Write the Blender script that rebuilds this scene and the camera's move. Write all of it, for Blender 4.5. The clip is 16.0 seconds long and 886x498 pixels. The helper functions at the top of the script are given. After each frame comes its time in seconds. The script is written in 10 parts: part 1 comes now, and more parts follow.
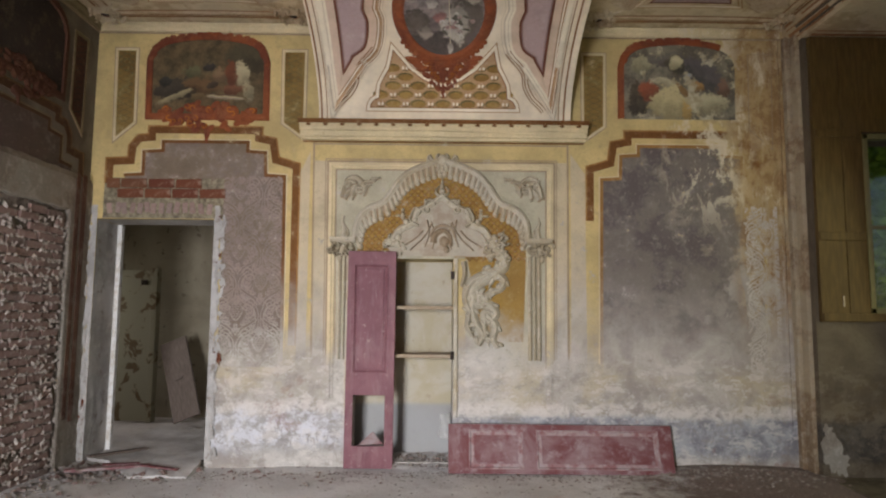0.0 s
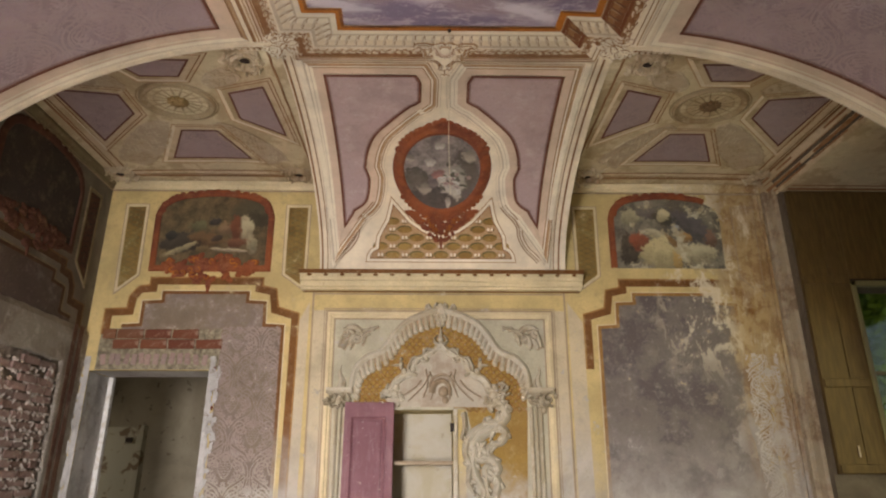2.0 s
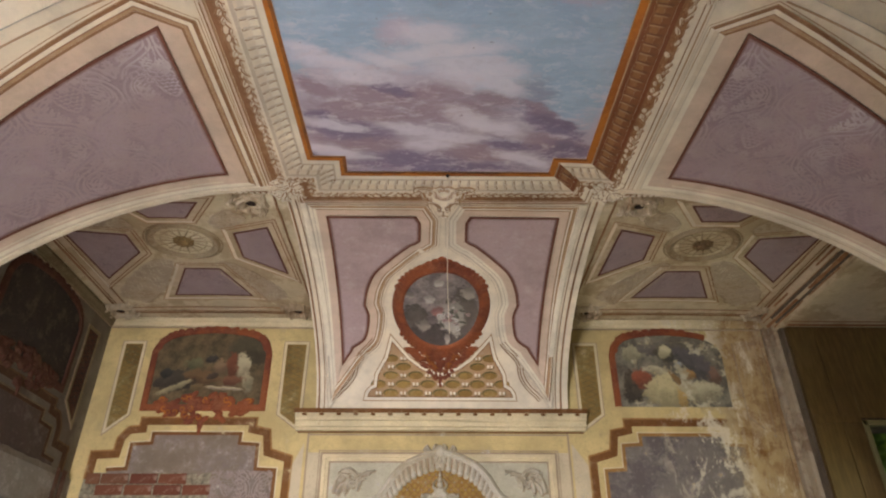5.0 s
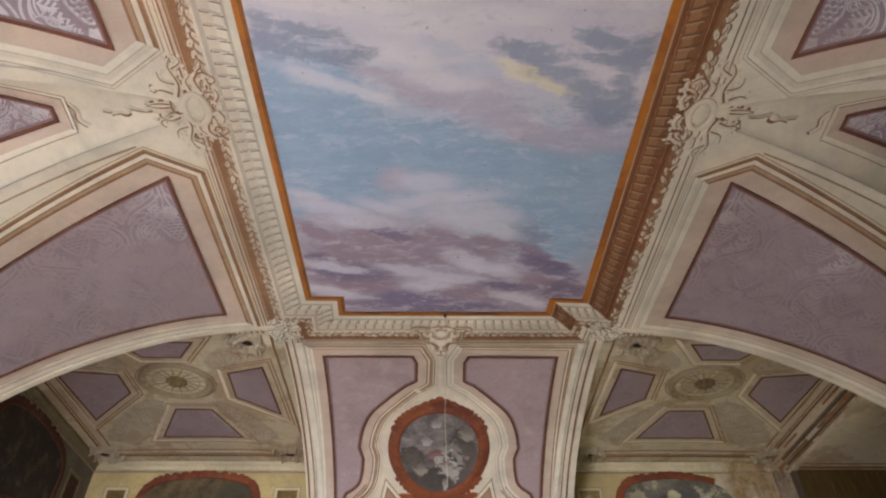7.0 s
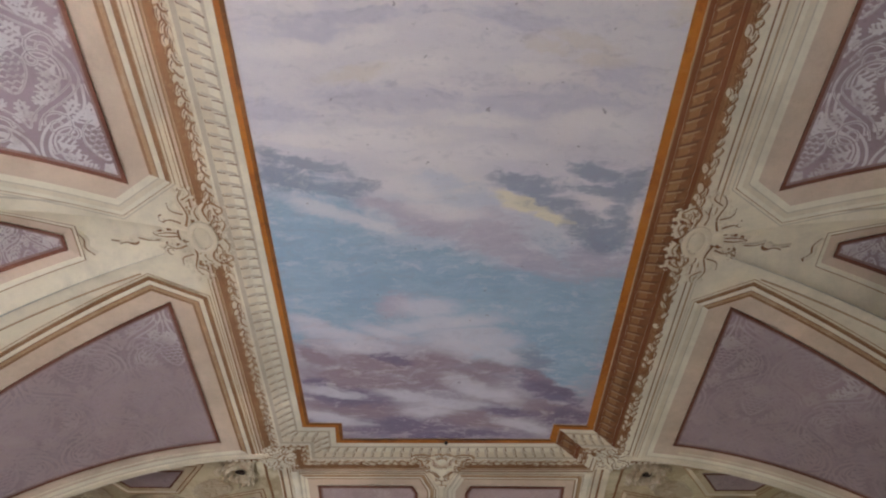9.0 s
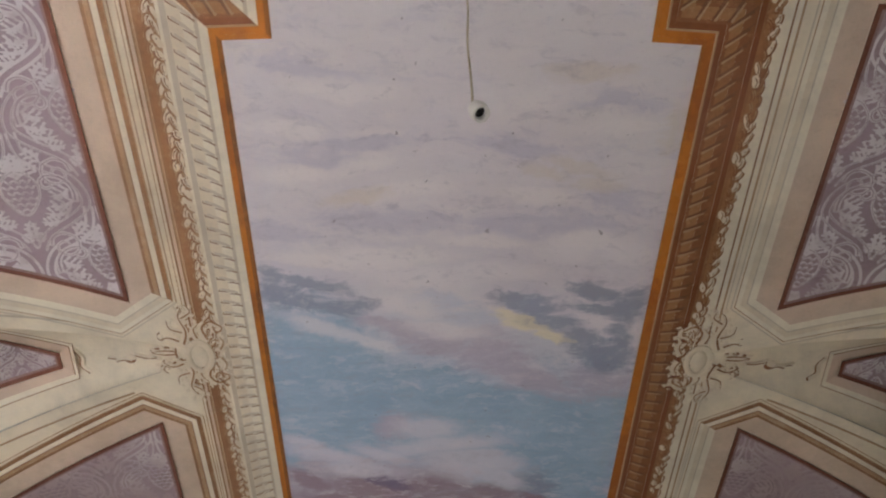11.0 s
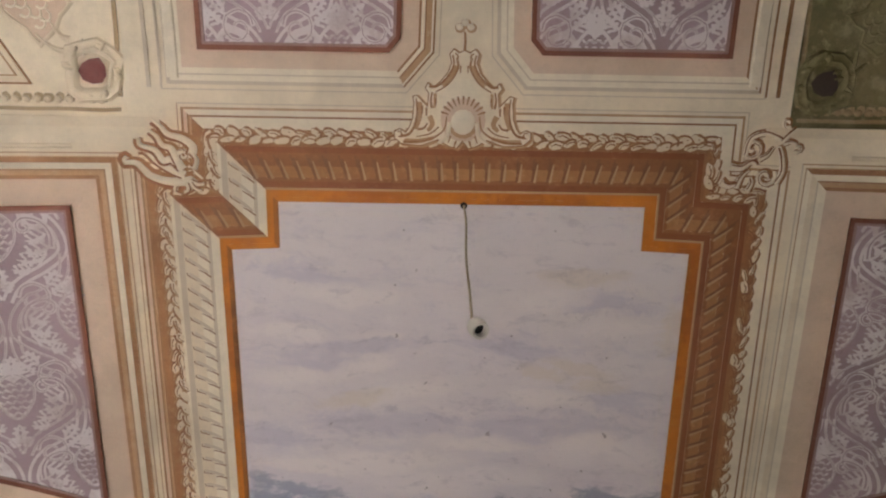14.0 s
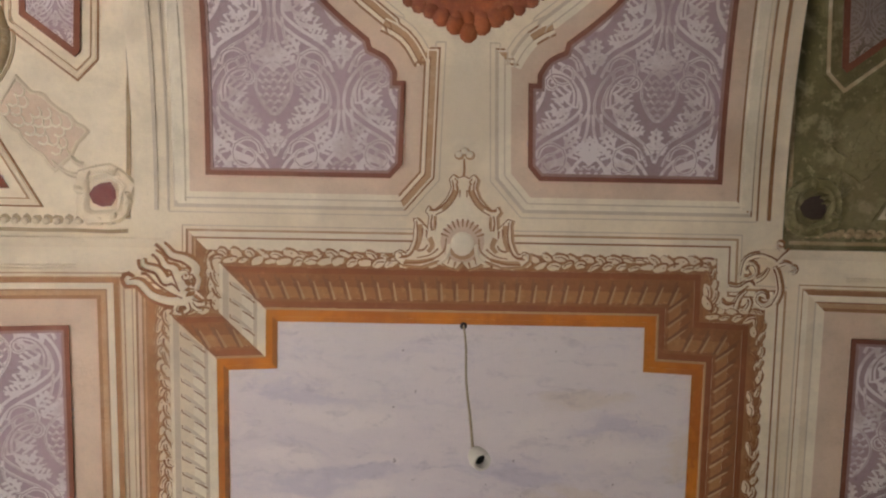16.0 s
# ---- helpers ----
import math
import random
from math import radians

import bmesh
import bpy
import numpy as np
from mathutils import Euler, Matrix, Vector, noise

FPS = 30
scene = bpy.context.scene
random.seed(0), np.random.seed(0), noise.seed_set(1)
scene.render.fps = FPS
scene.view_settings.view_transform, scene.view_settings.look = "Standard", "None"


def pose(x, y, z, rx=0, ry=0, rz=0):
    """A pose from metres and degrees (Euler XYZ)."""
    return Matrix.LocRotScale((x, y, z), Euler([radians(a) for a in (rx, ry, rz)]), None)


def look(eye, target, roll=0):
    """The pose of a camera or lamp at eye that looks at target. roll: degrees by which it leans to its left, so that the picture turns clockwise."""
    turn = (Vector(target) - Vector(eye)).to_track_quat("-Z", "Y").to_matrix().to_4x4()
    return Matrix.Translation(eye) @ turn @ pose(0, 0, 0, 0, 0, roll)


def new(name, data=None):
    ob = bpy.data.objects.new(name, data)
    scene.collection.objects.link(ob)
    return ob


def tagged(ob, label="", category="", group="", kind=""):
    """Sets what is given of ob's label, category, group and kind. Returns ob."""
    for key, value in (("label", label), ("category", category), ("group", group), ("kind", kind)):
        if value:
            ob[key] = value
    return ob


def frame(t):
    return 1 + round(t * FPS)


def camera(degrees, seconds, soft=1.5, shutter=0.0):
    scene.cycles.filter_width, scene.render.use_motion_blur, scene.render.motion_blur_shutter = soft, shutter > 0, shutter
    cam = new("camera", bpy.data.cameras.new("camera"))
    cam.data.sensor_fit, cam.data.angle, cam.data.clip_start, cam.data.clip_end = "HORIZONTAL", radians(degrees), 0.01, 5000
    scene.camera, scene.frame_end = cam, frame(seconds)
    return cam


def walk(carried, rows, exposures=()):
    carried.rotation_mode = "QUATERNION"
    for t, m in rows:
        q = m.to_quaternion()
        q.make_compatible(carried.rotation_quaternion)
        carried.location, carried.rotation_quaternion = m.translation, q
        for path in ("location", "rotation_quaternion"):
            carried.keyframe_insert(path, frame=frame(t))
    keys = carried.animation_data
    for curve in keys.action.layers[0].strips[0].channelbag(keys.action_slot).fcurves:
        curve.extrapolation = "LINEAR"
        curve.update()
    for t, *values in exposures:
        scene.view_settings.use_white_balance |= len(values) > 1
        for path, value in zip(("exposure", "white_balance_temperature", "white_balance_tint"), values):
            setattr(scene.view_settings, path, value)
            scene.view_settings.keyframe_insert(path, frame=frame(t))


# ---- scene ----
# ---------- camera ----------
cam = camera(68.9, 16.0, 2.15)
PATH = [
    (0, (0.003, -1.895, 1.415), (0.016, 0.095, 1.612), 0.5),
    (0.5, (-0.016, -1.89, 1.393), (0.003, 0.085, 1.709), 0.3),
    (1, (-0.032, -1.875, 1.335), (-0.008, 0.074, 1.783), 0.2),
    (1.5, (-0.032, -1.876, 1.319), (-0.007, 0.041, 1.887), 0.1),
    (2, (-0.045, -1.89, 1.335), (-0.015, -0.006, 2.003), -0.0),
    (2.5, (-0.032, -1.896, 1.349), (-0.006, -0.038, 2.089), 0.0),
    (3, (-0.034, -1.901, 1.359), (-0.007, -0.067, 2.157), 0.0),
    (3.5, (-0.038, -1.903, 1.362), (-0.01, -0.09, 2.206), -0.0),
    (6, (-0.038, -1.939, 1.387), (-0.01, -0.339, 2.587), -0.2),
    (6.5, (-0.044, -1.955, 1.399), (-0.011, -0.421, 2.682), -0.4),
    (7, (-0.035, -1.965, 1.418), (-0.004, -0.496, 2.774), -0.4),
    (7.5, (-0.032, -1.981, 1.429), (-0.003, -0.586, 2.861), -0.4),
    (8, (-0.022, -1.998, 1.439), (0.002, -0.672, 2.937), -0.3),
    (8.5, (-0.031, -2.009, 1.45), (-0.005, -0.738, 2.993), -0.4),
    (9, (-0.027, -2.022, 1.454), (-0.005, -0.812, 3.046), -0.3),
    (11.5, (-0.034, -2.087, 1.475), (-0.012, -1.23, 3.282), -0.6),
    (12, (-0.033, -2.111, 1.481), (-0.012, -1.328, 3.321), -0.7),
    (12.5, (-0.036, -2.138, 1.482), (-0.015, -1.457, 3.363), -0.9),
    (13, (-0.035, -2.171, 1.487), (-0.014, -1.575, 3.396), -1.1),
    (13.5, (-0.032, -2.192, 1.491), (-0.014, -1.683, 3.425), -1.2),
    (14, (-0.039, -2.2, 1.491), (-0.02, -1.771, 3.444), -1.6),
    (14.5, (-0.043, -2.216, 1.493), (-0.026, -1.861, 3.461), -1.8),
    (15, (-0.047, -2.225, 1.492), (-0.027, -1.95, 3.472), -3.3),
    (15.5, (-0.045, -2.242, 1.489), (-0.027, -2.055, 3.48), -4.6),
    (16, (-0.046, -2.257, 1.491), (-0.027, -2.154, 3.488), -9.4),
]
EXPOSURES = [(0.0, -0.06, 6800, 16), (1.0, 0.08, 7300, 18), (2.0, 0.18, 7500, 19), (3.5, 0.24, 7400, 19), (6.0, 0.25, 6600, 17), (7.5, 0.23, 6350, 16), (9.0, 0.03, 6300, 14), (12, -0.22, 6700, 15), (16, -0.23, 7100, 17)]
walk(cam, [(t, look(eye, target, roll)) for t, eye, target, roll in PATH], EXPOSURES)

# ---------- world and daylight ----------
world = bpy.data.worlds.new("sky")
scene.world = world
world.use_nodes = True
wn = world.node_tree
sky = wn.nodes.new("ShaderNodeTexSky")
sky.sky_type, sky.sun_disc, sky.sun_elevation, sky.sun_rotation = "NISHITA", False, radians(40), radians(250)
wn.links.new(sky.outputs[0], wn.nodes["Background"].inputs[0])
wn.nodes["Background"].inputs[1].default_value = 0.12


def window_light(name, m, sx, sy, watts, colour, spread=180):
    """Sky light that comes in through one opening."""
    lamp = bpy.data.lights.new(name, "AREA")
    lamp.shape, lamp.size, lamp.size_y, lamp.energy, lamp.color = "RECTANGLE", sx, sy, watts, colour
    lamp.spread = radians(spread)
    ob = new(name, lamp)
    ob.matrix_world = m
    return ob


window_light("window_light", look((-2.1, -4.50, 1.25), (-0.35, 4.2, -0.45)), 1.3, 2.2, 174, (0.90, 0.96, 1.04), 84)
# added lamp in an unseen west opening; its floor bounce brightens the south-west vault
window_light("window_light", look((-3.40, -3.1, 1.3), (-2.90, -2.9, 0.0)), 1.0, 1.6, 660, (0.90, 0.96, 1.04), 75)
window_light("window_light", look((4.0, 3.1, 1.9), (2.0, 3.0, 1.6)), 1.1, 1.8, 11, (0.92, 1.0, 0.62))
window_light("window_light", look((-5.0, 5.9, 1.6), (-2.9, 5.5, 0.6)), 0.9, 1.5, 7, (1.0, 0.98, 0.93))


# ---------- materials ----------
class Tree:
    """A short way to write node trees."""

    def __init__(self, name):
        self.m = bpy.data.materials.new(name)
        self.m.use_nodes = True
        self.t = self.m.node_tree
        self.b = self.t.nodes["Principled BSDF"]
        self.b.inputs["Specular IOR Level"].default_value = 0.25
        self.co = self.t.nodes.new("ShaderNodeTexCoord").outputs["Object"]

    def put(self, sock, v):
        if isinstance(v, bpy.types.NodeSocket):
            self.t.links.new(v, sock)
        elif isinstance(v, tuple) and len(v) == 3 and sock.type == "RGBA":
            sock.default_value = (*v, 1)
        else:
            sock.default_value = v

    def noise(self, scale, detail=4.0, rough=0.55, dist=0.0, co=None, stretch=None):
        n = self.t.nodes.new("ShaderNodeTexNoise")
        src = co or self.co
        if stretch:
            mp = self.t.nodes.new("ShaderNodeMapping")
            self.t.links.new(src, mp.inputs[0])
            mp.inputs["Scale"].default_value = stretch
            src = mp.outputs[0]
        self.t.links.new(src, n.inputs["Vector"])
        for k, v in (("Scale", scale), ("Detail", detail), ("Roughness", rough), ("Distortion", dist)):
            n.inputs[k].default_value = v
        return n.outputs["Fac"]

    def voronoi(self, scale, feature="F1", out="Distance", co=None):
        n = self.t.nodes.new("ShaderNodeTexVoronoi")
        n.feature = feature
        self.t.links.new(co or self.co, n.inputs["Vector"])
        n.inputs["Scale"].default_value = scale
        return n.outputs[out]

    def math(self, op, a, b=0.0, clamp=False):
        n = self.t.nodes.new("ShaderNodeMath")
        n.operation, n.use_clamp = op, clamp
        self.put(n.inputs[0], a)
        self.put(n.inputs[1], b)
        return n.outputs[0]

    def step(self, v, lo, hi):
        """0 below lo, 1 above hi, smooth between (lo may be over hi)."""
        n = self.t.nodes.new("ShaderNodeMapRange")
        n.interpolation_type = "SMOOTHSTEP"
        self.put(n.inputs["Value"], v)
        if lo < hi:
            n.inputs["From Min"].default_value, n.inputs["From Max"].default_value = lo, hi
        else:
            n.inputs["From Min"].default_value, n.inputs["From Max"].default_value = hi, lo
            n.inputs["To Min"].default_value, n.inputs["To Max"].default_value = 1, 0
        return n.outputs["Result"]

    def axis(self, n):
        s = self.t.nodes.new("ShaderNodeSeparateXYZ")
        self.t.links.new(self.co, s.inputs[0])
        return s.outputs[n]

    def mix(self, f, a, b, kind="MIX"):
        n = self.t.nodes.new("ShaderNodeMix")
        n.data_type, n.blend_type = "RGBA", kind
        self.put(n.inputs["Factor"], f)
        self.put(n.inputs["A"], a)
        self.put(n.inputs["B"], b)
        return n.outputs["Result"]

    def ramp(self, f, stops):
        n = self.t.nodes.new("ShaderNodeValToRGB")
        e = n.color_ramp.elements
        while len(e) < len(stops):
            e.new(0.5)
        for el, (p, c) in zip(e, stops):
            el.position, el.color = p, (*c, 1)
        self.t.links.new(f, n.inputs[0])
        return n.outputs["Color"]

    def bump(self, h, strength=0.3, dist=0.01):
        n = self.t.nodes.new("ShaderNodeBump")
        n.inputs["Strength"].default_value, n.inputs["Distance"].default_value = strength, dist
        self.t.links.new(h, n.inputs["Height"])
        self.t.links.new(n.outputs[0], self.b.inputs["Normal"])

    def done(self, colour, rough=0.85, metal=0.0):
        self.put(self.b.inputs["Base Color"], colour)
        self.put(self.b.inputs["Roughness"], rough)
        self.b.inputs["Metallic"].default_value = metal
        return self.m


def scaled(c, k):
    return tuple(min(1.0, v * k) for v in c)


def bare_plaster(T):
    """Old lime plaster: taupe and grey washes, ochre damp, a limy crust over a grey-blue dado and a pale foot."""
    big, mid, fine = T.noise(1.1, 6, 0.6, 0.5), T.noise(3.4, 8, 0.62, 0.7), T.noise(26.0, 6, 0.7)
    wash = T.noise(2.1, 8, 0.64, 1.1, stretch=(1.0, 1.0, 0.75))
    c = T.ramp(big, [(0.30, (0.30, 0.265, 0.215)), (0.44, (0.40, 0.365, 0.305)), (0.58, (0.48, 0.445, 0.39)), (0.74, (0.37, 0.33, 0.29))])
    c = T.mix(T.math("MULTIPLY", T.step(wash, 0.47, 0.64), 0.65), c, (0.55, 0.52, 0.46))
    c = T.mix(T.math("MULTIPLY", T.step(wash, 0.47, 0.33), 0.60), c, (0.29, 0.25, 0.225))
    c = T.mix(T.math("MULTIPLY", T.step(mid, 0.52, 0.66), 0.40), c, (0.42, 0.35, 0.335))
    c = T.mix(T.math("MULTIPLY", T.step(mid, 0.45, 0.33), 0.40), c, (0.27, 0.25, 0.235))
    # darker taupe towards the east end of the room
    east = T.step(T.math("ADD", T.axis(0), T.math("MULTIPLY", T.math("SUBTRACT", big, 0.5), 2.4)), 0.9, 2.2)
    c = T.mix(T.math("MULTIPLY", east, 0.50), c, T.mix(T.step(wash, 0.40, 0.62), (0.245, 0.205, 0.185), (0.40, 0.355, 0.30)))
    z = T.math("ADD", T.axis(2), T.math("MULTIPLY", T.math("SUBTRACT", big, 0.5), 0.20))
    z = T.math("ADD", z, T.math("MULTIPLY", T.math("SUBTRACT", mid, 0.5), 0.16))
    damp = T.math("MULTIPLY", T.step(T.noise(1.7, 7, 0.66, 0.6), 0.46, 0.60), T.math("MULTIPLY", T.step(z, 1.05, 0.75), T.step(z, 0.45, 0.58)))
    c = T.mix(T.math("MULTIPLY", damp, 0.55), c, (0.46, 0.38, 0.235))
    blue = T.mix(T.step(T.noise(5.5, 8, 0.72, 0.4), 0.38, 0.62), (0.185, 0.185, 0.205), (0.385, 0.39, 0.405))
    c = T.mix(T.math("MULTIPLY", T.step(z, 0.50, 0.44), T.math("ADD", 0.45, T.math("MULTIPLY", T.step(T.axis(0), -0.4, 0.5), 0.5))), c, blue)
    crust = T.math("MULTIPLY", T.step(T.noise(6.0, 8, 0.75, 0.8), 0.43, 0.54), T.math("MULTIPLY", T.step(z, 0.63, 0.54), T.step(z, 0.43, 0.49)))
    c = T.mix(T.math("MULTIPLY", crust, 0.75), c, (0.64, 0.60, 0.55))
    c = T.mix(T.math("MULTIPLY", T.step(z, 0.17, 0.07), 0.85), c, T.mix(T.step(mid, 0.4, 0.6), (0.52, 0.49, 0.44), (0.34, 0.30, 0.26)))
    c = T.mix(T.math("MULTIPLY", T.step(fine, 0.54, 0.68), 0.20), c, (0.24, 0.20, 0.16))
    c = T.mix(T.math("MULTIPLY", T.step(T.noise(11.0, 8, 0.74, 0.5), 0.45, 0.33), 0.30), c, (0.28, 0.245, 0.21))
    bloom = T.math("MULTIPLY", T.step(T.noise(4.5, 10, 0.76, 0.3), 0.46, 0.53), T.math("MULTIPLY", T.step(z, 0.58, 0.40), T.step(z, 0.12, 0.22)))
    c = T.mix(T.math("MULTIPLY", T.math("MULTIPLY", bloom, T.step(T.axis(0), -0.7, -1.1)), 0.75), c, (0.66, 0.67, 0.70))
    coat = T.noise(3.6, 12, 0.80, 0.15, stretch=(1.0, 1.0, 1.7))
    low = T.step(z, 1.25, 0.80)
    c = T.mix(T.math("MULTIPLY", T.math("MULTIPLY", T.step(coat, 0.530, 0.555), low), 0.50), c, (0.64, 0.60, 0.54))
    c = T.mix(T.math("MULTIPLY", T.math("MULTIPLY", T.step(coat, 0.455, 0.420), low), 0.55), c, (0.27, 0.24, 0.205))
    chip = T.noise(9.0, 10, 0.82, 0.0, stretch=(1.0, 1.0, 1.4))
    c = T.mix(T.math("MULTIPLY", T.step(chip, 0.60, 0.62), 0.55), c, (0.23, 0.185, 0.145))
    c = T.mix(T.math("MULTIPLY", T.math("MULTIPLY", T.step(chip, 0.42, 0.40), low), 0.5), c, (0.68, 0.65, 0.61))
    rot = T.math("MULTIPLY", T.step(T.noise(2.3, 7, 0.75, 0.1), 0.59, 0.66), T.step(T.axis(2), 1.1, 0.7))
    c = T.mix(T.math("MULTIPLY", rot, 0.45), c, (0.24, 0.13, 0.10))
    return c, mid, fine


def plaster_mat(name, tint=(1, 1, 1)):
    T = Tree(name)
    c, mid, fine = bare_plaster(T)
    T.bump(T.math("ADD", mid, T.math("MULTIPLY", fine, 0.5)), 0.8, 0.014)
    return T.done(T.mix(1.0, c, tint, "MULTIPLY"), 0.9)


def paint_mat(name, colour, fade=None, wear=0.5, stain=(0.5, 0.46, 0.42), grain=0.16, dark=None, corner=0.0, rough=0.8):
    """Distemper on plaster. fade: heights between which it is washed away down the wall; wear: how much has flaked;
    dark: a second, mouldy tone; corner: how far the damp round the north-east corner has eaten it."""
    T = Tree(name)
    big, mid, fine = T.noise(1.7, 7, 0.66, 0.12), T.noise(7.0, 8, 0.72, 0.08), T.noise(60.0, 4, 0.7)
    c = T.mix(T.step(big, 0.35, 0.65), scaled(colour, 0.80), scaled(colour, 1.10))
    if dark:
        c = T.mix(T.math("MULTIPLY", T.step(T.math("ADD", big, T.math("MULTIPLY", mid, 0.4)), 0.64, 0.78), 0.9), c, dark)
    c = T.mix(T.math("MULTIPLY", T.step(mid, 0.50, 0.66), 0.6 * wear), c, stain)
    c = T.mix(T.math("MULTIPLY", T.step(mid, 0.46, 0.34), 0.35 * wear), c, scaled(colour, 0.6))
    c = T.mix(T.math("MULTIPLY", T.step(fine, 0.52, 0.70), grain * 2.6), c, scaled(colour, 0.5))
    c = T.mix(T.math("MULTIPLY", T.step(T.noise(24.0, 6, 0.75), 0.58, 0.64), 0.55 * wear), c, stain)
    c = T.mix(T.math("MULTIPLY", T.step(T.noise(15.0, 7, 0.78), 0.42, 0.34), 0.35 * wear), c, scaled(colour, 0.5))
    if fade or corner:
        bare, _, _ = bare_plaster(T)
        ragged = T.noise(17.0, 6, 0.75)
        lost = T.step(T.math("ADD", mid, T.math("MULTIPLY", ragged, 0.15)), 0.72 - 0.03 * wear, 0.76)
        if fade:
            z = T.math("ADD", T.axis(2), T.math("MULTIPLY", T.math("SUBTRACT", big, 0.5), 1.2))
            z = T.math("ADD", z, T.math("MULTIPLY", T.math("SUBTRACT", mid, 0.5), 0.55))
            z = T.math("ADD", z, T.math("MULTIPLY", T.math("SUBTRACT", ragged, 0.5), 0.25))
            lost = T.math("MAXIMUM", lost, T.step(z, fade[1], fade[0]))
        if corner:
            x = T.math("ADD", T.axis(0), T.math("MULTIPLY", T.math("SUBTRACT", big, 0.5), 2.2))
            x = T.math("ADD", x, T.math("MULTIPLY", T.math("SUBTRACT", mid, 0.5), 1.0))
            x = T.math("ADD", x, T.math("MULTIPLY", T.math("SUBTRACT", ragged, 0.5), 0.4))
            lost = T.math("MAXIMUM", lost, T.math("MULTIPLY", T.step(x, 3.15 - 0.5 * corner, 3.5 - 0.5 * corner), 0.9))
        if corner:
            bare = T.mix(T.step(T.axis(2), 1.6, 2.5), bare, T.mix(1.0, bare, (1.10, 0.93, 0.60), "MULTIPLY"))
        c = T.mix(lost, c, bare)
        if corner:
            run = T.noise(2.6, 9, 0.78, 0.6, stretch=(2.8, 2.8, 0.9))
            wet = T.math("MULTIPLY", T.math("MULTIPLY", T.step(T.axis(0), 2.75, 2.98), T.step(T.axis(2), 0.9, 1.8)), T.step(T.math("ADD", run, T.math("MULTIPLY", T.step(T.axis(2), 2.2, 3.0), 0.07)), 0.42, 0.56))
            lime = T.math("MULTIPLY", T.step(T.noise(2.4, 10, 0.74, 0.4, stretch=(1.6, 1.6, 1.0)), 0.50, 0.56), T.math("MULTIPLY", T.step(T.axis(0), 1.9, 2.6), T.step(T.axis(2), 2.0, 2.8)))
            c = T.mix(T.math("MULTIPLY", lime, 0.85), c, (0.66, 0.58, 0.42))
            c = T.mix(T.math("MULTIPLY", wet, 0.75), c, T.mix(T.step(mid, 0.42, 0.6), (0.23, 0.115, 0.035), (0.40, 0.27, 0.12)))
    T.bump(T.math("ADD", mid, T.math("MULTIPLY", fine, 0.5)), 0.4, 0.008)
    return T.done(c, rough)


def fresco_mat(name, ground, forms, lost=0.0, up=2):
    """An old painting: soft-edged forms laid over one another. forms: (x, z, half width, half height, turn, colour)."""
    T = Tree(name)
    big, mid, fine = T.noise(2.6, 6, 0.65), T.noise(9.0, 7, 0.72), T.noise(34.0, 6, 0.75)
    c = T.mix(T.step(mid, 0.36, 0.64), scaled(ground, 0.6), scaled(ground, 1.35))
    wob = T.math("MULTIPLY", T.math("SUBTRACT", T.math("ADD", mid, T.math("MULTIPLY", fine, 0.5)), 0.75), 2.4)
    x, z = T.axis(0), T.axis(up)
    for n, (cx, cz, rx, rz, turn, col) in enumerate(forms):
        ca, sa = math.cos(turn), math.sin(turn)
        dx, dz = T.math("SUBTRACT", x, cx), T.math("SUBTRACT", z, cz)
        u = T.math("ADD", T.math("MULTIPLY", dx, ca / rx), T.math("MULTIPLY", dz, sa / rx))
        v = T.math("ADD", T.math("MULTIPLY", dx, -sa / rz), T.math("MULTIPLY", dz, ca / rz))
        d = T.math("SQRT", T.math("ADD", T.math("MULTIPLY", u, u), T.math("MULTIPLY", v, v)))
        d = T.math("ADD", d, T.math("MULTIPLY", wob, 1.0 if n % 2 else -1.0))
        tone = T.mix(T.step(T.math("ADD", v, wob), -0.8, 0.7), scaled(col, 0.55), scaled(col, 1.15))
        c = T.mix(T.math("MULTIPLY", T.step(d, 1.10, 0.75), 0.88), c, tone)
    c = T.mix(T.math("MULTIPLY", T.step(fine, 0.54, 0.66), 0.35), c, scaled(ground, 0.5))
    if lost:
        gone = T.step(T.math("ADD", big, T.math("MULTIPLY", fine, 0.3)), 0.72 - 0.1 * lost, 0.76 - 0.1 * lost)
        c = T.mix(T.math("MULTIPLY", gone, 0.85), c, T.mix(T.step(mid, 0.4, 0.6), (0.36, 0.30, 0.18), (0.52, 0.47, 0.33)))
    T.bump(T.math("ADD", mid, fine), 0.25, 0.006)
    return T.done(c, 0.75)


M = {}
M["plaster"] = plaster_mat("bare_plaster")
# stained east plaster, tinted down further for the shade in the window bay
M["plaster_shaded"] = plaster_mat("shaded_stained_plaster", (0.29, 0.25, 0.19))
M["vault"] = paint_mat("vault_distemper", (0.775, 0.675, 0.505), wear=0.4, stain=(0.66, 0.58, 0.43), grain=0.04)
M["bay_vault"] = paint_mat("yellowed_vault_distemper", (0.66, 0.555, 0.365), wear=1.0, stain=(0.49, 0.40, 0.255), dark=(0.37, 0.275, 0.16), grain=0.10)
# south-east bay: green mould, with the bay's shade mixed into the colour
M["mouldy_shaded_vault"] = paint_mat("mouldy_shaded_vault_distemper", (0.185, 0.152, 0.072), wear=1.0, stain=(0.31, 0.25, 0.145), dark=(0.08, 0.073, 0.028))
M["mauve"] = paint_mat("mauve_distemper", (0.36, 0.265, 0.272), wear=0.5, stain=(0.41, 0.33, 0.335))
M["faded_mauve"] = paint_mat("faded_pink_mauve_distemper", (0.46, 0.335, 0.315), wear=0.7, stain=(0.56, 0.46, 0.435), dark=(0.42, 0.31, 0.30))
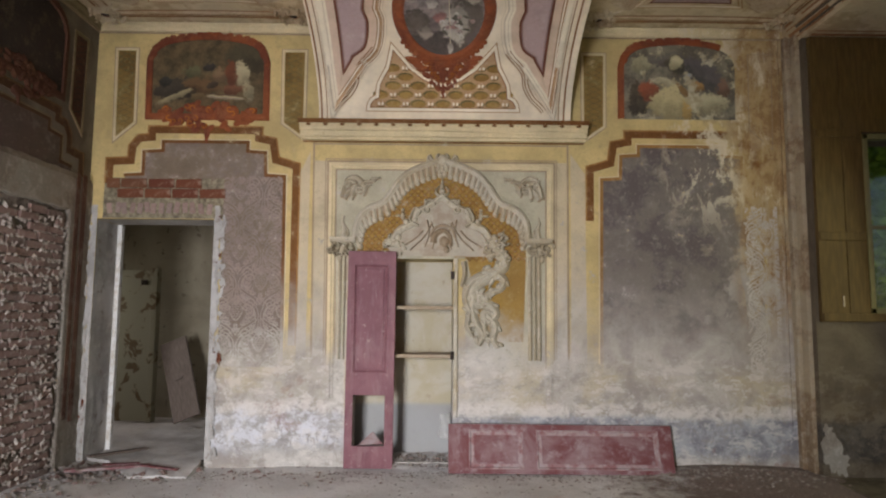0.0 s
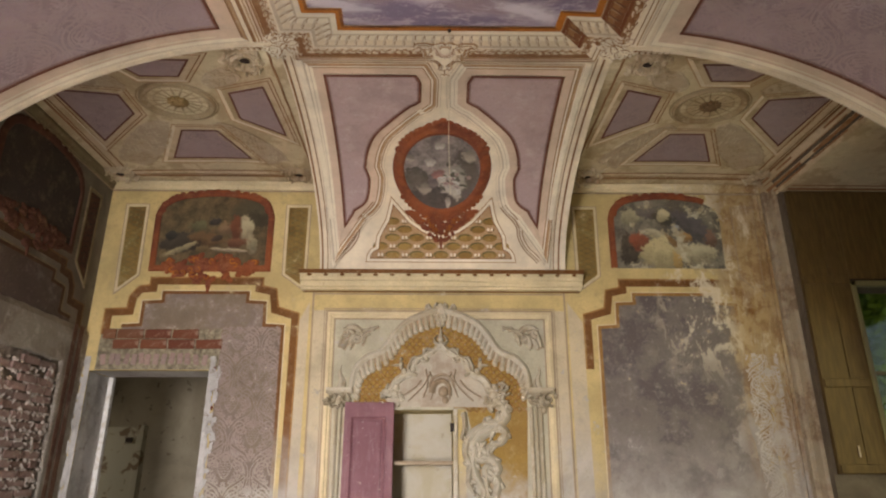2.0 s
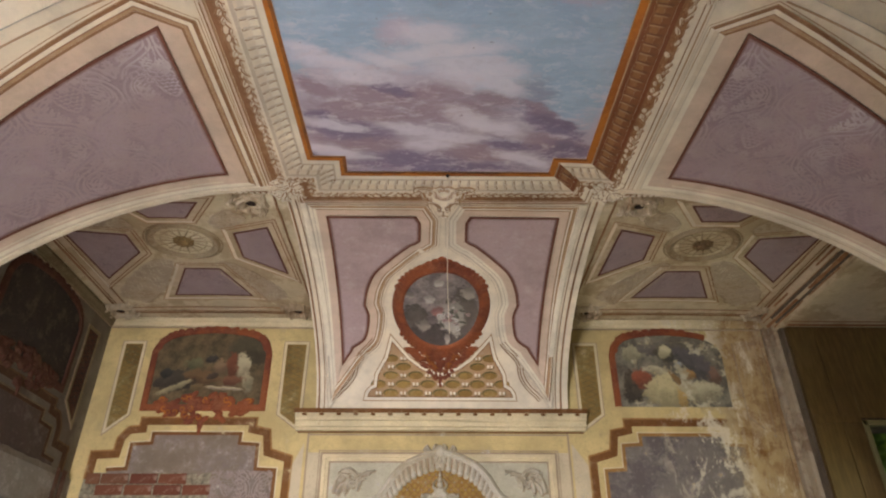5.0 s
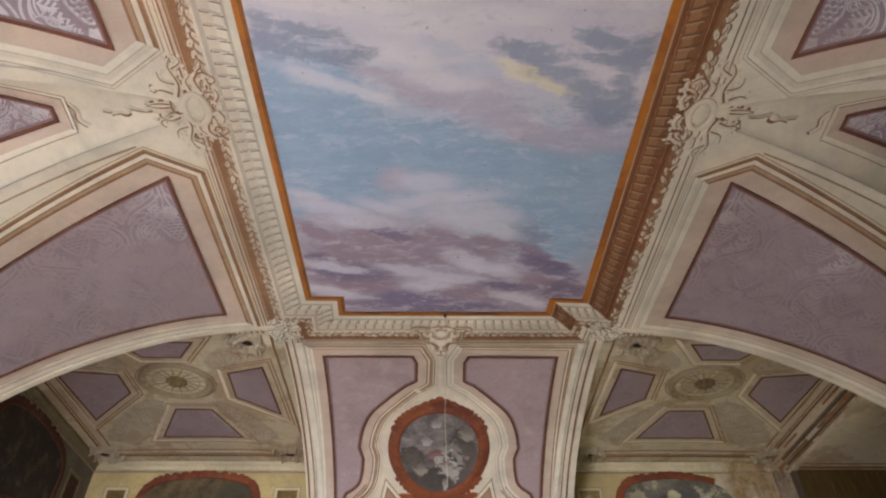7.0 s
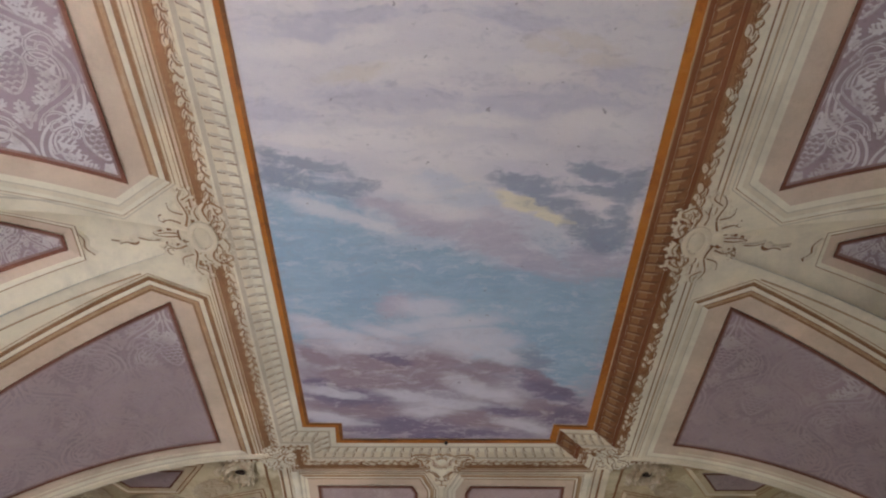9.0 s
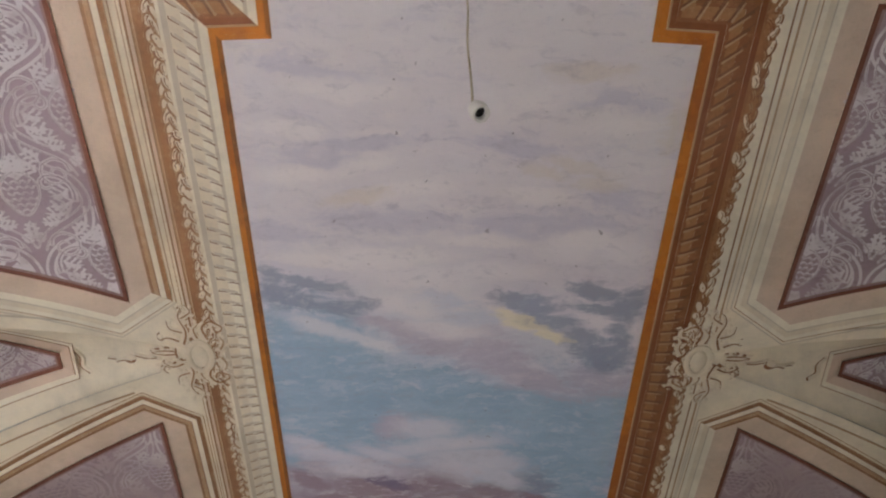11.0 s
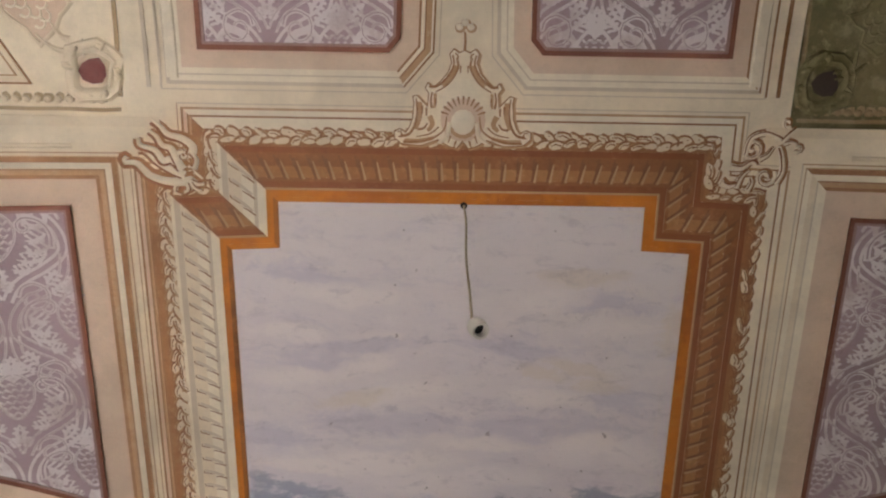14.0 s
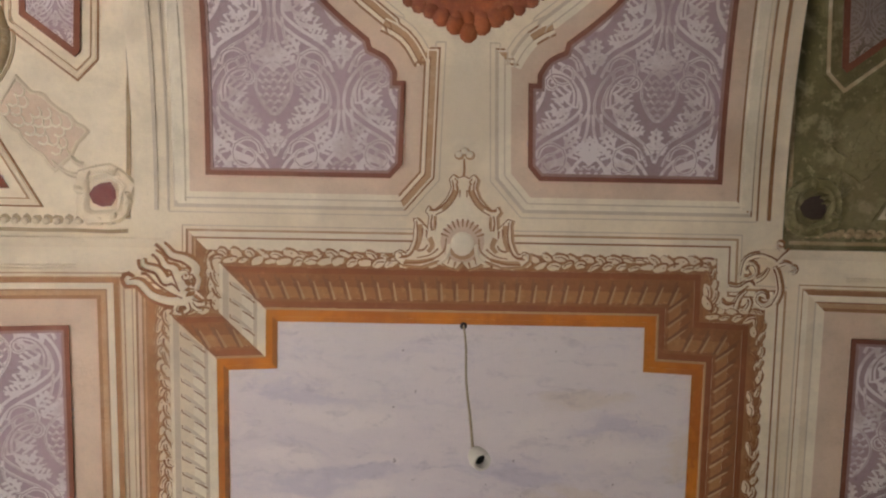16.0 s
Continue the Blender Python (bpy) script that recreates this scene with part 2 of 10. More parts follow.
M["wallcream"] = paint_mat("cream_wall_distemper", (0.575, 0.44, 0.195), fade=(0.65, 1.75), wear=0.9, stain=(0.40, 0.315, 0.14), corner=1.0)


# ---------- mesh helpers ----------
def part(name, bm, material, parent=None, label=""):
    me = bpy.data.meshes.new(name)
    bm.normal_update()
    bm.to_mesh(me)
    bm.free()
    me.materials.append(material)
    ob = new(name, me)
    if parent is not None:
        ob.parent = parent
    if label:
        ob["label"] = label
    return ob


def smooth(ob, angle=40):
    me = ob.data
    me.shade_smooth()
    me.set_sharp_from_angle(angle=radians(angle))
    return ob


def thing(name, label, category, at=(0, 0, 0), group="", kind=""):
    ob = new(name)
    ob.location = at
    ob.empty_display_size = 0.1
    return tagged(ob, label, category, group, kind)


def box(bm, lo, hi, bevel=0.0, m=None):
    """An axis-aligned block from corner lo to corner hi, its edges rounded by bevel."""
    r = bmesh.ops.create_cube(bm, size=1.0)["verts"]
    size, mid = Vector(hi) - Vector(lo), (Vector(hi) + Vector(lo)) / 2
    for v in r:
        v.co = Vector((v.co.x * size.x, v.co.y * size.y, v.co.z * size.z)) + mid
    if bevel:
        edges = list({e for v in r for e in v.link_edges})
        r = list({v for f in bmesh.ops.bevel(bm, geom=edges, offset=bevel, segments=2, affect="EDGES", profile=0.5)["faces"] for v in f.verts} | {v for v in r if v.is_valid})
    if m is not None:
        bmesh.ops.transform(bm, matrix=m, verts=r)
    return r


def cells(name, us, vs, holes, fmap, thick, material, reveal=None):
    """A wall of the given thickness with openings. us, vs: cuts along and up; holes: (u0, u1, v0, v1)."""
    bm = bmesh.new()
    known = {}

    def vert(i, j, k):
        if (i, j, k) not in known:
            known[i, j, k] = bm.verts.new(fmap(us[i], vs[j], -thick * k))
        return known[i, j, k]

    def solid(i, j):
        if not (0 <= i < len(us) - 1 and 0 <= j < len(vs) - 1):
            return False
        u, v = (us[i] + us[i + 1]) / 2, (vs[j] + vs[j + 1]) / 2
        return not any(a < u < b and c < v < d for a, b, c, d in holes)

    for i in range(len(us) - 1):
        for j in range(len(vs) - 1):
            if not solid(i, j):
                continue
            bm.faces.new([vert(i, j, 0), vert(i + 1, j, 0), vert(i + 1, j + 1, 0), vert(i, j + 1, 0)])
            bm.faces.new([vert(i, j + 1, 1), vert(i + 1, j + 1, 1), vert(i + 1, j, 1), vert(i, j, 1)])
            for di, dj, a, b in ((-1, 0, (i, j), (i, j + 1)), (1, 0, (i + 1, j + 1), (i + 1, j)), (0, -1, (i + 1, j), (i, j)), (0, 1, (i, j + 1), (i + 1, j + 1))):
                if not solid(i + di, j + dj):
                    bm.faces.new([vert(*a, 0), vert(*b, 0), vert(*b, 1), vert(*a, 1)])
    bmesh.ops.recalc_face_normals(bm, faces=bm.faces)
    return part(name, bm, material)


# ---------- the plan ----------
X0, XW, XE, YNW, YSW = 0.05, -3.33, 3.42, 4.20, -4.43
YN, YS, HALF, ZTOP, ZSPRING = 1.92, -2.14, 1.20, 4.20, 3.20
HALF_S = 1.36
NLEN, SLEN, RSIDE, YC = 4.12 - YN, 4.35 + YS, 2.9, 0.01


def map_n(u, v, h=0.0):
    return Vector((u, YNW - h, v))


def map_w(u, v, h=0.0):
    return Vector((XW + h, u, v))


def map_e(u, v, h=0.0):
    return Vector((XE - h, u, v))


def map_s(u, v, h=0.0):
    return Vector((u, YSW + h, v))


def map_flat(u, v, h=0.0):
    return Vector((u, v, ZTOP - h))


def arc_table(length):
    """Arc length along the quarter ellipse of the end fields, degree by degree."""
    out = [0.0]
    for i in range(90):
        a, b = radians(i), radians(i + 1)
        out.append(out[-1] + math.hypot(length * (math.sin(b) - math.sin(a)), math.cos(b) - math.cos(a)))
    return out


ARC_N, ARC_S = arc_table(NLEN), arc_table(SLEN)


def map_nsec(u, s, h=0.0):
    """The vault's north field: u along x, s the metres from the flat crown down to the cornice."""
    a = radians(float(np.interp(s, ARC_N, range(91))))
    nrm = Vector((0, -math.sin(a) / NLEN, -math.cos(a))).normalized()
    return Vector((u, YN + NLEN * math.sin(a), ZSPRING + math.cos(a))) + h * nrm


def map_ssec(u, s, h=0.0):
    a = radians(float(np.interp(s, ARC_S, range(91))))
    nrm = Vector((0, math.sin(a) / SLEN, -math.cos(a))).normalized()
    return Vector((u, YS - SLEN * math.sin(a), ZSPRING + math.cos(a))) + h * nrm


def side_z(x):
    u = max(0.0, abs(x - X0) - 1.2)
    return ZTOP - (RSIDE - math.sqrt(RSIDE * RSIDE - u * u))


def map_side(u, v, h=0.0):
    d = max(0.0, abs(u - X0) - 1.2) / RSIDE
    s = 1 if u > X0 else -1
    return Vector((u - s * d * h, v, side_z(u) - h * math.sqrt(1 - d * d)))


def bay_z(x, y):
    a = min(1.0, abs((abs(x - X0) - 2.27) / 1.07))
    yy = abs((y - 3.06) / 1.14) if y > 0 else abs((y + 3.28) / 1.14)
    return 4.21 + 0.05 * (1 - a * a) * (1 - min(1.0, yy) ** 2)


def map_bay(u, v, h=0.0):
    return Vector((u, v, bay_z(u, v) - h))


def groin(x):
    """Half the width of the side lunettes at x."""
    return max(0.0, 0.30 * (abs(x - X0) - 1.22))


def map_lun(u, v, h=0.0):
    """The side lunettes: small barrel vaults that cut into the coving."""
    t = min(1.0, abs(v - YC) / (groin(u) + 0.001))
    low = side_z(u)
    return Vector((u, v, low + (4.215 - low) * (1 - t ** 2.4) ** 0.6 - h))


# ---------- vault ----------
def grid(bm, fmap, us, vs, flip=False):
    vv = [[bm.verts.new(fmap(u, v)) for v in vs] for u in us]
    for i in range(len(us) - 1):
        for j in range(len(vs) - 1):
            q = [vv[i][j], vv[i][j + 1], vv[i + 1][j + 1], vv[i + 1][j]]
            bm.faces.new(q[::-1] if flip else q)


def span(a, b, n):
    return [a + (b - a) * i / n for i in range(n + 1)]


bm = bmesh.new()
grid(bm, map_flat, [X0 - HALF, X0 + HALF], [YS, YN])
grid(bm, map_nsec, [X0 - HALF, X0 + HALF], span(0, ARC_N[-1], 34))
grid(bm, map_ssec, [X0 - HALF_S, X0 + HALF_S], span(0, ARC_S[-1], 34))
for s in (-1, 1):
    xin, xout = X0 + s * HALF, XW if s < 0 else XE
    xs = span(xin, xout, 22)
    grid(bm, lambda u, v: map_side(u, (YC + groin(u)) * (1 - v) + YN * v), xs, span(0, 1, 3))
    grid(bm, lambda u, v: map_side(u, (YC - groin(u)) * (1 - v) + YS * v), xs, span(0, 1, 3))
    grid(bm, lambda u, v: map_lun(u, YC + math.sin(v) * groin(u)), span(xin + s * 0.03, xout, 22), span(-math.pi / 2, math.pi / 2, 20))
    for y0, y1 in ((YN, YNW), (YS, YSW)):
        grid(bm, map_bay, span(xin if y0 > 0 else X0 + s * HALF_S, xout, 8), span(y0, y1, 8))
        grid(bm, lambda u, v: Vector((u, y0, side_z(u) + v * (bay_z(u, y0) - side_z(u)))), xs, [0, 1])
    for fm, arc, half in ((map_nsec, ARC_N, HALF), (map_ssec, ARC_S, HALF_S)):
        grid(bm, lambda u, v: Vector((X0 + s * half, fm(0, u).y, fm(0, u).z * (1 - v) + 4.3 * v)), span(0, arc[-1], 34), [0, 1])
bmesh.ops.remove_doubles(bm, verts=bm.verts, dist=0.0005)
bmesh.ops.recalc_face_normals(bm, faces=bm.faces)
ceiling = smooth(part("ceiling", bm, M["vault"]), 30)
ceiling.data.materials.append(M["mouldy_shaded_vault"])
ceiling.data.materials.append(M["bay_vault"])
for f in ceiling.data.polygons:
    if f.center.x > X0 + HALF_S + 0.02 and f.center.y < YS - 0.02:
        f.material_index = 1
    elif abs(f.center.x - X0) > HALF + 0.01 and f.center.y > YN + 0.01:
        f.material_index = 2
tagged(ceiling, "cream painted plaster vault with coved fields and corner bays", "ceiling", kind="structure")
# unseen slab added above the vault to block light leaks
bm = bmesh.new()
box(bm, (XW - 0.5, YSW - 0.5, 4.5), (XE + 1.4, YNW + 0.42, 4.7))
tagged(part("light_stop_slab", bm, M["plaster"]), "plain unseen slab that keeps stray light off the vault", "roof", kind="structure")

# ---------- walls ----------
DOOR = (-3.24, -2.13, 0.0, 2.28)
CUP = (-0.80, 0.14, 0.05, 1.92)
wall_n = cells("wall_north", [-5.4, XW - 0.5, DOOR[0], DOOR[1], CUP[0], CUP[1], XE + 0.06], [-0.05, 0.0, 0.05, 1.92, 2.28, 4.5], [DOOR, CUP], map_n, 0.42, M["wallcream"])
tagged(wall_n, "cream distempered plaster wall, painted and worn", "wall", kind="structure")
wall_w = cells("wall_west", [YSW - 0.4, -3.65, -2.55, YNW], [-0.05, 0.4, 2.2, 4.5], [(-3.65, -2.55, 0.4, 2.2)], map_w, 0.42, M["plaster"])
# plaster tinted down: the shade on this wall is in its colour
wall_w.data.materials[0] = plaster_mat("shaded_west_plaster", (0.38, 0.35, 0.31))
tagged(wall_w, "dark plastered wall with exposed brick", "wall", kind="structure")
wall_e = cells("wall_east", [YSW - 0.4, 2.3, 3.95], [-0.05, 0.0, 4.04, 4.5], [(2.3, 3.95, 0.0, 4.04)], map_e, 1.18, M["plaster_shaded"])
tagged(wall_e, "stained plaster wall with a deep window bay", "wall", kind="structure")
# unseen wall, tinted down so that less light bounces to the vault
wall_s = cells("wall_south", [XW - 0.42, -2.9, -1.5, XE + 0.75], [-0.05, 0.1, 2.6, 4.5], [(-2.9, -1.5, 0.1, 2.6)], map_s, 0.42, plaster_mat("dim_south_plaster", (0.5, 0.46, 0.38)))
tagged(wall_s, "plain plaster wall with a tall window", "wall", kind="structure")

# ---------- floor ----------
T = Tree("dusty_floor")
big, mid, fine = T.noise(1.1, 5, 0.6, 0.4), T.noise(6, 6, 0.7, 0.3), T.noise(70, 4, 0.7)
c = T.mix(T.step(big, 0.35, 0.65), (0.60, 0.575, 0.55), (0.79, 0.77, 0.75))
c = T.mix(T.math("MULTIPLY", T.step(mid, 0.52, 0.7), 0.45), c, (0.42, 0.32, 0.30))
c = T.mix(T.math("MULTIPLY", T.step(fine, 0.5, 0.7), 0.3), c, (0.24, 0.20, 0.18))
# reddish earth at the right, carried along the unseen floor to cut its bounce
earth = T.math("MULTIPLY", T.step(T.math("ADD", T.axis(0), T.math("MULTIPLY", T.math("SUBTRACT", mid, 0.5), 3.0)), 1.3, 2.3), 1.0)
c = T.mix(T.math("MULTIPLY", earth, 0.9), c, T.mix(T.step(fine, 0.4, 0.6), (0.085, 0.05, 0.04), (0.19, 0.125, 0.10)))
T.bump(T.math("ADD", mid, T.math("MULTIPLY", fine, 0.5)), 0.7, 0.02)
M["floor"] = T.done(c, 0.95)
bm = bmesh.new()
nx, ny = 90, 110
xs, ys = span(XW - 2.1, XE + 1.2, nx), span(YSW - 0.4, 7.4, ny)


def floor_z(x, y):
    n = noise.noise(Vector((x * 1.3, y * 1.3, 0))) * 0.018 + noise.noise(Vector((x * 6, y * 6, 3))) * 0.010
    heap = 0.06 * math.exp(-((x - 2.75) / 0.75) ** 2 - ((y - 4.05) / 0.3) ** 2)
    heap += 0.05 * math.exp(-((x + 3.2) / 0.25) ** 2) * (1 if y < 4.2 else 0)
    return n + heap - (0.02 if y < 4.15 else 0.0)


grid(bm, lambda u, v: Vector((u, v, floor_z(u, v))), xs, ys)
floor = smooth(part("floor", bm, M["floor"]), 60)
tagged(floor, "uneven floor under grey plaster dust and rubble", "floor", kind="structure")

# ---------- flat and raised ornament ----------
def deg_n(th):
    return float(np.interp(th, range(91), ARC_N))


def deg_s(th):
    return float(np.interp(th, range(91), ARC_S))


def densify(path, closed, step):
    pts = [Vector(p).to_2d() for p in path]
    out = []
    for a, b in zip(pts, pts[1:] + (pts[:1] if closed else [])):
        n = max(1, math.floor((b - a).length / step))
        out += [a.lerp(b, i / n) for i in range(n)]
    return out if closed else out + [pts[-1]]


def curve_through(pts, n=6, closed=False):
    """A smooth line through the points."""
    p = [Vector(q).to_2d() for q in pts]
    m = len(p)
    out = []
    for i in range(m if closed else m - 1):
        if closed:
            a, b, c, d = p[i - 1], p[i], p[(i + 1) % m], p[(i + 2) % m]
        else:
            a, b, c, d = p[max(i - 1, 0)], p[i], p[i + 1], p[min(i + 2, m - 1)]
        for k in range(n):
            t = k / n
            out.append(0.5 * ((2 * b) + (c - a) * t + (2 * a - 5 * b + 4 * c - d) * t * t + (3 * b - a - 3 * c + d) * t ** 3))
    return out if closed else out + [p[-1]]


def mitres(pts, closed):
    """At each point the way to the left, long enough to keep a parallel line parallel round corners."""
    out = []
    for i, p in enumerate(pts):
        a = pts[i - 1] if i or closed else None
        b = pts[(i + 1) % len(pts)] if i < len(pts) - 1 or closed else None
        ways = [(q - r).normalized() for q, r in ((p, a), (b, p)) if q is not None and r is not None and (q - r).length > 1e-6]
        n = sum((Vector((-w.y, w.x)) for w in ways), Vector((0, 0)))
        if n.length < 1e-6:
            n = Vector((-ways[0].y, ways[0].x))
        n.normalize()
        k = Vector((-ways[0].y, ways[0].x)).dot(n)
        out.append(n / max(0.35, k))
    return out


def sweep(bm, path, prof, fmap, closed=False, step=0.08):
    """A moulding: the profile (across, height) drawn along a path on a surface."""
    pts = densify(path, closed, step)
    ways = mitres(pts, closed)
    rows = [[bm.verts.new(fmap(*(p + w * o), h)) for o, h in prof] for p, w in zip(pts, ways)]
    for a, b in zip(rows, rows[1:] + (rows[:1] if closed else [])):
        for i in range(len(prof) - 1):
            bm.faces.new([a[i], b[i], b[i + 1], a[i + 1]])


def line(bm, path, o0, o1, h, fmap, closed=False, step=0.08):
    """A flat painted line, its edges turned down to the surface."""
    sweep(bm, path, [(o0, h - 0.003), (o0, h), (o1, h), (o1, h - 0.003)], fmap, closed, step)


def drape(bm, poly, fmap, h, step=0.12):
    """A flat painted field laid on a surface."""
    t = bmesh.new()
    t.faces.new([t.verts.new((p[0], p[1], 0)) for p in poly])
    t.normal_update()
    bmesh.ops.triangulate(t, faces=t.faces)
    for ax in (0, 1):
        lo, hi = min(p[ax] for p in poly), max(p[ax] for p in poly)
        n = math.ceil((hi - lo) / step)
        for i in range(1, n):
            co, no = [0, 0, 0], [0, 0, 0]
            co[ax], no[ax] = lo + (hi - lo) * i / n, 1
            bmesh.ops.bisect_plane(t, geom=t.verts[:] + t.edges[:] + t.faces[:], plane_co=co, plane_no=no)
    made = {v: bm.verts.new(fmap(v.co.x, v.co.y, h)) for v in t.verts}
    for f in t.faces:
        bm.faces.new([made[v] for v in f.verts])
    t.free()


def stroke(bm, pts, w0, w1, h, fmap, base=0.0, flat=False):
    """One tapering stroke: raised and rounded, or flat paint. Widest near its middle when w1 is None."""
    p = [Vector(q).to_2d() for q in pts]
    n = len(p) - 1
    ways = mitres(p, False)
    rows = []
    for i, (q, w) in enumerate(zip(p, ways)):
        t = i / n
        half = w0 * (math.sin(math.pi * min(0.97, 0.06 + t)) ** 0.7) if w1 is None else w0 + (w1 - w0) * t
        half = max(half, 0.0015)
        if flat:
            rows.append([bm.verts.new(fmap(*(q + w * o * half), base + z + 0.0006 * t)) for o, z in ((-1, h), (1, h))])
        else:
            k = min(1.0, half / max(w0, 1e-6) + 0.25)
            rows.append([bm.verts.new(fmap(*(q + w * o * half), base + z * h * k)) for o, z in ((-1, -0.05), (-0.7, 0.6), (0, 1), (0.7, 0.6), (1, -0.05))])
    for a, b in zip(rows, rows[1:]):
        for i in range(len(a) - 1):
            bm.faces.new([a[i], b[i], b[i + 1], a[i + 1]])


def spiral(cx, cy, r, turns, start, way=1, n=14):
    """Points of a curl that winds inwards to (cx, cy)."""
    out = []
    for i in range(n + 1):
        t = i / n
        a = start + way * turns * 2 * math.pi * t
        q = r * (1 - 0.86 * t)
        out.append((cx + q * math.cos(a), cy + q * math.sin(a)))
    return out


def blob(bm, c, rx, ry, h, fmap, turn=0.0, base=0.0, n=10):
    """A low rounded boss."""
    rings = []
    for k, z in ((1.0, -0.05), (0.85, 0.5), (0.5, 0.88)):
        ring = []
        for i in range(n):
            a = 2 * math.pi * i / n
            x, y = rx * k * math.cos(a), ry * k * math.sin(a)
            ring.append(bm.verts.new(fmap(c[0] + x * math.cos(turn) - y * math.sin(turn), c[1] + x * math.sin(turn) + y * math.cos(turn), base + h * z)))
        rings.append(ring)
    top = bm.verts.new(fmap(c[0], c[1], base + h))
    for a, b in zip(rings, rings[1:]):
        for i in range(n):
            bm.faces.new([a[i], a[(i + 1) % n], b[(i + 1) % n], b[i]])
    for i in range(n):
        bm.faces.new([rings[-1][i], rings[-1][(i + 1) % n], top])


def patch(bm, c, rx, ry, h, fmap, turn=0.0, n=16, rag=0.0, seed=0):
    """A flat painted spot, round or ragged."""
    rnd = random.Random(seed)
    pts = []
    for i in range(n):
        a = 2 * math.pi * i / n
        k = 1 + rag * (rnd.random() - 0.5) * 2
        x, y = rx * k * math.cos(a), ry * k * math.sin(a)
        pts.append(bm.verts.new(fmap(c[0] + x * math.cos(turn) - y * math.sin(turn), c[1] + x * math.sin(turn) + y * math.cos(turn), h)))
    mid = bm.verts.new(fmap(c[0], c[1], h))
    for i in range(n):
        bm.faces.new([pts[i], pts[(i + 1) % n], mid])


def inside(p, poly):
    x, y, c = p[0], p[1], False
    for (x0, y0), (x1, y1) in zip(poly, poly[1:] + poly[:1]):
        if (y0 > y) != (y1 > y) and x < (x1 - x0) * (y - y0) / (y1 - y0) + x0:
            c = not c
    return c


def placed(pts, at, k=1.0, turn=0.0, mirror=False):
    ca, sa = math.cos(turn), math.sin(turn)
    out = []
    for x, y in pts:
        x = -x if mirror else x
        out.append((at[0] + k * (x * ca - y * sa), at[1] + k * (x * sa + y * ca)))
    return out


def parallel(pts, off):
    p = [Vector(q).to_2d() for q in pts]
    return [tuple(q + w * off) for q, w in zip(p, mitres(p, False))]


def scroll_strokes():
    """Half of a damask motif in its ogee, 1 wide, to be mirrored and set in half-drop every 1.3: double bands, C scrolls with lobed leaves, a pine cone."""
    band = curve_through([(0.03, 0.0), (0.08, 0.10), (0.17, 0.18), (0.30, 0.255), (0.42, 0.35), (0.45, 0.43), (0.42, 0.55), (0.34, 0.65), (0.225, 0.71), (0.11, 0.78), (0.06, 0.88), (0.045, 1.02)], 5)
    s = [(parallel(band, 0.030), 0.012, 0.012), (parallel(band, -0.030), 0.012, 0.012)]
    s.append((curve_through([(0.375, 0.41), (0.375, 0.53), (0.31, 0.625), (0.205, 0.655), (0.15, 0.615)], 5) + spiral(0.20, 0.585, 0.055, 1.0, 2.6, 1, 9)[1:], 0.032, 0.014))
    s.append((curve_through([(0.105, 0.03), (0.135, 0.11), (0.215, 0.14), (0.30, 0.10)], 5) + spiral(0.215, 0.015, 0.115, 1.25, 0.8, -1, 14)[1:], 0.024, 0.013))
    big = [((0.345, 0.53), (0.19, 0.475)), ((0.36, 0.43), (0.17, 0.385)), ((0.325, 0.345), (0.125, 0.33)), ((0.215, 0.255), (0.085, 0.255)), ((0.0, 0.11), (0.0, 0.275)), ((0.0, 0.70), (0.0, 0.86)), ((0.035, 0.72), (0.085, 0.80)), ((0.31, 0.13), (0.42, 0.235)), ((0.35, 0.04), (0.45, 0.13)), ((0.50, -0.02), (0.50, 0.19)), ((0.50, 0.02), (0.455, 0.11)), ((0.06, 0.16), (0.03, 0.07))]
    for a, b in big:
        a, b = Vector(a), Vector(b)
        mid = (a + b) / 2 + Vector((-(b - a).y, (b - a).x)) * 0.16
        s.append((curve_through([a, mid, b], 4), 0.038, None))
    for i in range(6):
        y = 0.36 + 0.050 * i
        for x in ((0.0, 0.062) if i % 2 else (0.031, 0.085)):
            if x < 0.105 - 0.032 * max(0, 2 - i) - 0.03 * max(0, i - 4):
                s.append((curve_through([(x - 0.028, y + 0.020), (x, y - 0.006), (x + 0.028, y + 0.020)], 3), 0.010, 0.010))
    s.append((curve_through([(0.0, 0.705), (0.06, 0.68), (0.125, 0.60), (0.13, 0.50), (0.085, 0.40), (0.03, 0.335), (0.0, 0.325)], 4), 0.013, 0.013))
    return s


SCROLLS = scroll_strokes()


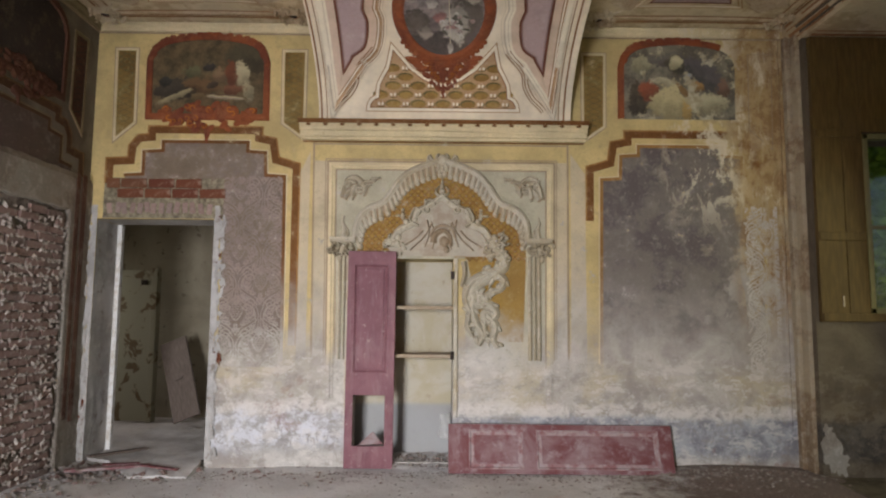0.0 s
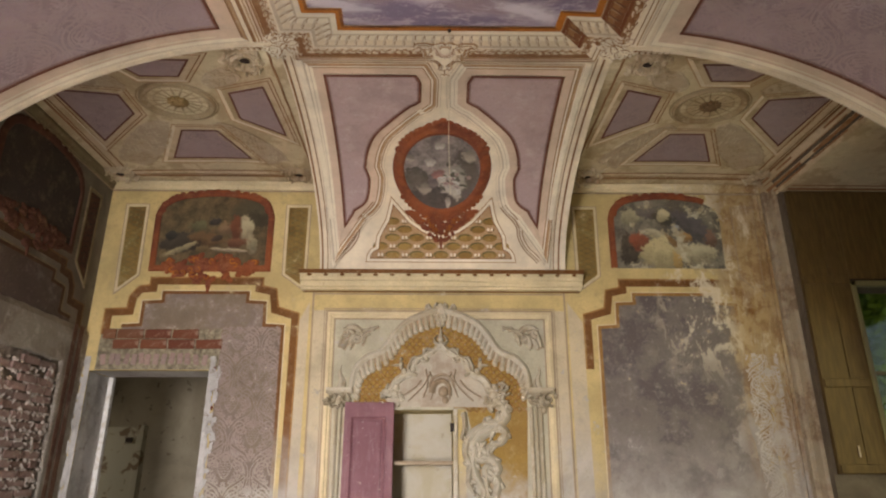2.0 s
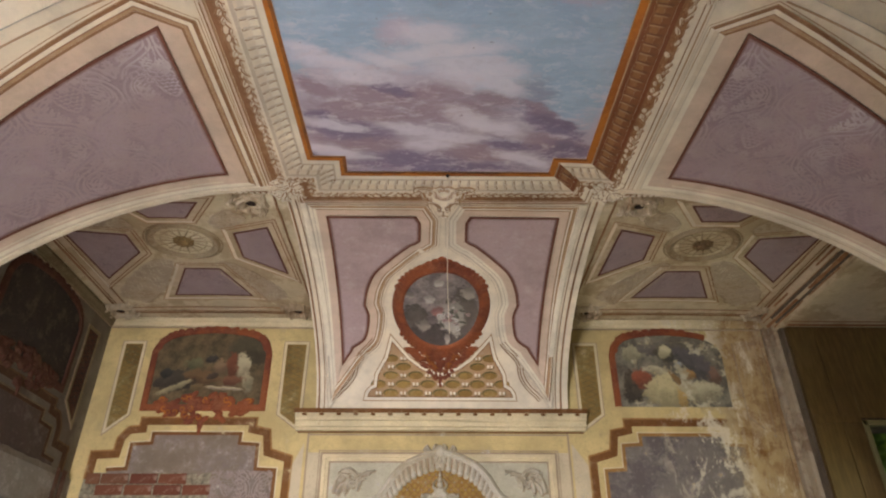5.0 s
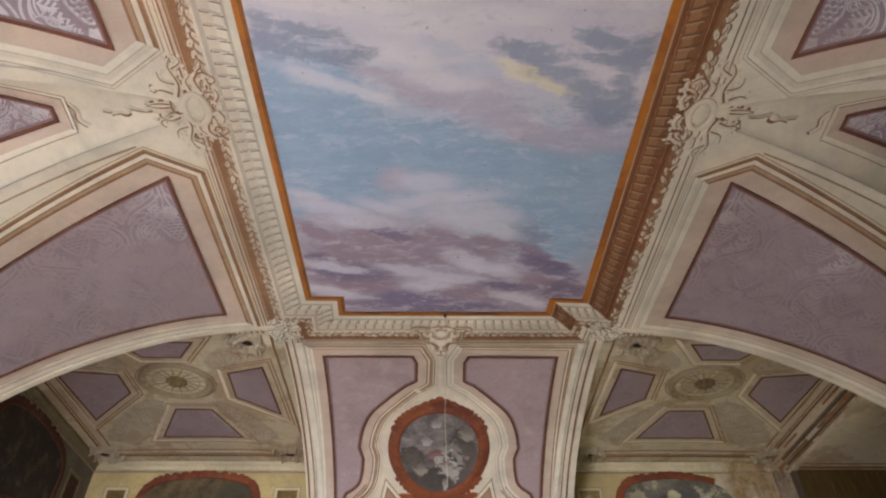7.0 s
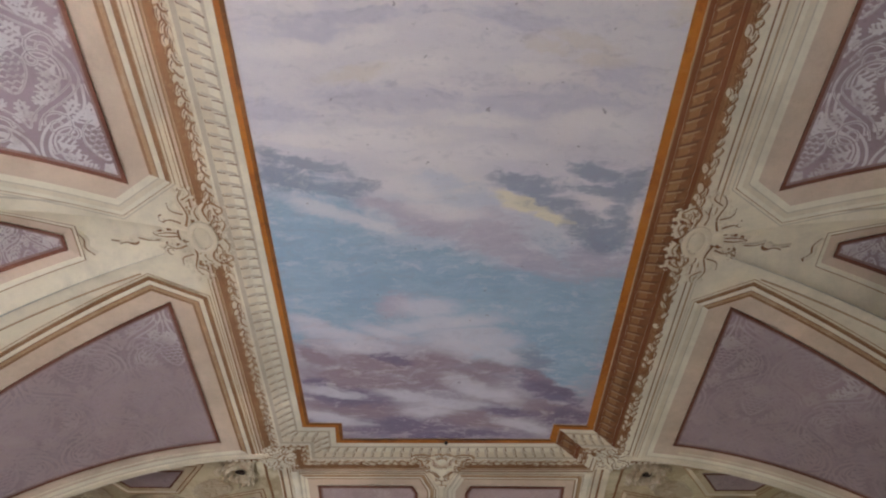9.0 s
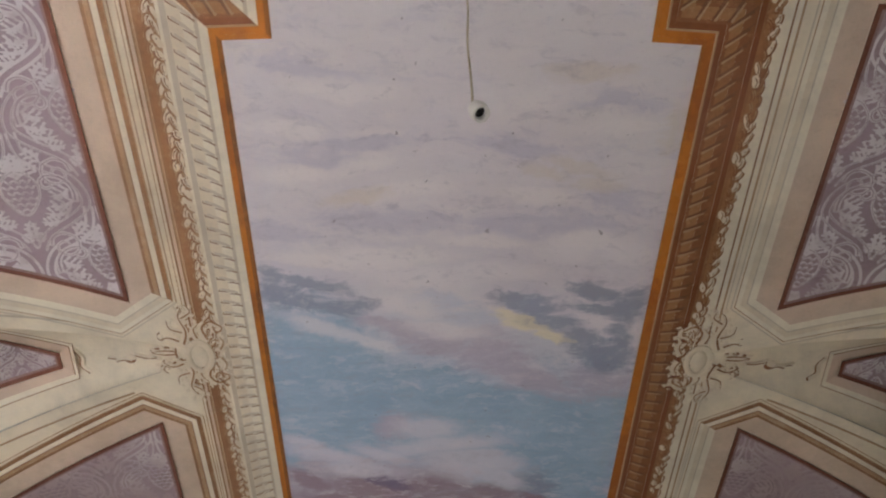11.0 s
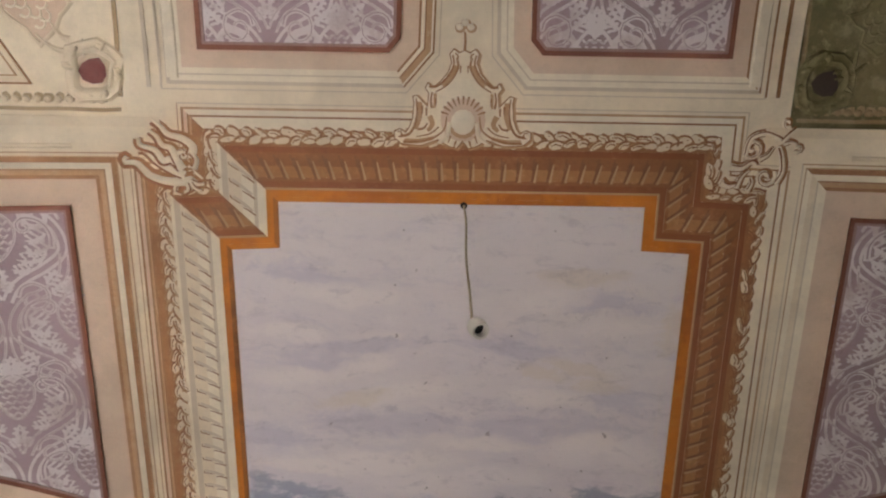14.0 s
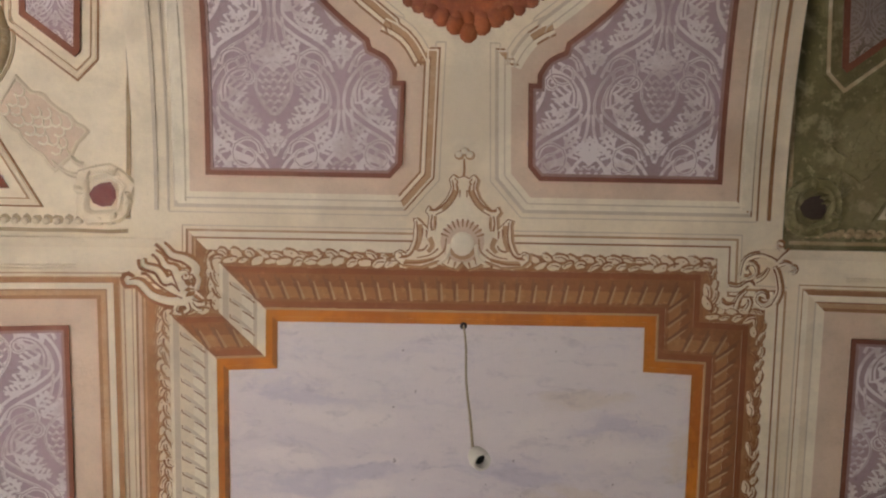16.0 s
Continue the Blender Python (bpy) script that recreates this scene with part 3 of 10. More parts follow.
def damask(bm, poly, fmap, width, origin, h, flipv=1, turn=0.0, vein=None):
    """Scrollwork tiled over a field and cut off at its edge."""
    poly = [tuple(p) for p in poly]
    cx, cy = sum(p[0] for p in poly) / len(poly), sum(p[1] for p in poly) / len(poly)
    reach = max(math.hypot(p[0] - cx, p[1] - cy) for p in poly)
    n = math.ceil(2 * reach / width) + 3
    ca, sa = math.cos(turn), math.sin(turn)
    for i in range(-2 * n, 2 * n + 1):
        for j in range(-n, n + 1):
            a, b = i * width / 2, flipv * (j + (0.5 if i % 2 else 0.0)) * width * 1.3
            at = (origin[0] + a * ca - b * sa, origin[1] + a * sa + b * ca)
            if math.hypot(at[0] - cx, at[1] - cy) > reach + 1.5 * width:
                continue
            for mirror in (False, True):
                for num, (pts, w0, w1) in enumerate(SCROLLS):
                    lift = h + 0.00022 * (num % 14) + (0.0001 if mirror else 0.0)
                    q = placed([(x, y * flipv) for x, y in pts], at, width, turn, mirror)
                    keep = [inside(p, poly) for p in q]
                    if all(keep) and w1 is None:
                        a, b = Vector(q[0]), Vector(q[-1])
                        d = b - a
                        stroke(bm, q, w0 * 0.42 * width, None, lift, fmap, 0.0, True)
                        for side in (-1, 1):
                            for t, ln in ((0.05, 0.36), (0.36, 0.34), (0.66, 0.24)):
                                e = d * ln
                                e.rotate(Matrix.Rotation(side * 0.95, 2))
                                m0 = a + d * t
                                stroke(bm, [m0, m0 + e * 0.5 + d * 0.03, m0 + e], w0 * 0.20 * width, w0 * 0.30 * width, lift + 0.0016 + 0.0003 * side, fmap, 0.0, True)
                                patch(bm, m0 + e, w0 * 0.40 * width, w0 * 0.32 * width, lift + 0.0021 + 0.0003 * side + 0.0002 * t, fmap, 0.0, 8)
                    elif all(keep):
                        stroke(bm, q, w0 * 0.80 * width, w1 * 0.8 * width, lift, fmap, 0.0, True)
                        if vein is not None and len(q) > 6:
                            stroke(vein, q[1:-2], w0 * 0.22 * width, w1 * 0.2 * width, lift + 0.0026, fmap, 0.0, True)
                    elif any(keep):
                        run = []
                        for p, k in zip(q + [q[-1]], keep + [False]):
                            if k:
                                run.append(p)
                            else:
                                if len(run) > 2:
                                    stroke(bm, run, w0 * width, (w1 or w0) * width, lift, fmap, 0.0, True)
                                run = []


# ---------- paint ----------
M["brown"] = paint_mat("dark_brown_paint", (0.15, 0.048, 0.024), wear=0.25, stain=(0.3, 0.2, 0.14))
M["umber"] = paint_mat("umber_paint", (0.26, 0.125, 0.052), wear=0.6, stain=(0.41, 0.25, 0.13))
M["pinkbeige"] = paint_mat("pink_beige_distemper", (0.63, 0.48, 0.355), wear=0.4, stain=(0.62, 0.52, 0.4), grain=0.06)
M["cream"] = paint_mat("cream_distemper", (0.72, 0.615, 0.45), wear=0.4, stain=(0.62, 0.58, 0.47), grain=0.06)
M["light"] = paint_mat("pale_cream_distemper", (0.80, 0.72, 0.56), wear=0.4, stain=(0.62, 0.56, 0.44), grain=0.06)
M["orange"] = paint_mat("orange_ochre_paint", (0.47, 0.155, 0.018), wear=0.6, stain=(0.40, 0.17, 0.04), dark=(0.26, 0.08, 0.015))
M["bronze"] = paint_mat("bronze_brown_paint", (0.315, 0.158, 0.066), wear=0.6, stain=(0.41, 0.235, 0.12), dark=(0.24, 0.11, 0.045))
M["rust"] = paint_mat("russet_paint", (0.28, 0.078, 0.026), wear=0.5, stain=(0.40, 0.17, 0.07), dark=(0.15, 0.04, 0.02))
M["gold"] = paint_mat("ochre_gold_paint", (0.40, 0.25, 0.07), wear=0.6, stain=(0.52, 0.38, 0.16), dark=(0.22, 0.12, 0.03))
M["redbrown"] = paint_mat("red_brown_paint", (0.20, 0.065, 0.022), wear=0.5, stain=(0.29, 0.13, 0.06), dark=(0.16, 0.05, 0.02))
M["slotshade"] = paint_mat("slot_shadow_paint", (0.165, 0.07, 0.03), wear=0.5, stain=(0.34, 0.21, 0.13))
M["shine"] = paint_mat("tan_highlight_paint", (0.375, 0.24, 0.14), wear=0.7, stain=(0.34, 0.20, 0.11))
M["mauve_grey"] = paint_mat("greyed_mauve_edge", (0.27, 0.175, 0.16), wear=0.5, stain=(0.35, 0.25, 0.24))
M["rawsienna"] = paint_mat("dark_sienna_paint", (0.25, 0.09, 0.018), wear=0.8, stain=(0.38, 0.14, 0.03), dark=(0.10, 0.04, 0.015))
M["bronze_deep"] = paint_mat("deep_bronze_paint", (0.225, 0.092, 0.034), wear=0.7, stain=(0.34, 0.18, 0.085), dark=(0.19, 0.075, 0.03))
M["slotground"] = paint_mat("greyed_cream_paint", (0.56, 0.47, 0.35), wear=0.5, stain=(0.62, 0.54, 0.42), grain=0.06)
M["tan"] = paint_mat("tan_shade_paint", (0.43, 0.265, 0.14), wear=0.6, stain=(0.58, 0.47, 0.33))
T = Tree("damask_tint")
k = T.step(T.math("ADD", T.axis(1), T.math("MULTIPLY", T.math("SUBTRACT", T.noise(1.1, 4, 0.55, 0.4), 0.5), 3.2)), 0.9, -0.5)
c = T.mix(k, (0.368, 0.275, 0.266), (0.66, 0.60, 0.59))
M["damask"] = T.done(T.mix(T.math("MULTIPLY", T.step(T.noise(5, 7, 0.72), 0.46, 0.62), 0.7), c, (0.40, 0.31, 0.305)), 0.85)

# clouds: violet and brown at one end, a blue gap, lilac and white beyond. Each stroke: x, y, half length, half width, turn
CLOUDS = {}
CLOUDS["slate"] = [(-0.79, -0.37, 0.1, 0.05, 0.19), (-0.61, -0.43, 0.16, 0.02, 0.15), (-0.46, -0.32, 0.12, 0.03, -0.18), (-0.67, -0.32, 0.11, 0.03, 0.2), (0.42, -0.34, 0.13, 0.03, 0.15), (0.53, -0.24, 0.13, 0.03, 0.19), (0.76, -0.42, 0.14, 0.02, 0.15), (0.79, -0.32, 0.13, 0.02, 0.15), (0.94, -0.33, 0.07, 0.07, -0.01), (0.7, -0.12, 0.08, 0.04, 0.2), (0.85, -0.03, 0.14, 0.04, 0.16), (0.92, -0.13, 0.05, 0.05, 0.0), (0.56, 0.92, 0.13, 0.07, 0.65), (-0.83, -0.48, 0.06, 0.03, 0.41)]
CLOUDS["blue"] = [(-0.66, -0.01, 0.28, 0.21, 0.32), (-0.44, 0.38, 0.41, 0.24, 0.1), (0.07, 0.34, 0.3, 0.17, 0.33), (0.57, 0.59, 0.39, 0.3, 0.33), (0.8, 0.87, 0.16, 0.26, -0.01), (0.86, 0.33, 0.14, 0.22, -0.01), (-0.81, 0.3, 0.13, 0.26, -0.02)]
CLOUDS["mauve"] = [(0.27, -0.02, 0.17, 0.08, 0.41), (0.49, 0.13, 0.29, 0.05, 0.31), (-0.06, -0.11, 0.21, 0.04, 0.31), (-0.23, -0.21, 0.17, 0.03, 0.2), (0.86, 0.13, 0.16, 0.06, 0.1), (-0.25, 0.47, 0.1, 0.05, -0.46)]
CLOUDS["white"] = [(-0.36, -0.58, 0.16, 0.05, 0.09), (-0.64, -0.2, 0.14, 0.02, 0.31), (-0.12, -0.49, 0.25, 0.04, 0.09), (-0.17, -0.33, 0.17, 0.04, 0.2), (0.6, -0.65, 0.11, 0.04, -0.02), (0.86, -0.64, 0.11, 0.04, -0.01), (0.21, -0.52, 0.22, 0.03, -0.01), (-0.41, -0.12, 0.18, 0.02, 0.31), (-0.0, -0.18, 0.18, 0.03, 0.2), (0.86, -0.22, 0.15, 0.02, 0.19)]
CLOUDS["yellow"] = [(0.4, -0.22, 0.12, 0.03, 0.38), (0.54, -0.14, 0.09, 0.02, 0.3), (0.32, -0.28, 0.07, 0.02, 0.4)]
CLOUDS["paleblue"] = [(-0.01, -0.36, 0.14, 0.03, 0.09), (0.14, -0.25, 0.12, 0.04, 0.1)]
CLOUDS["puff"] = [(-0.06, 0.49, 0.15, 0.04, -0.01), (0.01, 0.61, 0.3, 0.04, -0.13), (0.18, 0.76, 0.24, 0.07, 0.11), (-0.77, 0.61, 0.1, 0.02, 0.23), (-0.6, 0.7, 0.22, 0.03, 0.28), (-0.43, 0.8, 0.17, 0.03, 0.11), (0.3, 1.21, 0.24, 0.04, 0.48), (0.09, 1.34, 0.22, 0.03, -0.01), (-0.2, 1.26, 0.15, 0.03, 0.25), (-0.08, 1.41, 0.17, 0.04, -0.01), (0.57, 1.55, 0.17, 0.03, 0.38), (-0.73, 1.48, 0.19, 0.04, 0.27), (-0.33, 0.69, 0.14, 0.03, 0.36), (0.35, 0.85, 0.15, 0.04, 0.46), (-0.67, 1.22, 0.16, 0.02, 0.2)]
CLOUDS["umber"] = [(-0.34, 0.97, 0.26, 0.05, 0.19), (-0.45, 1.11, 0.32, 0.05, 0.12), (0.08, 1.08, 0.29, 0.07, 0.12), (0.33, 0.99, 0.16, 0.04, 0.24), (0.65, 1.38, 0.35, 0.05, 0.2), (0.28, 1.48, 0.27, 0.05, 0.13), (-0.75, 0.89, 0.11, 0.03, 0.49), (-0.5, 1.39, 0.26, 0.05, 0.12), (0.66, 1.13, 0.2, 0.03, 0.66), (-0.06, 0.93, 0.17, 0.04, -0.01), (-0.62, 1.04, 0.18, 0.04, -0.01)]
CLOUDS["plum"] = [(-0.59, 1.26, 0.2, 0.05, 0.12), (-0.29, 1.56, 0.29, 0.05, -0.01), (0.7, 1.21, 0.19, 0.04, 0.57), (0.4, 1.38, 0.19, 0.03, 0.25), (0.84, 1.46, 0.13, 0.05, -0.01), (-0.3, 0.88, 0.13, 0.03, 0.48), (-0.77, 1.15, 0.09, 0.03, 0.25), (0.1, 1.65, 0.35, 0.03, -0.01), (-0.81, 1.54, 0.13, 0.03, -0.01)]
CLOUDS["cloud"] = [(-0.68, -1.01, 0.15, 0.02, -0.11), (-0.37, -1.07, 0.13, 0.02, -0.2), (-0.61, -0.58, 0.16, 0.02, 0.09), (0.43, -0.92, 0.16, 0.02, 0.17), (-0.23, -0.61, 0.24, 0.03, -0.01), (0.18, -0.7, 0.19, 0.02, 0.08), (0.69, -0.69, 0.14, 0.03, -0.01), (-0.41, -1.4, 0.19, 0.03, 0.07), (0.46, -1.39, 0.17, 0.02, -0.11), (0.77, -1.27, 0.15, 0.02, -0.02), (-0.17, -0.94, 0.16, 0.03, -0.16), (-0.71, -1.22, 0.12, 0.02, 0.07)]
CLOUDS["lilac"] = [(-0.57, -1.1, 0.18, 0.03, 0.08), (-0.22, -0.79, 0.29, 0.04, -0.01), (0.44, -0.77, 0.29, 0.04, -0.01), (0.66, -1.38, 0.17, 0.02, 0.07), (-0.54, -1.47, 0.19, 0.02, 0.16), (-0.37, -1.16, 0.18, 0.02, -0.11), (-0.76, -0.73, 0.13, 0.03, 0.18), (0.82, -0.9, 0.11, 0.04, -0.02), (0.28, -1.16, 0.2, 0.02, 0.07)]
CLOUDS["sand"] = [(0.62, -1.07, 0.13, 0.02, 0.17), (0.44, -1.04, 0.1, 0.02, 0.16), (0.71, -0.98, 0.1, 0.02, -0.02), (0.99, -1.26, 0.04, 0.06, -0.03), (-0.38, -0.91, 0.13, 0.02, -0.11), (0.62, -1.47, 0.14, 0.02, -0.02)]


def brushed(T, c, strokes, colour, strength, co, ragged, soft=0.8):
    """Lays one pigment over c in long soft strokes with ragged edges."""
    near = None
    after = T.t.nodes.new("ShaderNodeVectorMath")  # keeps the layers in their order
    after.operation = "MULTIPLY_ADD"
    T.t.links.new(c, after.inputs[0])
    after.inputs[1].default_value = (1e-6, 1e-6, 1e-6)
    T.t.links.new(co, after.inputs[2])
    co = after.outputs[0]
    for x, y, rx, ry, turn in strokes:
        mp = T.t.nodes.new("ShaderNodeMapping")
        mp.vector_type = "TEXTURE"
        T.t.links.new(co, mp.inputs["Vector"])
        mp.inputs["Location"].default_value = (x, y, ZTOP)
        mp.inputs["Rotation"].default_value = (0, 0, turn)
        mp.inputs["Scale"].default_value = (rx * 1.2, ry * 1.5 + 0.008, 20)
        ln = T.t.nodes.new("ShaderNodeVectorMath")
        ln.operation = "LENGTH"
        T.t.links.new(mp.outputs[0], ln.inputs[0])
        near = ln.outputs["Value"] if near is None else T.math("MINIMUM", near, ln.outputs["Value"])
    d = T.math("ADD", near, T.math("MULTIPLY", T.math("SUBTRACT", ragged, 0.5), 4.2))
    return T.mix(T.math("MULTIPLY", T.step(d, 1.0 + soft * 0.6, 1.0 - soft * 0.6), strength), c, colour)


T = Tree("painted_sky")


def drift(scale, amount, stretch, co):
    """Coordinates pushed about by noise."""
    mp = T.t.nodes.new("ShaderNodeMapping")
    T.t.links.new(co, mp.inputs[0])
    mp.inputs["Scale"].default_value = stretch
    n = T.t.nodes.new("ShaderNodeTexNoise")
    T.t.links.new(mp.outputs[0], n.inputs["Vector"])
    for key, v in (("Scale", scale), ("Detail", 5.0), ("Roughness", 0.6)):
        n.inputs[key].default_value = v
    less = T.t.nodes.new("ShaderNodeVectorMath")
    less.operation = "SUBTRACT"
    T.t.links.new(n.outputs["Color"], less.inputs[0])
    less.inputs[1].default_value = (0.5, 0.5, 0.5)
    more = T.t.nodes.new("ShaderNodeVectorMath")
    more.operation = "MULTIPLY_ADD"
    T.t.links.new(less.outputs[0], more.inputs[0])
    more.inputs[1].default_value = amount
    T.t.links.new(co, more.inputs[2])
    return more.outputs[0]


pushed = drift(2.6, (0.26, 0.14, 0.0), (0.7, 1.2, 1.0), T.co)
pushed = drift(11.0, (0.13, 0.075, 0.0), (0.7, 1.3, 1.0), pushed)
streak = T.noise(4.2, 10, 0.74, 0.15, co=pushed, stretch=(0.62, 1.6, 1.0))
wisp = T.noise(13.0, 8, 0.76, 0.1, co=pushed, stretch=(0.55, 1.5, 1.0))
broad = T.noise(1.5, 5, 0.55, 0.3, stretch=(0.7, 1.2, 1.0))
ragged = T.math("ADD", T.math("MULTIPLY", streak, 0.45), T.math("MULTIPLY", wisp, 0.55))
y = T.math("ADD", T.axis(1), T.math("MULTIPLY", T.math("SUBTRACT", streak, 0.5), 0.9))
y = T.math("ADD", y, T.math("MULTIPLY", T.axis(0), -0.24))
c = T.ramp(T.math("DIVIDE", T.math("ADD", y, 1.8), 3.5), [(0.0, (0.74, 0.68, 0.67)), (0.26, (0.70, 0.63, 0.645)), (0.42, (0.66, 0.61, 0.64)), (0.50, (0.52, 0.54, 0.60)), (0.60, (0.37, 0.46, 0.56)), (0.68, (0.37, 0.45, 0.55)), (0.77, (0.45, 0.40, 0.46)), (1.0, (0.34, 0.275, 0.32))])
c = T.mix(T.math("MULTIPLY", T.step(broad, 0.42, 0.62), T.math("MULTIPLY", T.step(y, 0.0, -0.4), 0.5)), c, (0.76, 0.69, 0.665))
c = T.mix(T.math("MULTIPLY", T.step(streak, 0.50, 0.66), T.math("MULTIPLY", T.step(y, 0.1, -0.3), 0.5)), c, (0.80, 0.73, 0.70))
c = T.mix(T.math("MULTIPLY", T.step(streak, 0.48, 0.36), T.math("MULTIPLY", T.step(y, 0.1, -0.3), 0.45)), c, (0.58, 0.53, 0.58))
c = brushed(T, c, CLOUDS["lilac"], (0.57, 0.525, 0.585), 0.7, pushed, ragged)
c = brushed(T, c, CLOUDS["cloud"], (0.82, 0.745, 0.715), 0.75, pushed, ragged)
c = brushed(T, c, CLOUDS["sand"], (0.70, 0.60, 0.50), 0.55, pushed, ragged)
blue = T.mix(T.step(streak, 0.38, 0.62), (0.29, 0.40, 0.51), (0.36, 0.465, 0.565))
c = brushed(T, c, CLOUDS["blue"], blue, 0.95, pushed, ragged, 0.55)
c = brushed(T, c, CLOUDS["paleblue"], (0.56, 0.57, 0.64), 0.7, pushed, ragged)
c = brushed(T, c, CLOUDS["mauve"], (0.50, 0.425, 0.49), 0.75, pushed, ragged)
c = brushed(T, c, CLOUDS["white"], (0.82, 0.745, 0.73), 0.6, pushed, ragged)
c = brushed(T, c, CLOUDS["slate"], (0.255, 0.28, 0.36), 0.80, pushed, ragged)
c = brushed(T, c, CLOUDS["yellow"], (0.86, 0.76, 0.53), 0.75, pushed, ragged, 0.6)
c = brushed(T, c, CLOUDS["umber"], (0.285, 0.20, 0.22), 0.85, pushed, ragged)
c = brushed(T, c, CLOUDS["plum"], (0.165, 0.125, 0.195), 0.85, pushed, ragged)
c = brushed(T, c, CLOUDS["puff"], (0.66, 0.615, 0.66), 0.75, pushed, ragged)
fine = T.noise(55, 5, 0.75)
c = T.mix(T.math("MULTIPLY", T.step(wisp, 0.50, 0.66), 0.30), c, (0.78, 0.71, 0.70))
c = T.mix(T.math("MULTIPLY", T.step(wisp, 0.48, 0.34), 0.30), c, (0.36, 0.32, 0.37))
c = T.mix(T.math("MULTIPLY", T.step(fine, 0.58, 0.72), 0.20), c, (0.40, 0.34, 0.34))
c = T.mix(T.math("MULTIPLY", T.step(T.noise(21, 3, 0.6), 0.70, 0.73), 0.6), c, (0.20, 0.15, 0.14))
T.bump(fine, 0.15, 0.004)
M["sky"] = T.done(c, 0.85)

# ---------- ceiling: the painted sky and its frame ----------
def field(name, polys, fmap, h, material, parent=ceiling, label="", step=0.12):
    bm = bmesh.new()
    for poly in polys:
        drape(bm, poly, fmap, h, step)
    bmesh.ops.recalc_face_normals(bm, faces=bm.faces)
    return part(name, bm, material, parent, label)


def lines(name, paths, o0, o1, h, fmap, material, closed=True, parent=ceiling, step=0.08, label=""):
    bm = bmesh.new()
    for p in paths:
        line(bm, p, o0, o1, h, fmap, closed, step)
    return part(name, bm, material, parent, label)


SKY = [(-0.915, -1.59), (-0.71, -1.60), (-0.71, -1.80), (0.838, -1.80), (0.838, -1.61), (1.045, -1.60), (1.0, 1.54), (0.775, 1.53), (0.765, 1.69), (-0.65, 1.70), (-0.645, 1.53), (-0.865, 1.53)]
field("sky_painting", [SKY], map_flat, 0.004, M["sky"], label="painted cloudy sky in blue and lilac")


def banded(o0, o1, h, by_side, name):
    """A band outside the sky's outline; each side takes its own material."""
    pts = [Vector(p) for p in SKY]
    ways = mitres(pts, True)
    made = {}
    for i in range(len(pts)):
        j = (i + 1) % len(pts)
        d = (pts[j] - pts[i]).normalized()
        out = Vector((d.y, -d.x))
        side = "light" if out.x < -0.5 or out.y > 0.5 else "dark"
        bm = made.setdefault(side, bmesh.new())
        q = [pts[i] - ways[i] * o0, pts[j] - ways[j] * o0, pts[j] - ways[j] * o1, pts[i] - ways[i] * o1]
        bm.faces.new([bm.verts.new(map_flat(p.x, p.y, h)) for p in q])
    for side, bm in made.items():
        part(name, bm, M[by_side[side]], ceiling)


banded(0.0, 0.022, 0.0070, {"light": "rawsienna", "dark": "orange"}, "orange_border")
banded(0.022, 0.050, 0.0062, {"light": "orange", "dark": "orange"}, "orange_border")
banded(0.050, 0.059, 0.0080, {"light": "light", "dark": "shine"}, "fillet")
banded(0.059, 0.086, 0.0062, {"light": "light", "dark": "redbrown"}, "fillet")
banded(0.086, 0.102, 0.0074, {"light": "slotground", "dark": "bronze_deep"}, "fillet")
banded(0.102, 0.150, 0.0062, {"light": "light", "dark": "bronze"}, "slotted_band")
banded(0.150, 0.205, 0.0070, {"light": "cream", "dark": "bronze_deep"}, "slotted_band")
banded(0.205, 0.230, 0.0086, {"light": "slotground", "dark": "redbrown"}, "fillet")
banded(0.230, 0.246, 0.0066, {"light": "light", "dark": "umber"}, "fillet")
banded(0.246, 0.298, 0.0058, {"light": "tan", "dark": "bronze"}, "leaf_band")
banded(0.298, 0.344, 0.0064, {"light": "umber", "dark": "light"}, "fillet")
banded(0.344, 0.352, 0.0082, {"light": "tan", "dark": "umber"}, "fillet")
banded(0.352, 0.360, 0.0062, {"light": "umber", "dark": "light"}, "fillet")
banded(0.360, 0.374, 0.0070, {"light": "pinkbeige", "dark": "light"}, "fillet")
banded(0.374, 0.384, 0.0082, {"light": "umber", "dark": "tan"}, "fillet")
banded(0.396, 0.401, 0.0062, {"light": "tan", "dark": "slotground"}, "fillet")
slots = {"light": bmesh.new(), "dark": bmesh.new(), "shine": bmesh.new(), "edge": bmesh.new(), "soft": bmesh.new(), "hollow": bmesh.new()}
eggs = bmesh.new()
pts = [Vector(p) for p in SKY]
ways = mitres(pts, True)
rnd = random.Random(4)
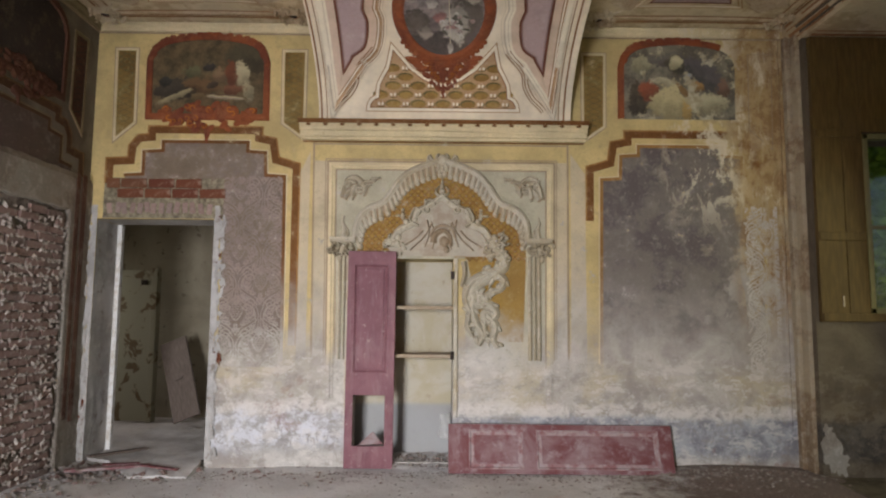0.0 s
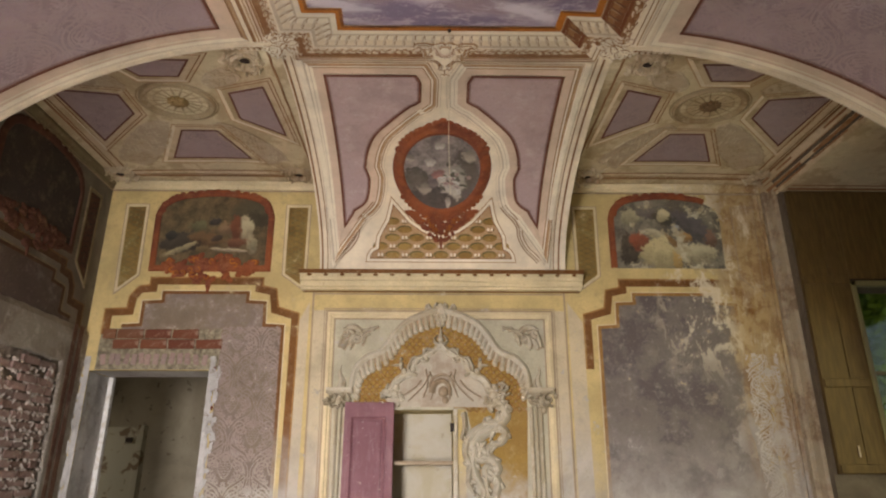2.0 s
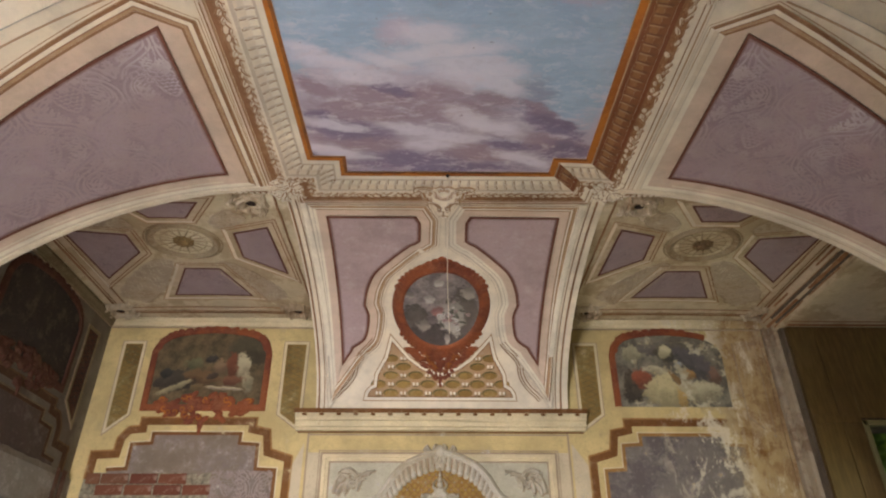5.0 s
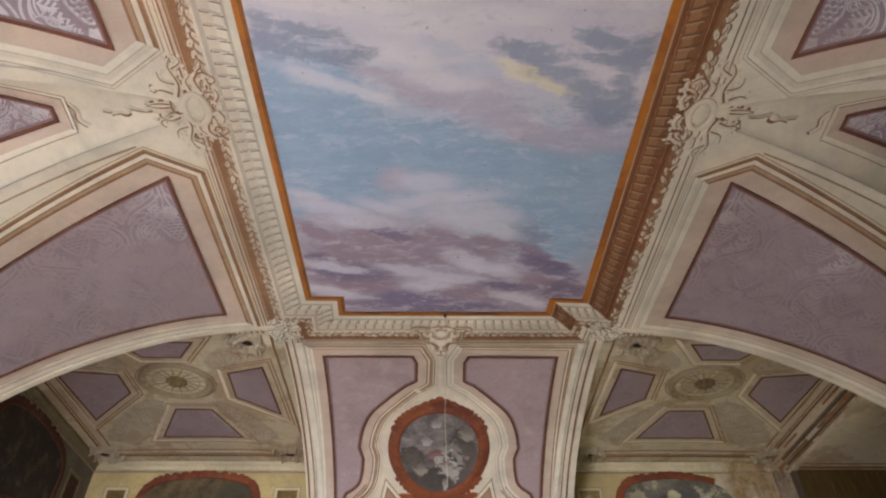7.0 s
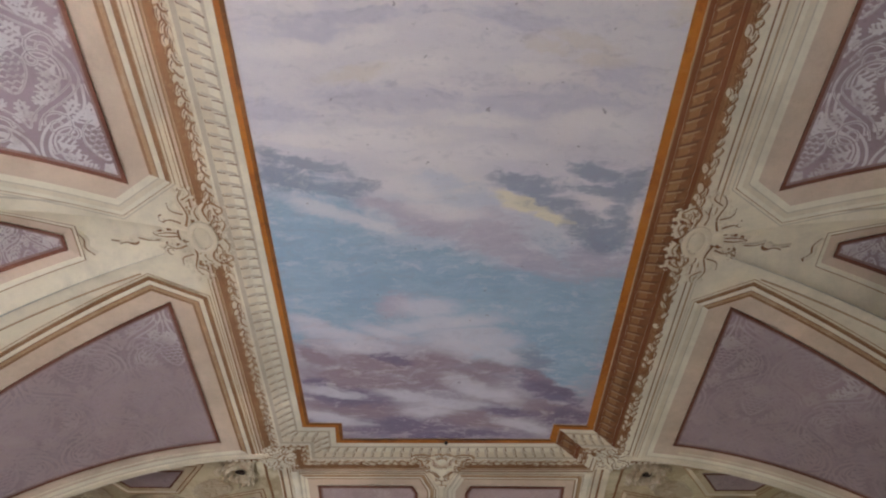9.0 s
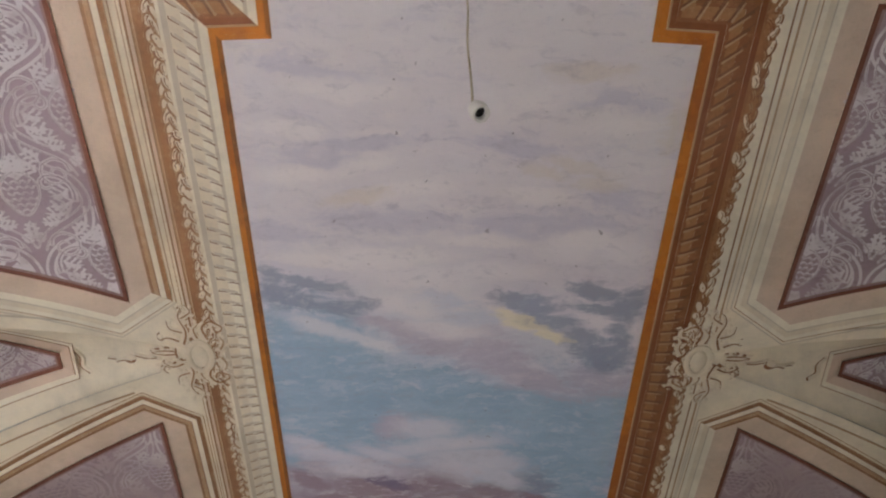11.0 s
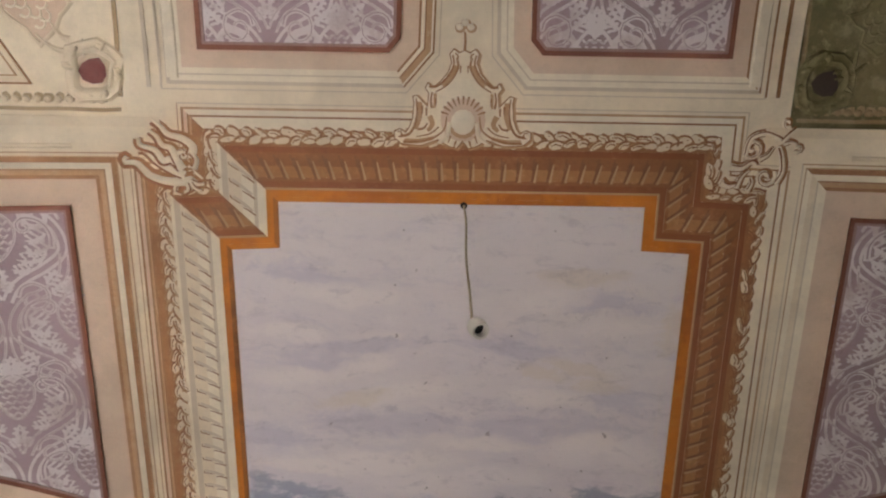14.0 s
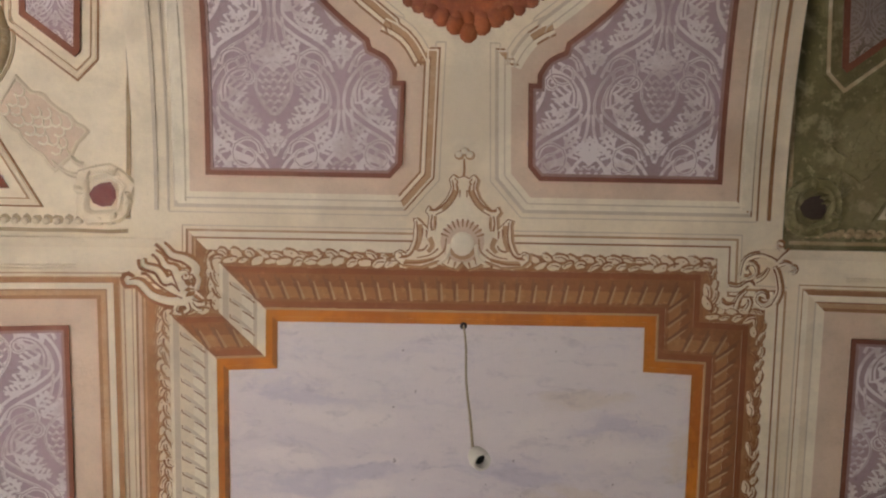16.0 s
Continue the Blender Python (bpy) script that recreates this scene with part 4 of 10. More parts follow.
for i in range(len(pts)):
    j = (i + 1) % len(pts)
    d = (pts[j] - pts[i]).normalized()
    out = Vector((d.y, -d.x))
    side = "light" if out.x < -0.5 or out.y > 0.5 else "dark"
    a, b = pts[i] - ways[i] * 0.15, pts[j] - ways[j] * 0.15
    ln = (b - a).dot(d)
    n = max(1, round(ln / 0.066))
    for k in range(n if ln > 0.06 else 0):
        p = a + d * ln * (k + 0.5) / n - out * 0.15
        lean = d * max(-0.075, min(0.075, 0.052 * (p - Vector((0.06, 0.0))).dot(d)))
        inner, outer = p + out * 0.096 - lean * 0.5, p + out * 0.198 + lean * 0.5
        mid = inner.lerp(outer, 0.5)
        if side == "light":
            stroke(slots["light"], [outer + d * 0.012, outer, mid.lerp(outer, 0.25) + d * 0.004], 0.0026, 0.0020, 0.0100, map_flat, 0.0, True)
            stroke(slots["light"], [mid - d * 0.004, inner.lerp(mid, 0.5), inner], 0.0022, 0.0036, 0.0104, map_flat, 0.0, True)
            stroke(slots["hollow"], [outer.lerp(mid, 0.15) + d * 0.010, mid + d * 0.013, inner.lerp(mid, 0.2) + d * 0.010], 0.009, 0.006, 0.0094, map_flat, 0.0, True)
        else:
            stroke(slots["dark"], [inner, mid, outer.lerp(mid, 0.3)], 0.0045, 0.0070, 0.0100, map_flat, 0.0, True)
            stroke(slots["dark"], [outer - d * 0.008, mid - d * 0.008], 0.0028, 0.0024, 0.0104, map_flat, 0.0, True)
            stroke(slots["shine"], [inner + d * 0.013, outer.lerp(mid, 0.5) + d * 0.011], 0.0052, 0.0030, 0.0096, map_flat, 0.0, True)
    a, b = pts[i] - ways[i] * 0.272, pts[j] - ways[j] * 0.272
    ln = (b - a).dot(d)
    n = max(1, round(ln / 0.056))
    base = math.atan2(d.y, d.x)
    for k in range(n if ln > 0.04 else 0):
        for row in (0, 1):
            p = a + d * ln * (k + 0.25 + 0.5 * row) / n + out * ((0.013 if row else -0.015) + 0.005 * rnd.uniform(-1, 1))
            ang = base + rnd.uniform(-0.3, 0.3) + (0.35 if row else -0.35)
            rx, ry = rnd.uniform(0.022, 0.036), rnd.uniform(0.011, 0.019)
            h = 0.0074 + 0.0006 * (k % 3) + 0.0003 * row + 0.0001 * (i % 3)
            if out.x < 0.5 or rnd.random() < 0.6:
                patch(eggs, p, rx, ry, h, map_flat, ang, 14, 0.16, k + 50 * i)
            c, w = math.cos(ang), math.sin(ang)
            start = rnd.uniform(2.6, 3.6)
            arc = [p + Vector((c * rx * math.cos(g) - w * ry * math.sin(g), w * rx * math.cos(g) + c * ry * math.sin(g))) for g in span(start, start + rnd.uniform(2.4, 3.6), 8)]
            stroke(slots["edge"], arc, 0.0014, 0.0032 if rnd.random() < 0.6 else 0.0052, 0.0096 + 0.0006 * (k % 3) + 0.0002 * row + 0.00005 * (i % 3), map_flat, 0.0, True)
            stroke(slots["soft"], arc[2:], 0.0070, 0.0030, 0.0093 + 0.0006 * (k % 3) + 0.0001 * row + 0.00005 * (i % 3), map_flat, 0.0, True)
            if rnd.random() < 0.6:
                vein = [p + Vector((c, w)) * rx * g + Vector((-w, c)) * ry * f for g, f in ((-0.7, 0.2), (0.0, -0.25), (0.75, 0.3))]
                stroke(slots["edge"], vein, 0.0012, 0.0030, 0.0118 + 0.0003 * (k % 3), map_flat, 0.0, True)
            if rnd.random() < 0.45:
                patch(slots["edge"], p + d * rnd.uniform(-0.012, 0.012), 0.0036, 0.0030, 0.0112, map_flat, 0.0, 6)
part("slot", slots["light"], M["bronze_deep"], ceiling)
part("slot", slots["hollow"], M["slotground"], ceiling)
part("slot", slots["dark"], M["slotshade"], ceiling)
part("slot", slots["shine"], M["shine"], ceiling)
part("leaf_shade", slots["soft"], M["tan"], ceiling)
part("leaf_edge", slots["edge"], M["bronze_deep"], ceiling)
part("leaf_moulding", eggs, M["cream"], ceiling, "pale painted moulding of overlapping leaves")


# ---------- painted and stuccoed ornaments ----------
def ornament(name, strokes, blobs, fmap, material, under, parent=ceiling, at=(0, 0), k=1.0, turn=0.0, flip=1, h=0.02, both=True, label=""):
    """Scrollwork as the painter shaded it: a tan ground, cream leaves, brown veins and lobes. Mirrored about its axis if both."""
    top, low, vein = bmesh.new(), bmesh.new(), bmesh.new()
    rnd = random.Random(len(strokes) * 7 + int(abs(at[0]) * 100))
    for mirror in ((False, True) if both else (False,)):
        for n, (p, w0, w1) in enumerate(strokes):
            q = placed([(x, y * flip) for x, y in p], at, k, turn, mirror)
            ws = None if w1 is None else w1 * k * 1.1
            lift = 0.0004 * n + (0.0002 if mirror else 0)
            stroke(top, q, w0 * k * 1.4, ws, h * 0.55, fmap, 0.005 + lift)
            stroke(low, [(x + 0.007, y - 0.007) for x, y in q], w0 * k * 1.9, None if w1 is None else w1 * k * 2.4, 0.005 + lift * 0.2, fmap, 0.0, True)
            for m in range(1, len(q) - 1, 2):
                a, d = Vector(q[m]), Vector(q[m + 1]) - Vector(q[m - 1])
                if d.length < 1e-5:
                    continue
                d.normalize()
                side = Vector((-d.y, d.x)) * (1 if m % 4 == 1 else -1)
                tip = a + side * w0 * k * 1.9 + d * w0 * k * 1.3
                stroke(top, [a + side * w0 * k * 0.5, a + side * w0 * k * 1.3 + d * w0 * k * 0.4, tip], w0 * k * 0.75, None, h * 0.4, fmap, 0.005 + lift)
            edge = [Vector(v) + Vector((0.45, -0.45)) * w0 * k for v in q[1:-1]]
            if len(edge) > 2:
                stroke(vein, edge, w0 * k * 0.30, w0 * k * 0.10, 0.0060 + h * 0.55 + lift, fmap, 0.0, True)
        for c, rx, ry in blobs:
            (q,) = placed([(c[0], c[1] * flip)], at, k, turn, mirror)
            blob(top, q, rx * k, ry * k, h * 0.8, fmap, turn, 0.005)
            patch(low, (q[0] + 0.007, q[1] - 0.007), rx * k * 1.35, ry * k * 1.35, 0.0072, fmap, turn)
    group = smooth(part(name, top, material, parent, label), 60)
    part("ground", low, under, group)
    part("vein", vein, M["bronze"], group)
    return group


HALF_CREST = [(0.0, 0.02), (0.05, -0.04), (0.12, -0.02), (0.20, 0.03), (0.34, -0.02), (0.50, -0.01), (0.56, 0.04), (0.56, 0.09), (0.52, 0.11), (0.47, 0.08), (0.44, 0.12), (0.41, 0.20), (0.40, 0.33), (0.41, 0.37), (0.38, 0.38), (0.34, 0.34), (0.29, 0.29), (0.28, 0.40), (0.31, 0.44), (0.29, 0.48), (0.25, 0.44), (0.19, 0.49), (0.13, 0.56), (0.10, 0.64), (0.115, 0.71), (0.085, 0.745), (0.045, 0.715), (0.0, 0.735)]
# (points, half width at each end): fine contours, then broad soft shading
CREST_LINES = [
    ([(0.095, 0.70), (0.085, 0.62), (0.14, 0.52), (0.22, 0.455), (0.28, 0.455)], 0.006, 0.012), ([(0.055, 0.66), (0.05, 0.60), (0.09, 0.52), (0.15, 0.455), (0.23, 0.41)], 0.010, 0.005),
    ([(0.075, 0.715), (0.05, 0.69), (0.065, 0.665)], 0.006, 0.008), ([(0.255, 0.41), (0.265, 0.34), (0.255, 0.28)], 0.006, 0.010), ([(0.385, 0.36), (0.375, 0.24), (0.40, 0.13), (0.45, 0.065), (0.53, 0.055)], 0.006, 0.013),
    ([(0.535, 0.09), (0.505, 0.085), (0.50, 0.055)], 0.006, 0.004), ([(0.30, 0.285), (0.30, 0.22)], 0.010, 0.006), ([(0.335, 0.30), (0.335, 0.235)], 0.010, 0.006), ([(0.225, 0.36), (0.225, 0.30)], 0.009, 0.005),
    ([(0.29, 0.16), (0.32, 0.12), (0.37, 0.11)], 0.006, 0.010), ([(0.135, 0.22), (0.15, 0.12), (0.22, 0.055), (0.34, 0.01), (0.49, 0.005)], 0.005, 0.011), ([(0.20, 0.13), (0.27, 0.075), (0.38, 0.05)], 0.008, 0.004),
    ([(0.03, 0.62), (0.03, 0.56)], 0.008, 0.004), ([(0.055, 0.02), (0.07, -0.03)], 0.010, 0.005), ([(0.10, 0.06), (0.12, 0.0)], 0.008, 0.004),
]
CREST_SHADES = [([(0.07, 0.62), (0.10, 0.53), (0.17, 0.455)], 0.020, 0.014), ([(0.355, 0.33), (0.35, 0.22), (0.385, 0.11)], 0.020, 0.014), ([(0.275, 0.22), (0.25, 0.15), (0.29, 0.10)], 0.024, 0.016), ([(0.24, 0.04), (0.36, 0.02), (0.48, 0.025)], 0.016, 0.010), ([(0.23, 0.40), (0.235, 0.28)], 0.014, 0.010)]


def map_crest_n(u, s, h=0.0):
    return map_nsec(u, s, h) if s > 0 else map_flat(u, YN + s, h)


def map_crest_s(u, s, h=0.0):
    return map_ssec(u, s, h) if s > 0 else map_flat(u, YS - s, h)


def crest(fmap, at, k):
    """A stepped bracket with scrolled feet, a boss in a shell arch and a three-lobed finial."""
    full = HALF_CREST + [(-x, y) for x, y in HALF_CREST[-2:0:-1]]
    body = field("crest", [placed(full, at, k)], fmap, 0.0135, M["light"], ceiling, "pale painted leaf crest", 0.12)
    rim = placed(full, at, k)
    lines("outline", [rim], -0.0035, 0.0010, 0.0150, fmap, M["umber"], parent=body)
    lines("shade", [[(x + 0.007, y - 0.004) for x, y in rim]], -0.006, 0.004, 0.0118, fmap, M["tan"], parent=body)
    arch, dark, soft, lit = bmesh.new(), bmesh.new(), bmesh.new(), bmesh.new()
    (c,) = placed([(0.0, 0.17)], at, k)
    patch(arch, placed([(0.0, 0.19)], at, k)[0], 0.185 * k, 0.175 * k, 0.0148, fmap, 0.0, 20)
    for mirror in (False, True):
        for n, (p, w0, w1) in enumerate(CREST_LINES):
            stroke(dark, curve_through(placed(p, at, k, 0.0, mirror), 4), w0 * k, w1 * k, 0.0180 + 0.0003 * n + (0.0001 if mirror else 0), fmap, 0.0, True)
        for n, (p, w0, w1) in enumerate(CREST_SHADES):
            stroke(soft, curve_through(placed(p, at, k, 0.0, mirror), 4), w0 * k, w1 * k, 0.0162 + 0.0002 * n + (0.0001 if mirror else 0), fmap, 0.0, True)
        (q,) = placed([(0.525, 0.065)], at, k, 0.0, mirror)
        blob(lit, q, 0.034 * k, 0.030 * k, 0.006, fmap, 0.0, 0.0145, 9)
        stroke(lit, curve_through(placed([(0.11, 0.17), (0.13, 0.06), (0.20, 0.0)], at, k, 0.0, mirror), 4), 0.022 * k, 0.012 * k, 0.006, fmap, 0.0160)
    for i in range(11):
        w = 0.35 + 2.45 * i / 10
        e = Vector((math.cos(w), math.sin(w)))
        m = Vector(c) + Vector((0, 0.02 * k))
        stroke(dark, [m + e * 0.125 * k, m + e * 0.160 * k, m + e * 0.192 * k], 0.005 * k, 0.009 * k, 0.0166 + 0.0001 * i, fmap, 0.0, True)
    blob(lit, c, 0.100 * k, 0.105 * k, 0.010, fmap, 0.0, 0.0165, 14)
    stroke(soft, [(c[0] + 0.108 * k * math.cos(w), c[1] + 0.113 * k * math.sin(w)) for w in span(3.5, 6.3, 8)], 0.016 * k, 0.020 * k, 0.0176, fmap, 0.0, True)
    stroke(dark, placed([(0.0, 0.73), (0.004, 0.80), (0.0, 0.88)], at, k), 0.011 * k, 0.009 * k, 0.014, fmap, 0.0, True)
    for x, y in ((0.0, 0.945), (0.045, 0.915), (-0.045, 0.915)):
        (q,) = placed([(x, y)], at, k)
        patch(soft, (q[0] + 0.003, q[1] - 0.004), 0.042 * k, 0.038 * k, 0.0115, fmap)
        blob(lit, q, 0.030 * k, 0.028 * k, 0.005, fmap, 0.0, 0.0125, 8)
    part("shell", arch, M["pinkbeige"], body)
    part("vein", dark, M["bronze"], body)
    part("shade", soft, M["tan"], body)
    smooth(part("leaf", lit, M["light"], body), 60)


crest(map_crest_s, (0.06, -0.085), 0.50)
crest(map_crest_n, (0.03, -0.035), 0.39)

CORNER = [
    (curve_through([(-0.05, 0.0), (0.10, 0.12), (0.12, 0.30), (0.0, 0.42)]) + spiral(-0.06, 0.34, 0.10, 1.0, 0.9, 1)[1:], 0.045, 0.02),
    (curve_through([(0.0, -0.05), (0.14, 0.08), (0.32, 0.10), (0.44, 0.0)]) + spiral(0.36, -0.06, 0.10, 1.0, 0.7, -1)[1:], 0.045, 0.02),
    (curve_through([(0.05, 0.05), (0.20, 0.22), (0.40, 0.32)]) + spiral(0.40, 0.40, 0.08, 1.0, -1.5, 1)[1:], 0.05, 0.02),
    (curve_through([(0.02, 0.10), (0.10, 0.34), (0.28, 0.46)]), 0.04, None),
    (curve_through([(0.12, 0.02), (0.34, 0.20), (0.50, 0.18)]), 0.04, None),
    (curve_through([(-0.18, 0.06), (-0.08, 0.16), (0.0, 0.14)]), 0.04, None),
    (curve_through([(0.06, -0.18), (0.16, -0.08), (0.14, 0.0)]), 0.04, None),
    (curve_through([(0.10, 0.10), (-0.04, 0.10), (-0.14, 0.05)]), 0.055, None),
    (curve_through([(0.10, 0.08), (-0.03, 0.03), (-0.10, -0.05)]), 0.055, None),
    (curve_through([(0.10, 0.06), (0.02, -0.02), (-0.02, -0.13)]), 0.055, None),
    (curve_through([(0.22, 0.22), (0.16, 0.36), (0.22, 0.50)]) + spiral(0.16, 0.50, 0.06, 0.8, 0.0, 1)[1:], 0.045, 0.02),
    (curve_through([(0.22, 0.22), (0.38, 0.22), (0.50, 0.30)]) + spiral(0.50, 0.24, 0.06, 0.8, 1.5, -1)[1:], 0.045, 0.02),
]
for cx, cy, turn, k in ((-1.06, 1.86, math.pi / 2, 0.30), (1.18, 1.86, 0, 0.30)):
    ornament("corner_leaf", CORNER, [((0.0, 0.0), 0.10, 0.10), ((0.14, 0.14), 0.07, 0.07)], map_flat, M["light"], M["umber"], at=(cx, cy), k=k * 1.15, turn=turn, h=0.009, both=False, label="pale painted acanthus corner leaf")


def fronds(strokes, at, k, label):
    """A corner leaf of broad painted fronds: each a brown shadow, a cream body and a dark fold. (points, half width at root, at tip)."""
    body, shade, fold = bmesh.new(), bmesh.new(), bmesh.new()
    for n, (p, w0, w1) in enumerate(strokes):
        q = [(at[0] + x * k, at[1] + y * k) for x, y in p]
        lift = 0.0009 * n
        stroke(shade, [(x + 0.007, y - 0.004) for x, y in q], w0 * k * 1.55, max(w1 * k * 1.6, 0.003), 0.0085 + lift * 0.3, map_flat, 0.0, True)
        stroke(body, q, w0 * k, max(w1 * k, 0.002), 0.010, map_flat, 0.0075 + lift)
        edge = parallel(q, -w0 * k * 0.55)[1:-1]
        stroke(fold, edge, w0 * k * 0.16, w0 * k * 0.30, 0.0178 + lift, map_flat, 0.0, True)
    ob = smooth(part("corner_leaf", body, M["light"], ceiling, label), 60)
    part("shade", shade, M["bronze"], ob)
    part("fold", fold, M["bronze_deep"], ob)


FLAME = [
    (curve_through([(0.10, 0.10), (-0.6, 0.15), (-1.3, 0.10), (-2.1, -0.20), (-2.7, -0.80), (-3.25, -0.85)]) + spiral(-3.2, -1.05, 0.2, 0.7, 1.5, 1, 6)[1:], 0.36, 0.10),
    (curve_through([(-0.3, -0.2), (-1.1, -0.55), (-1.75, -1.0), (-2.2, -1.45), (-2.6, -1.5)]), 0.27, 0.06),
    (curve_through([(-0.4, -0.5), (-0.9, -1.0), (-1.35, -0.95), (-1.75, -1.5), (-2.45, -1.75), (-2.5, -2.1)]), 0.30, 0.07),
    (curve_through([(-0.5, -0.6), (-0.75, -1.2), (-0.95, -1.6), (-1.35, -1.75), (-1.6, -2.2), (-1.95, -2.5)]), 0.26, 0.06),
    (spiral(-0.3, -1.25, 0.30, 1.1, 3.4, 1, 10), 0.12, 0.08),
    (curve_through([(0.0, -1.2), (0.15, -1.7), (-0.35, -2.1), (-1.0, -2.3), (-1.35, -2.7), (-1.75, -3.05)]), 0.30, 0.06),
    (curve_through([(0.2, -0.6), (0.35, -1.1), (0.05, -1.5)]), 0.18, 0.06), (curve_through([(0.0, 0.0), (0.35, 0.15), (0.70, 0.15)]), 0.20, 0.08),
    (curve_through([(0.0, 0.1), (0.25, 0.4), (0.55, 0.50)]), 0.18, 0.06), (curve_through([(-0.2, 0.1), (-0.1, 0.45), (-0.35, 0.65)]), 0.20, 0.08), (curve_through([(-0.7, 0.2), (-0.8, 0.55), (-0.5, 0.75)]), 0.16, 0.06),
]
fronds(FLAME, (-1.068, -1.884), 0.081, "pale painted corner leaf like a curling flame")
VOLUTE = [
    (spiral(0.10, -1.45, 0.55, 1.15, 2.2, -1, 12), 0.10, 0.14), (curve_through([(-0.25, -1.0), (-0.05, -1.9), (0.6, -2.2), (1.2, -2.05), (1.6, -1.85)]), 0.16, 0.10),
    (spiral(0.90, 0.0, 0.58, 1.15, -0.6, 1, 12), 0.10, 0.14), (curve_through([(1.45, 0.35), (1.75, -0.3), (1.65, -1.1), (1.45, -1.6)]), 0.18, 0.10),
    (spiral(1.72, -2.75, 0.26, 1.0, 0.9, 1, 8), 0.09, 0.07), (spiral(2.40, -1.5, 0.24, 1.0, 2.6, -1, 8), 0.09, 0.07), (curve_through([(1.5, -1.75), (1.9, -2.2), (2.2, -2.45)]), 0.20, 0.10),
    (curve_through([(1.6, -1.7), (2.0, -1.8), (2.3, -1.7)]), 0.14, 0.06), (curve_through([(-1.0, -0.5), (-0.4, -0.45), (0.1, -0.75), (0.35, -0.55)]), 0.20, 0.08),
    (curve_through([(-0.6, 0.6), (-0.35, 0.0), (0.0, -0.35)]), 0.18, 0.06), (curve_through([(-1.4, 0.3), (-1.0, 0.5), (-0.5, 0.35)]), 0.20, 0.08), (curve_through([(0.0, 0.75), (0.2, 0.3), (0.1, 0.0)]), 0.16, 0.06), (curve_through([(0.4, -0.9), (0.8, -1.1), (1.1, -1.5)]), 0.16, 0.06),
]
fronds(VOLUTE, (1.256, -1.937), 0.081, "pale painted corner leaf of scrolls")

CARTOUCHE = [
    (curve_through([(0.18, 0.12), (0.36, 0.06), (0.46, 0.16), (0.40, 0.28)]) + spiral(0.36, 0.24, 0.07, 1.0, 0.4, 1)[1:], 0.05, 0.02),
    (curve_through([(0.10, -0.20), (0.30, -0.14), (0.52, -0.20), (0.66, -0.14)]), 0.05, 0.015),
    (curve_through([(0.20, 0.0), (0.34, -0.04), (0.44, 0.04)]), 0.04, 0.02),
    (curve_through([(0.50, -0.18), (0.60, -0.04), (0.70, -0.08)]), 0.035, 0.015),
    (curve_through([(0.16, -0.22), (0.22, -0.38), (0.14, -0.50)]), 0.045, 0.015),
    (curve_through([(0.30, -0.16), (0.36, -0.32), (0.50, -0.34)]), 0.035, 0.015),
    (curve_through([(0.05, 0.24), (0.16, 0.30), (0.26, 0.26)]), 0.04, 0.02),
    (curve_through([(0.02, -0.30), (0.03, -0.46), (0.0, -0.62)]), 0.04, 0.012),
    (spiral(0.24, -0.44, 0.07, 1.0, 0.4, -1), 0.03, 0.015),
]
for s, cx in ((-1, X0 - 1.30), (1, X0 + 1.30)):
    turn = math.pi / 2 if s > 0 else -math.pi / 2
    ob = ornament("cartouche", CARTOUCHE, [], map_flat, M["cream"], M["umber"], at=(cx, -0.015), k=0.42, turn=turn, flip=1, h=0.011, label="pale stucco cartouche with a plain oval shield")
    bm = bmesh.new()
    ring = [(cx + 0.058 * math.cos(a), 0.0 + 0.085 * math.sin(a)) for a in span(0, 2 * math.pi, 24)[:-1]]
    sweep(bm, ring, [(-0.022, 0.0), (-0.018, 0.016), (0, 0.022), (0.012, 0.016), (0.016, 0.0)], map_flat, True, 0.05)
    blob(bm, (cx, 0.0), 0.055, 0.08, 0.02, map_flat, n=20)
    smooth(part("shield", bm, M["cream"], ob, "smooth cream oval shield"), 50)


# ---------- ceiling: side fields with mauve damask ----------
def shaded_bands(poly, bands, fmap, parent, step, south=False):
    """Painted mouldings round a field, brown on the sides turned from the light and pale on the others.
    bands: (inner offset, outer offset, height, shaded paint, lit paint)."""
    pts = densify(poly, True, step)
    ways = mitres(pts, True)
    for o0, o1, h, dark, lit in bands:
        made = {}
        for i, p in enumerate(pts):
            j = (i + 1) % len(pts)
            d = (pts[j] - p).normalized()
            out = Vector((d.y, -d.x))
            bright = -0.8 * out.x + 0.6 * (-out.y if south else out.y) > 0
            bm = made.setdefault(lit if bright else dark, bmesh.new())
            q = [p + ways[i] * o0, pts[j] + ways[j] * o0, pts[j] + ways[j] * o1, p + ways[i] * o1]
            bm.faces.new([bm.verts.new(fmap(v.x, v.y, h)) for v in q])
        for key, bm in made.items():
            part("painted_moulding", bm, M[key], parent)


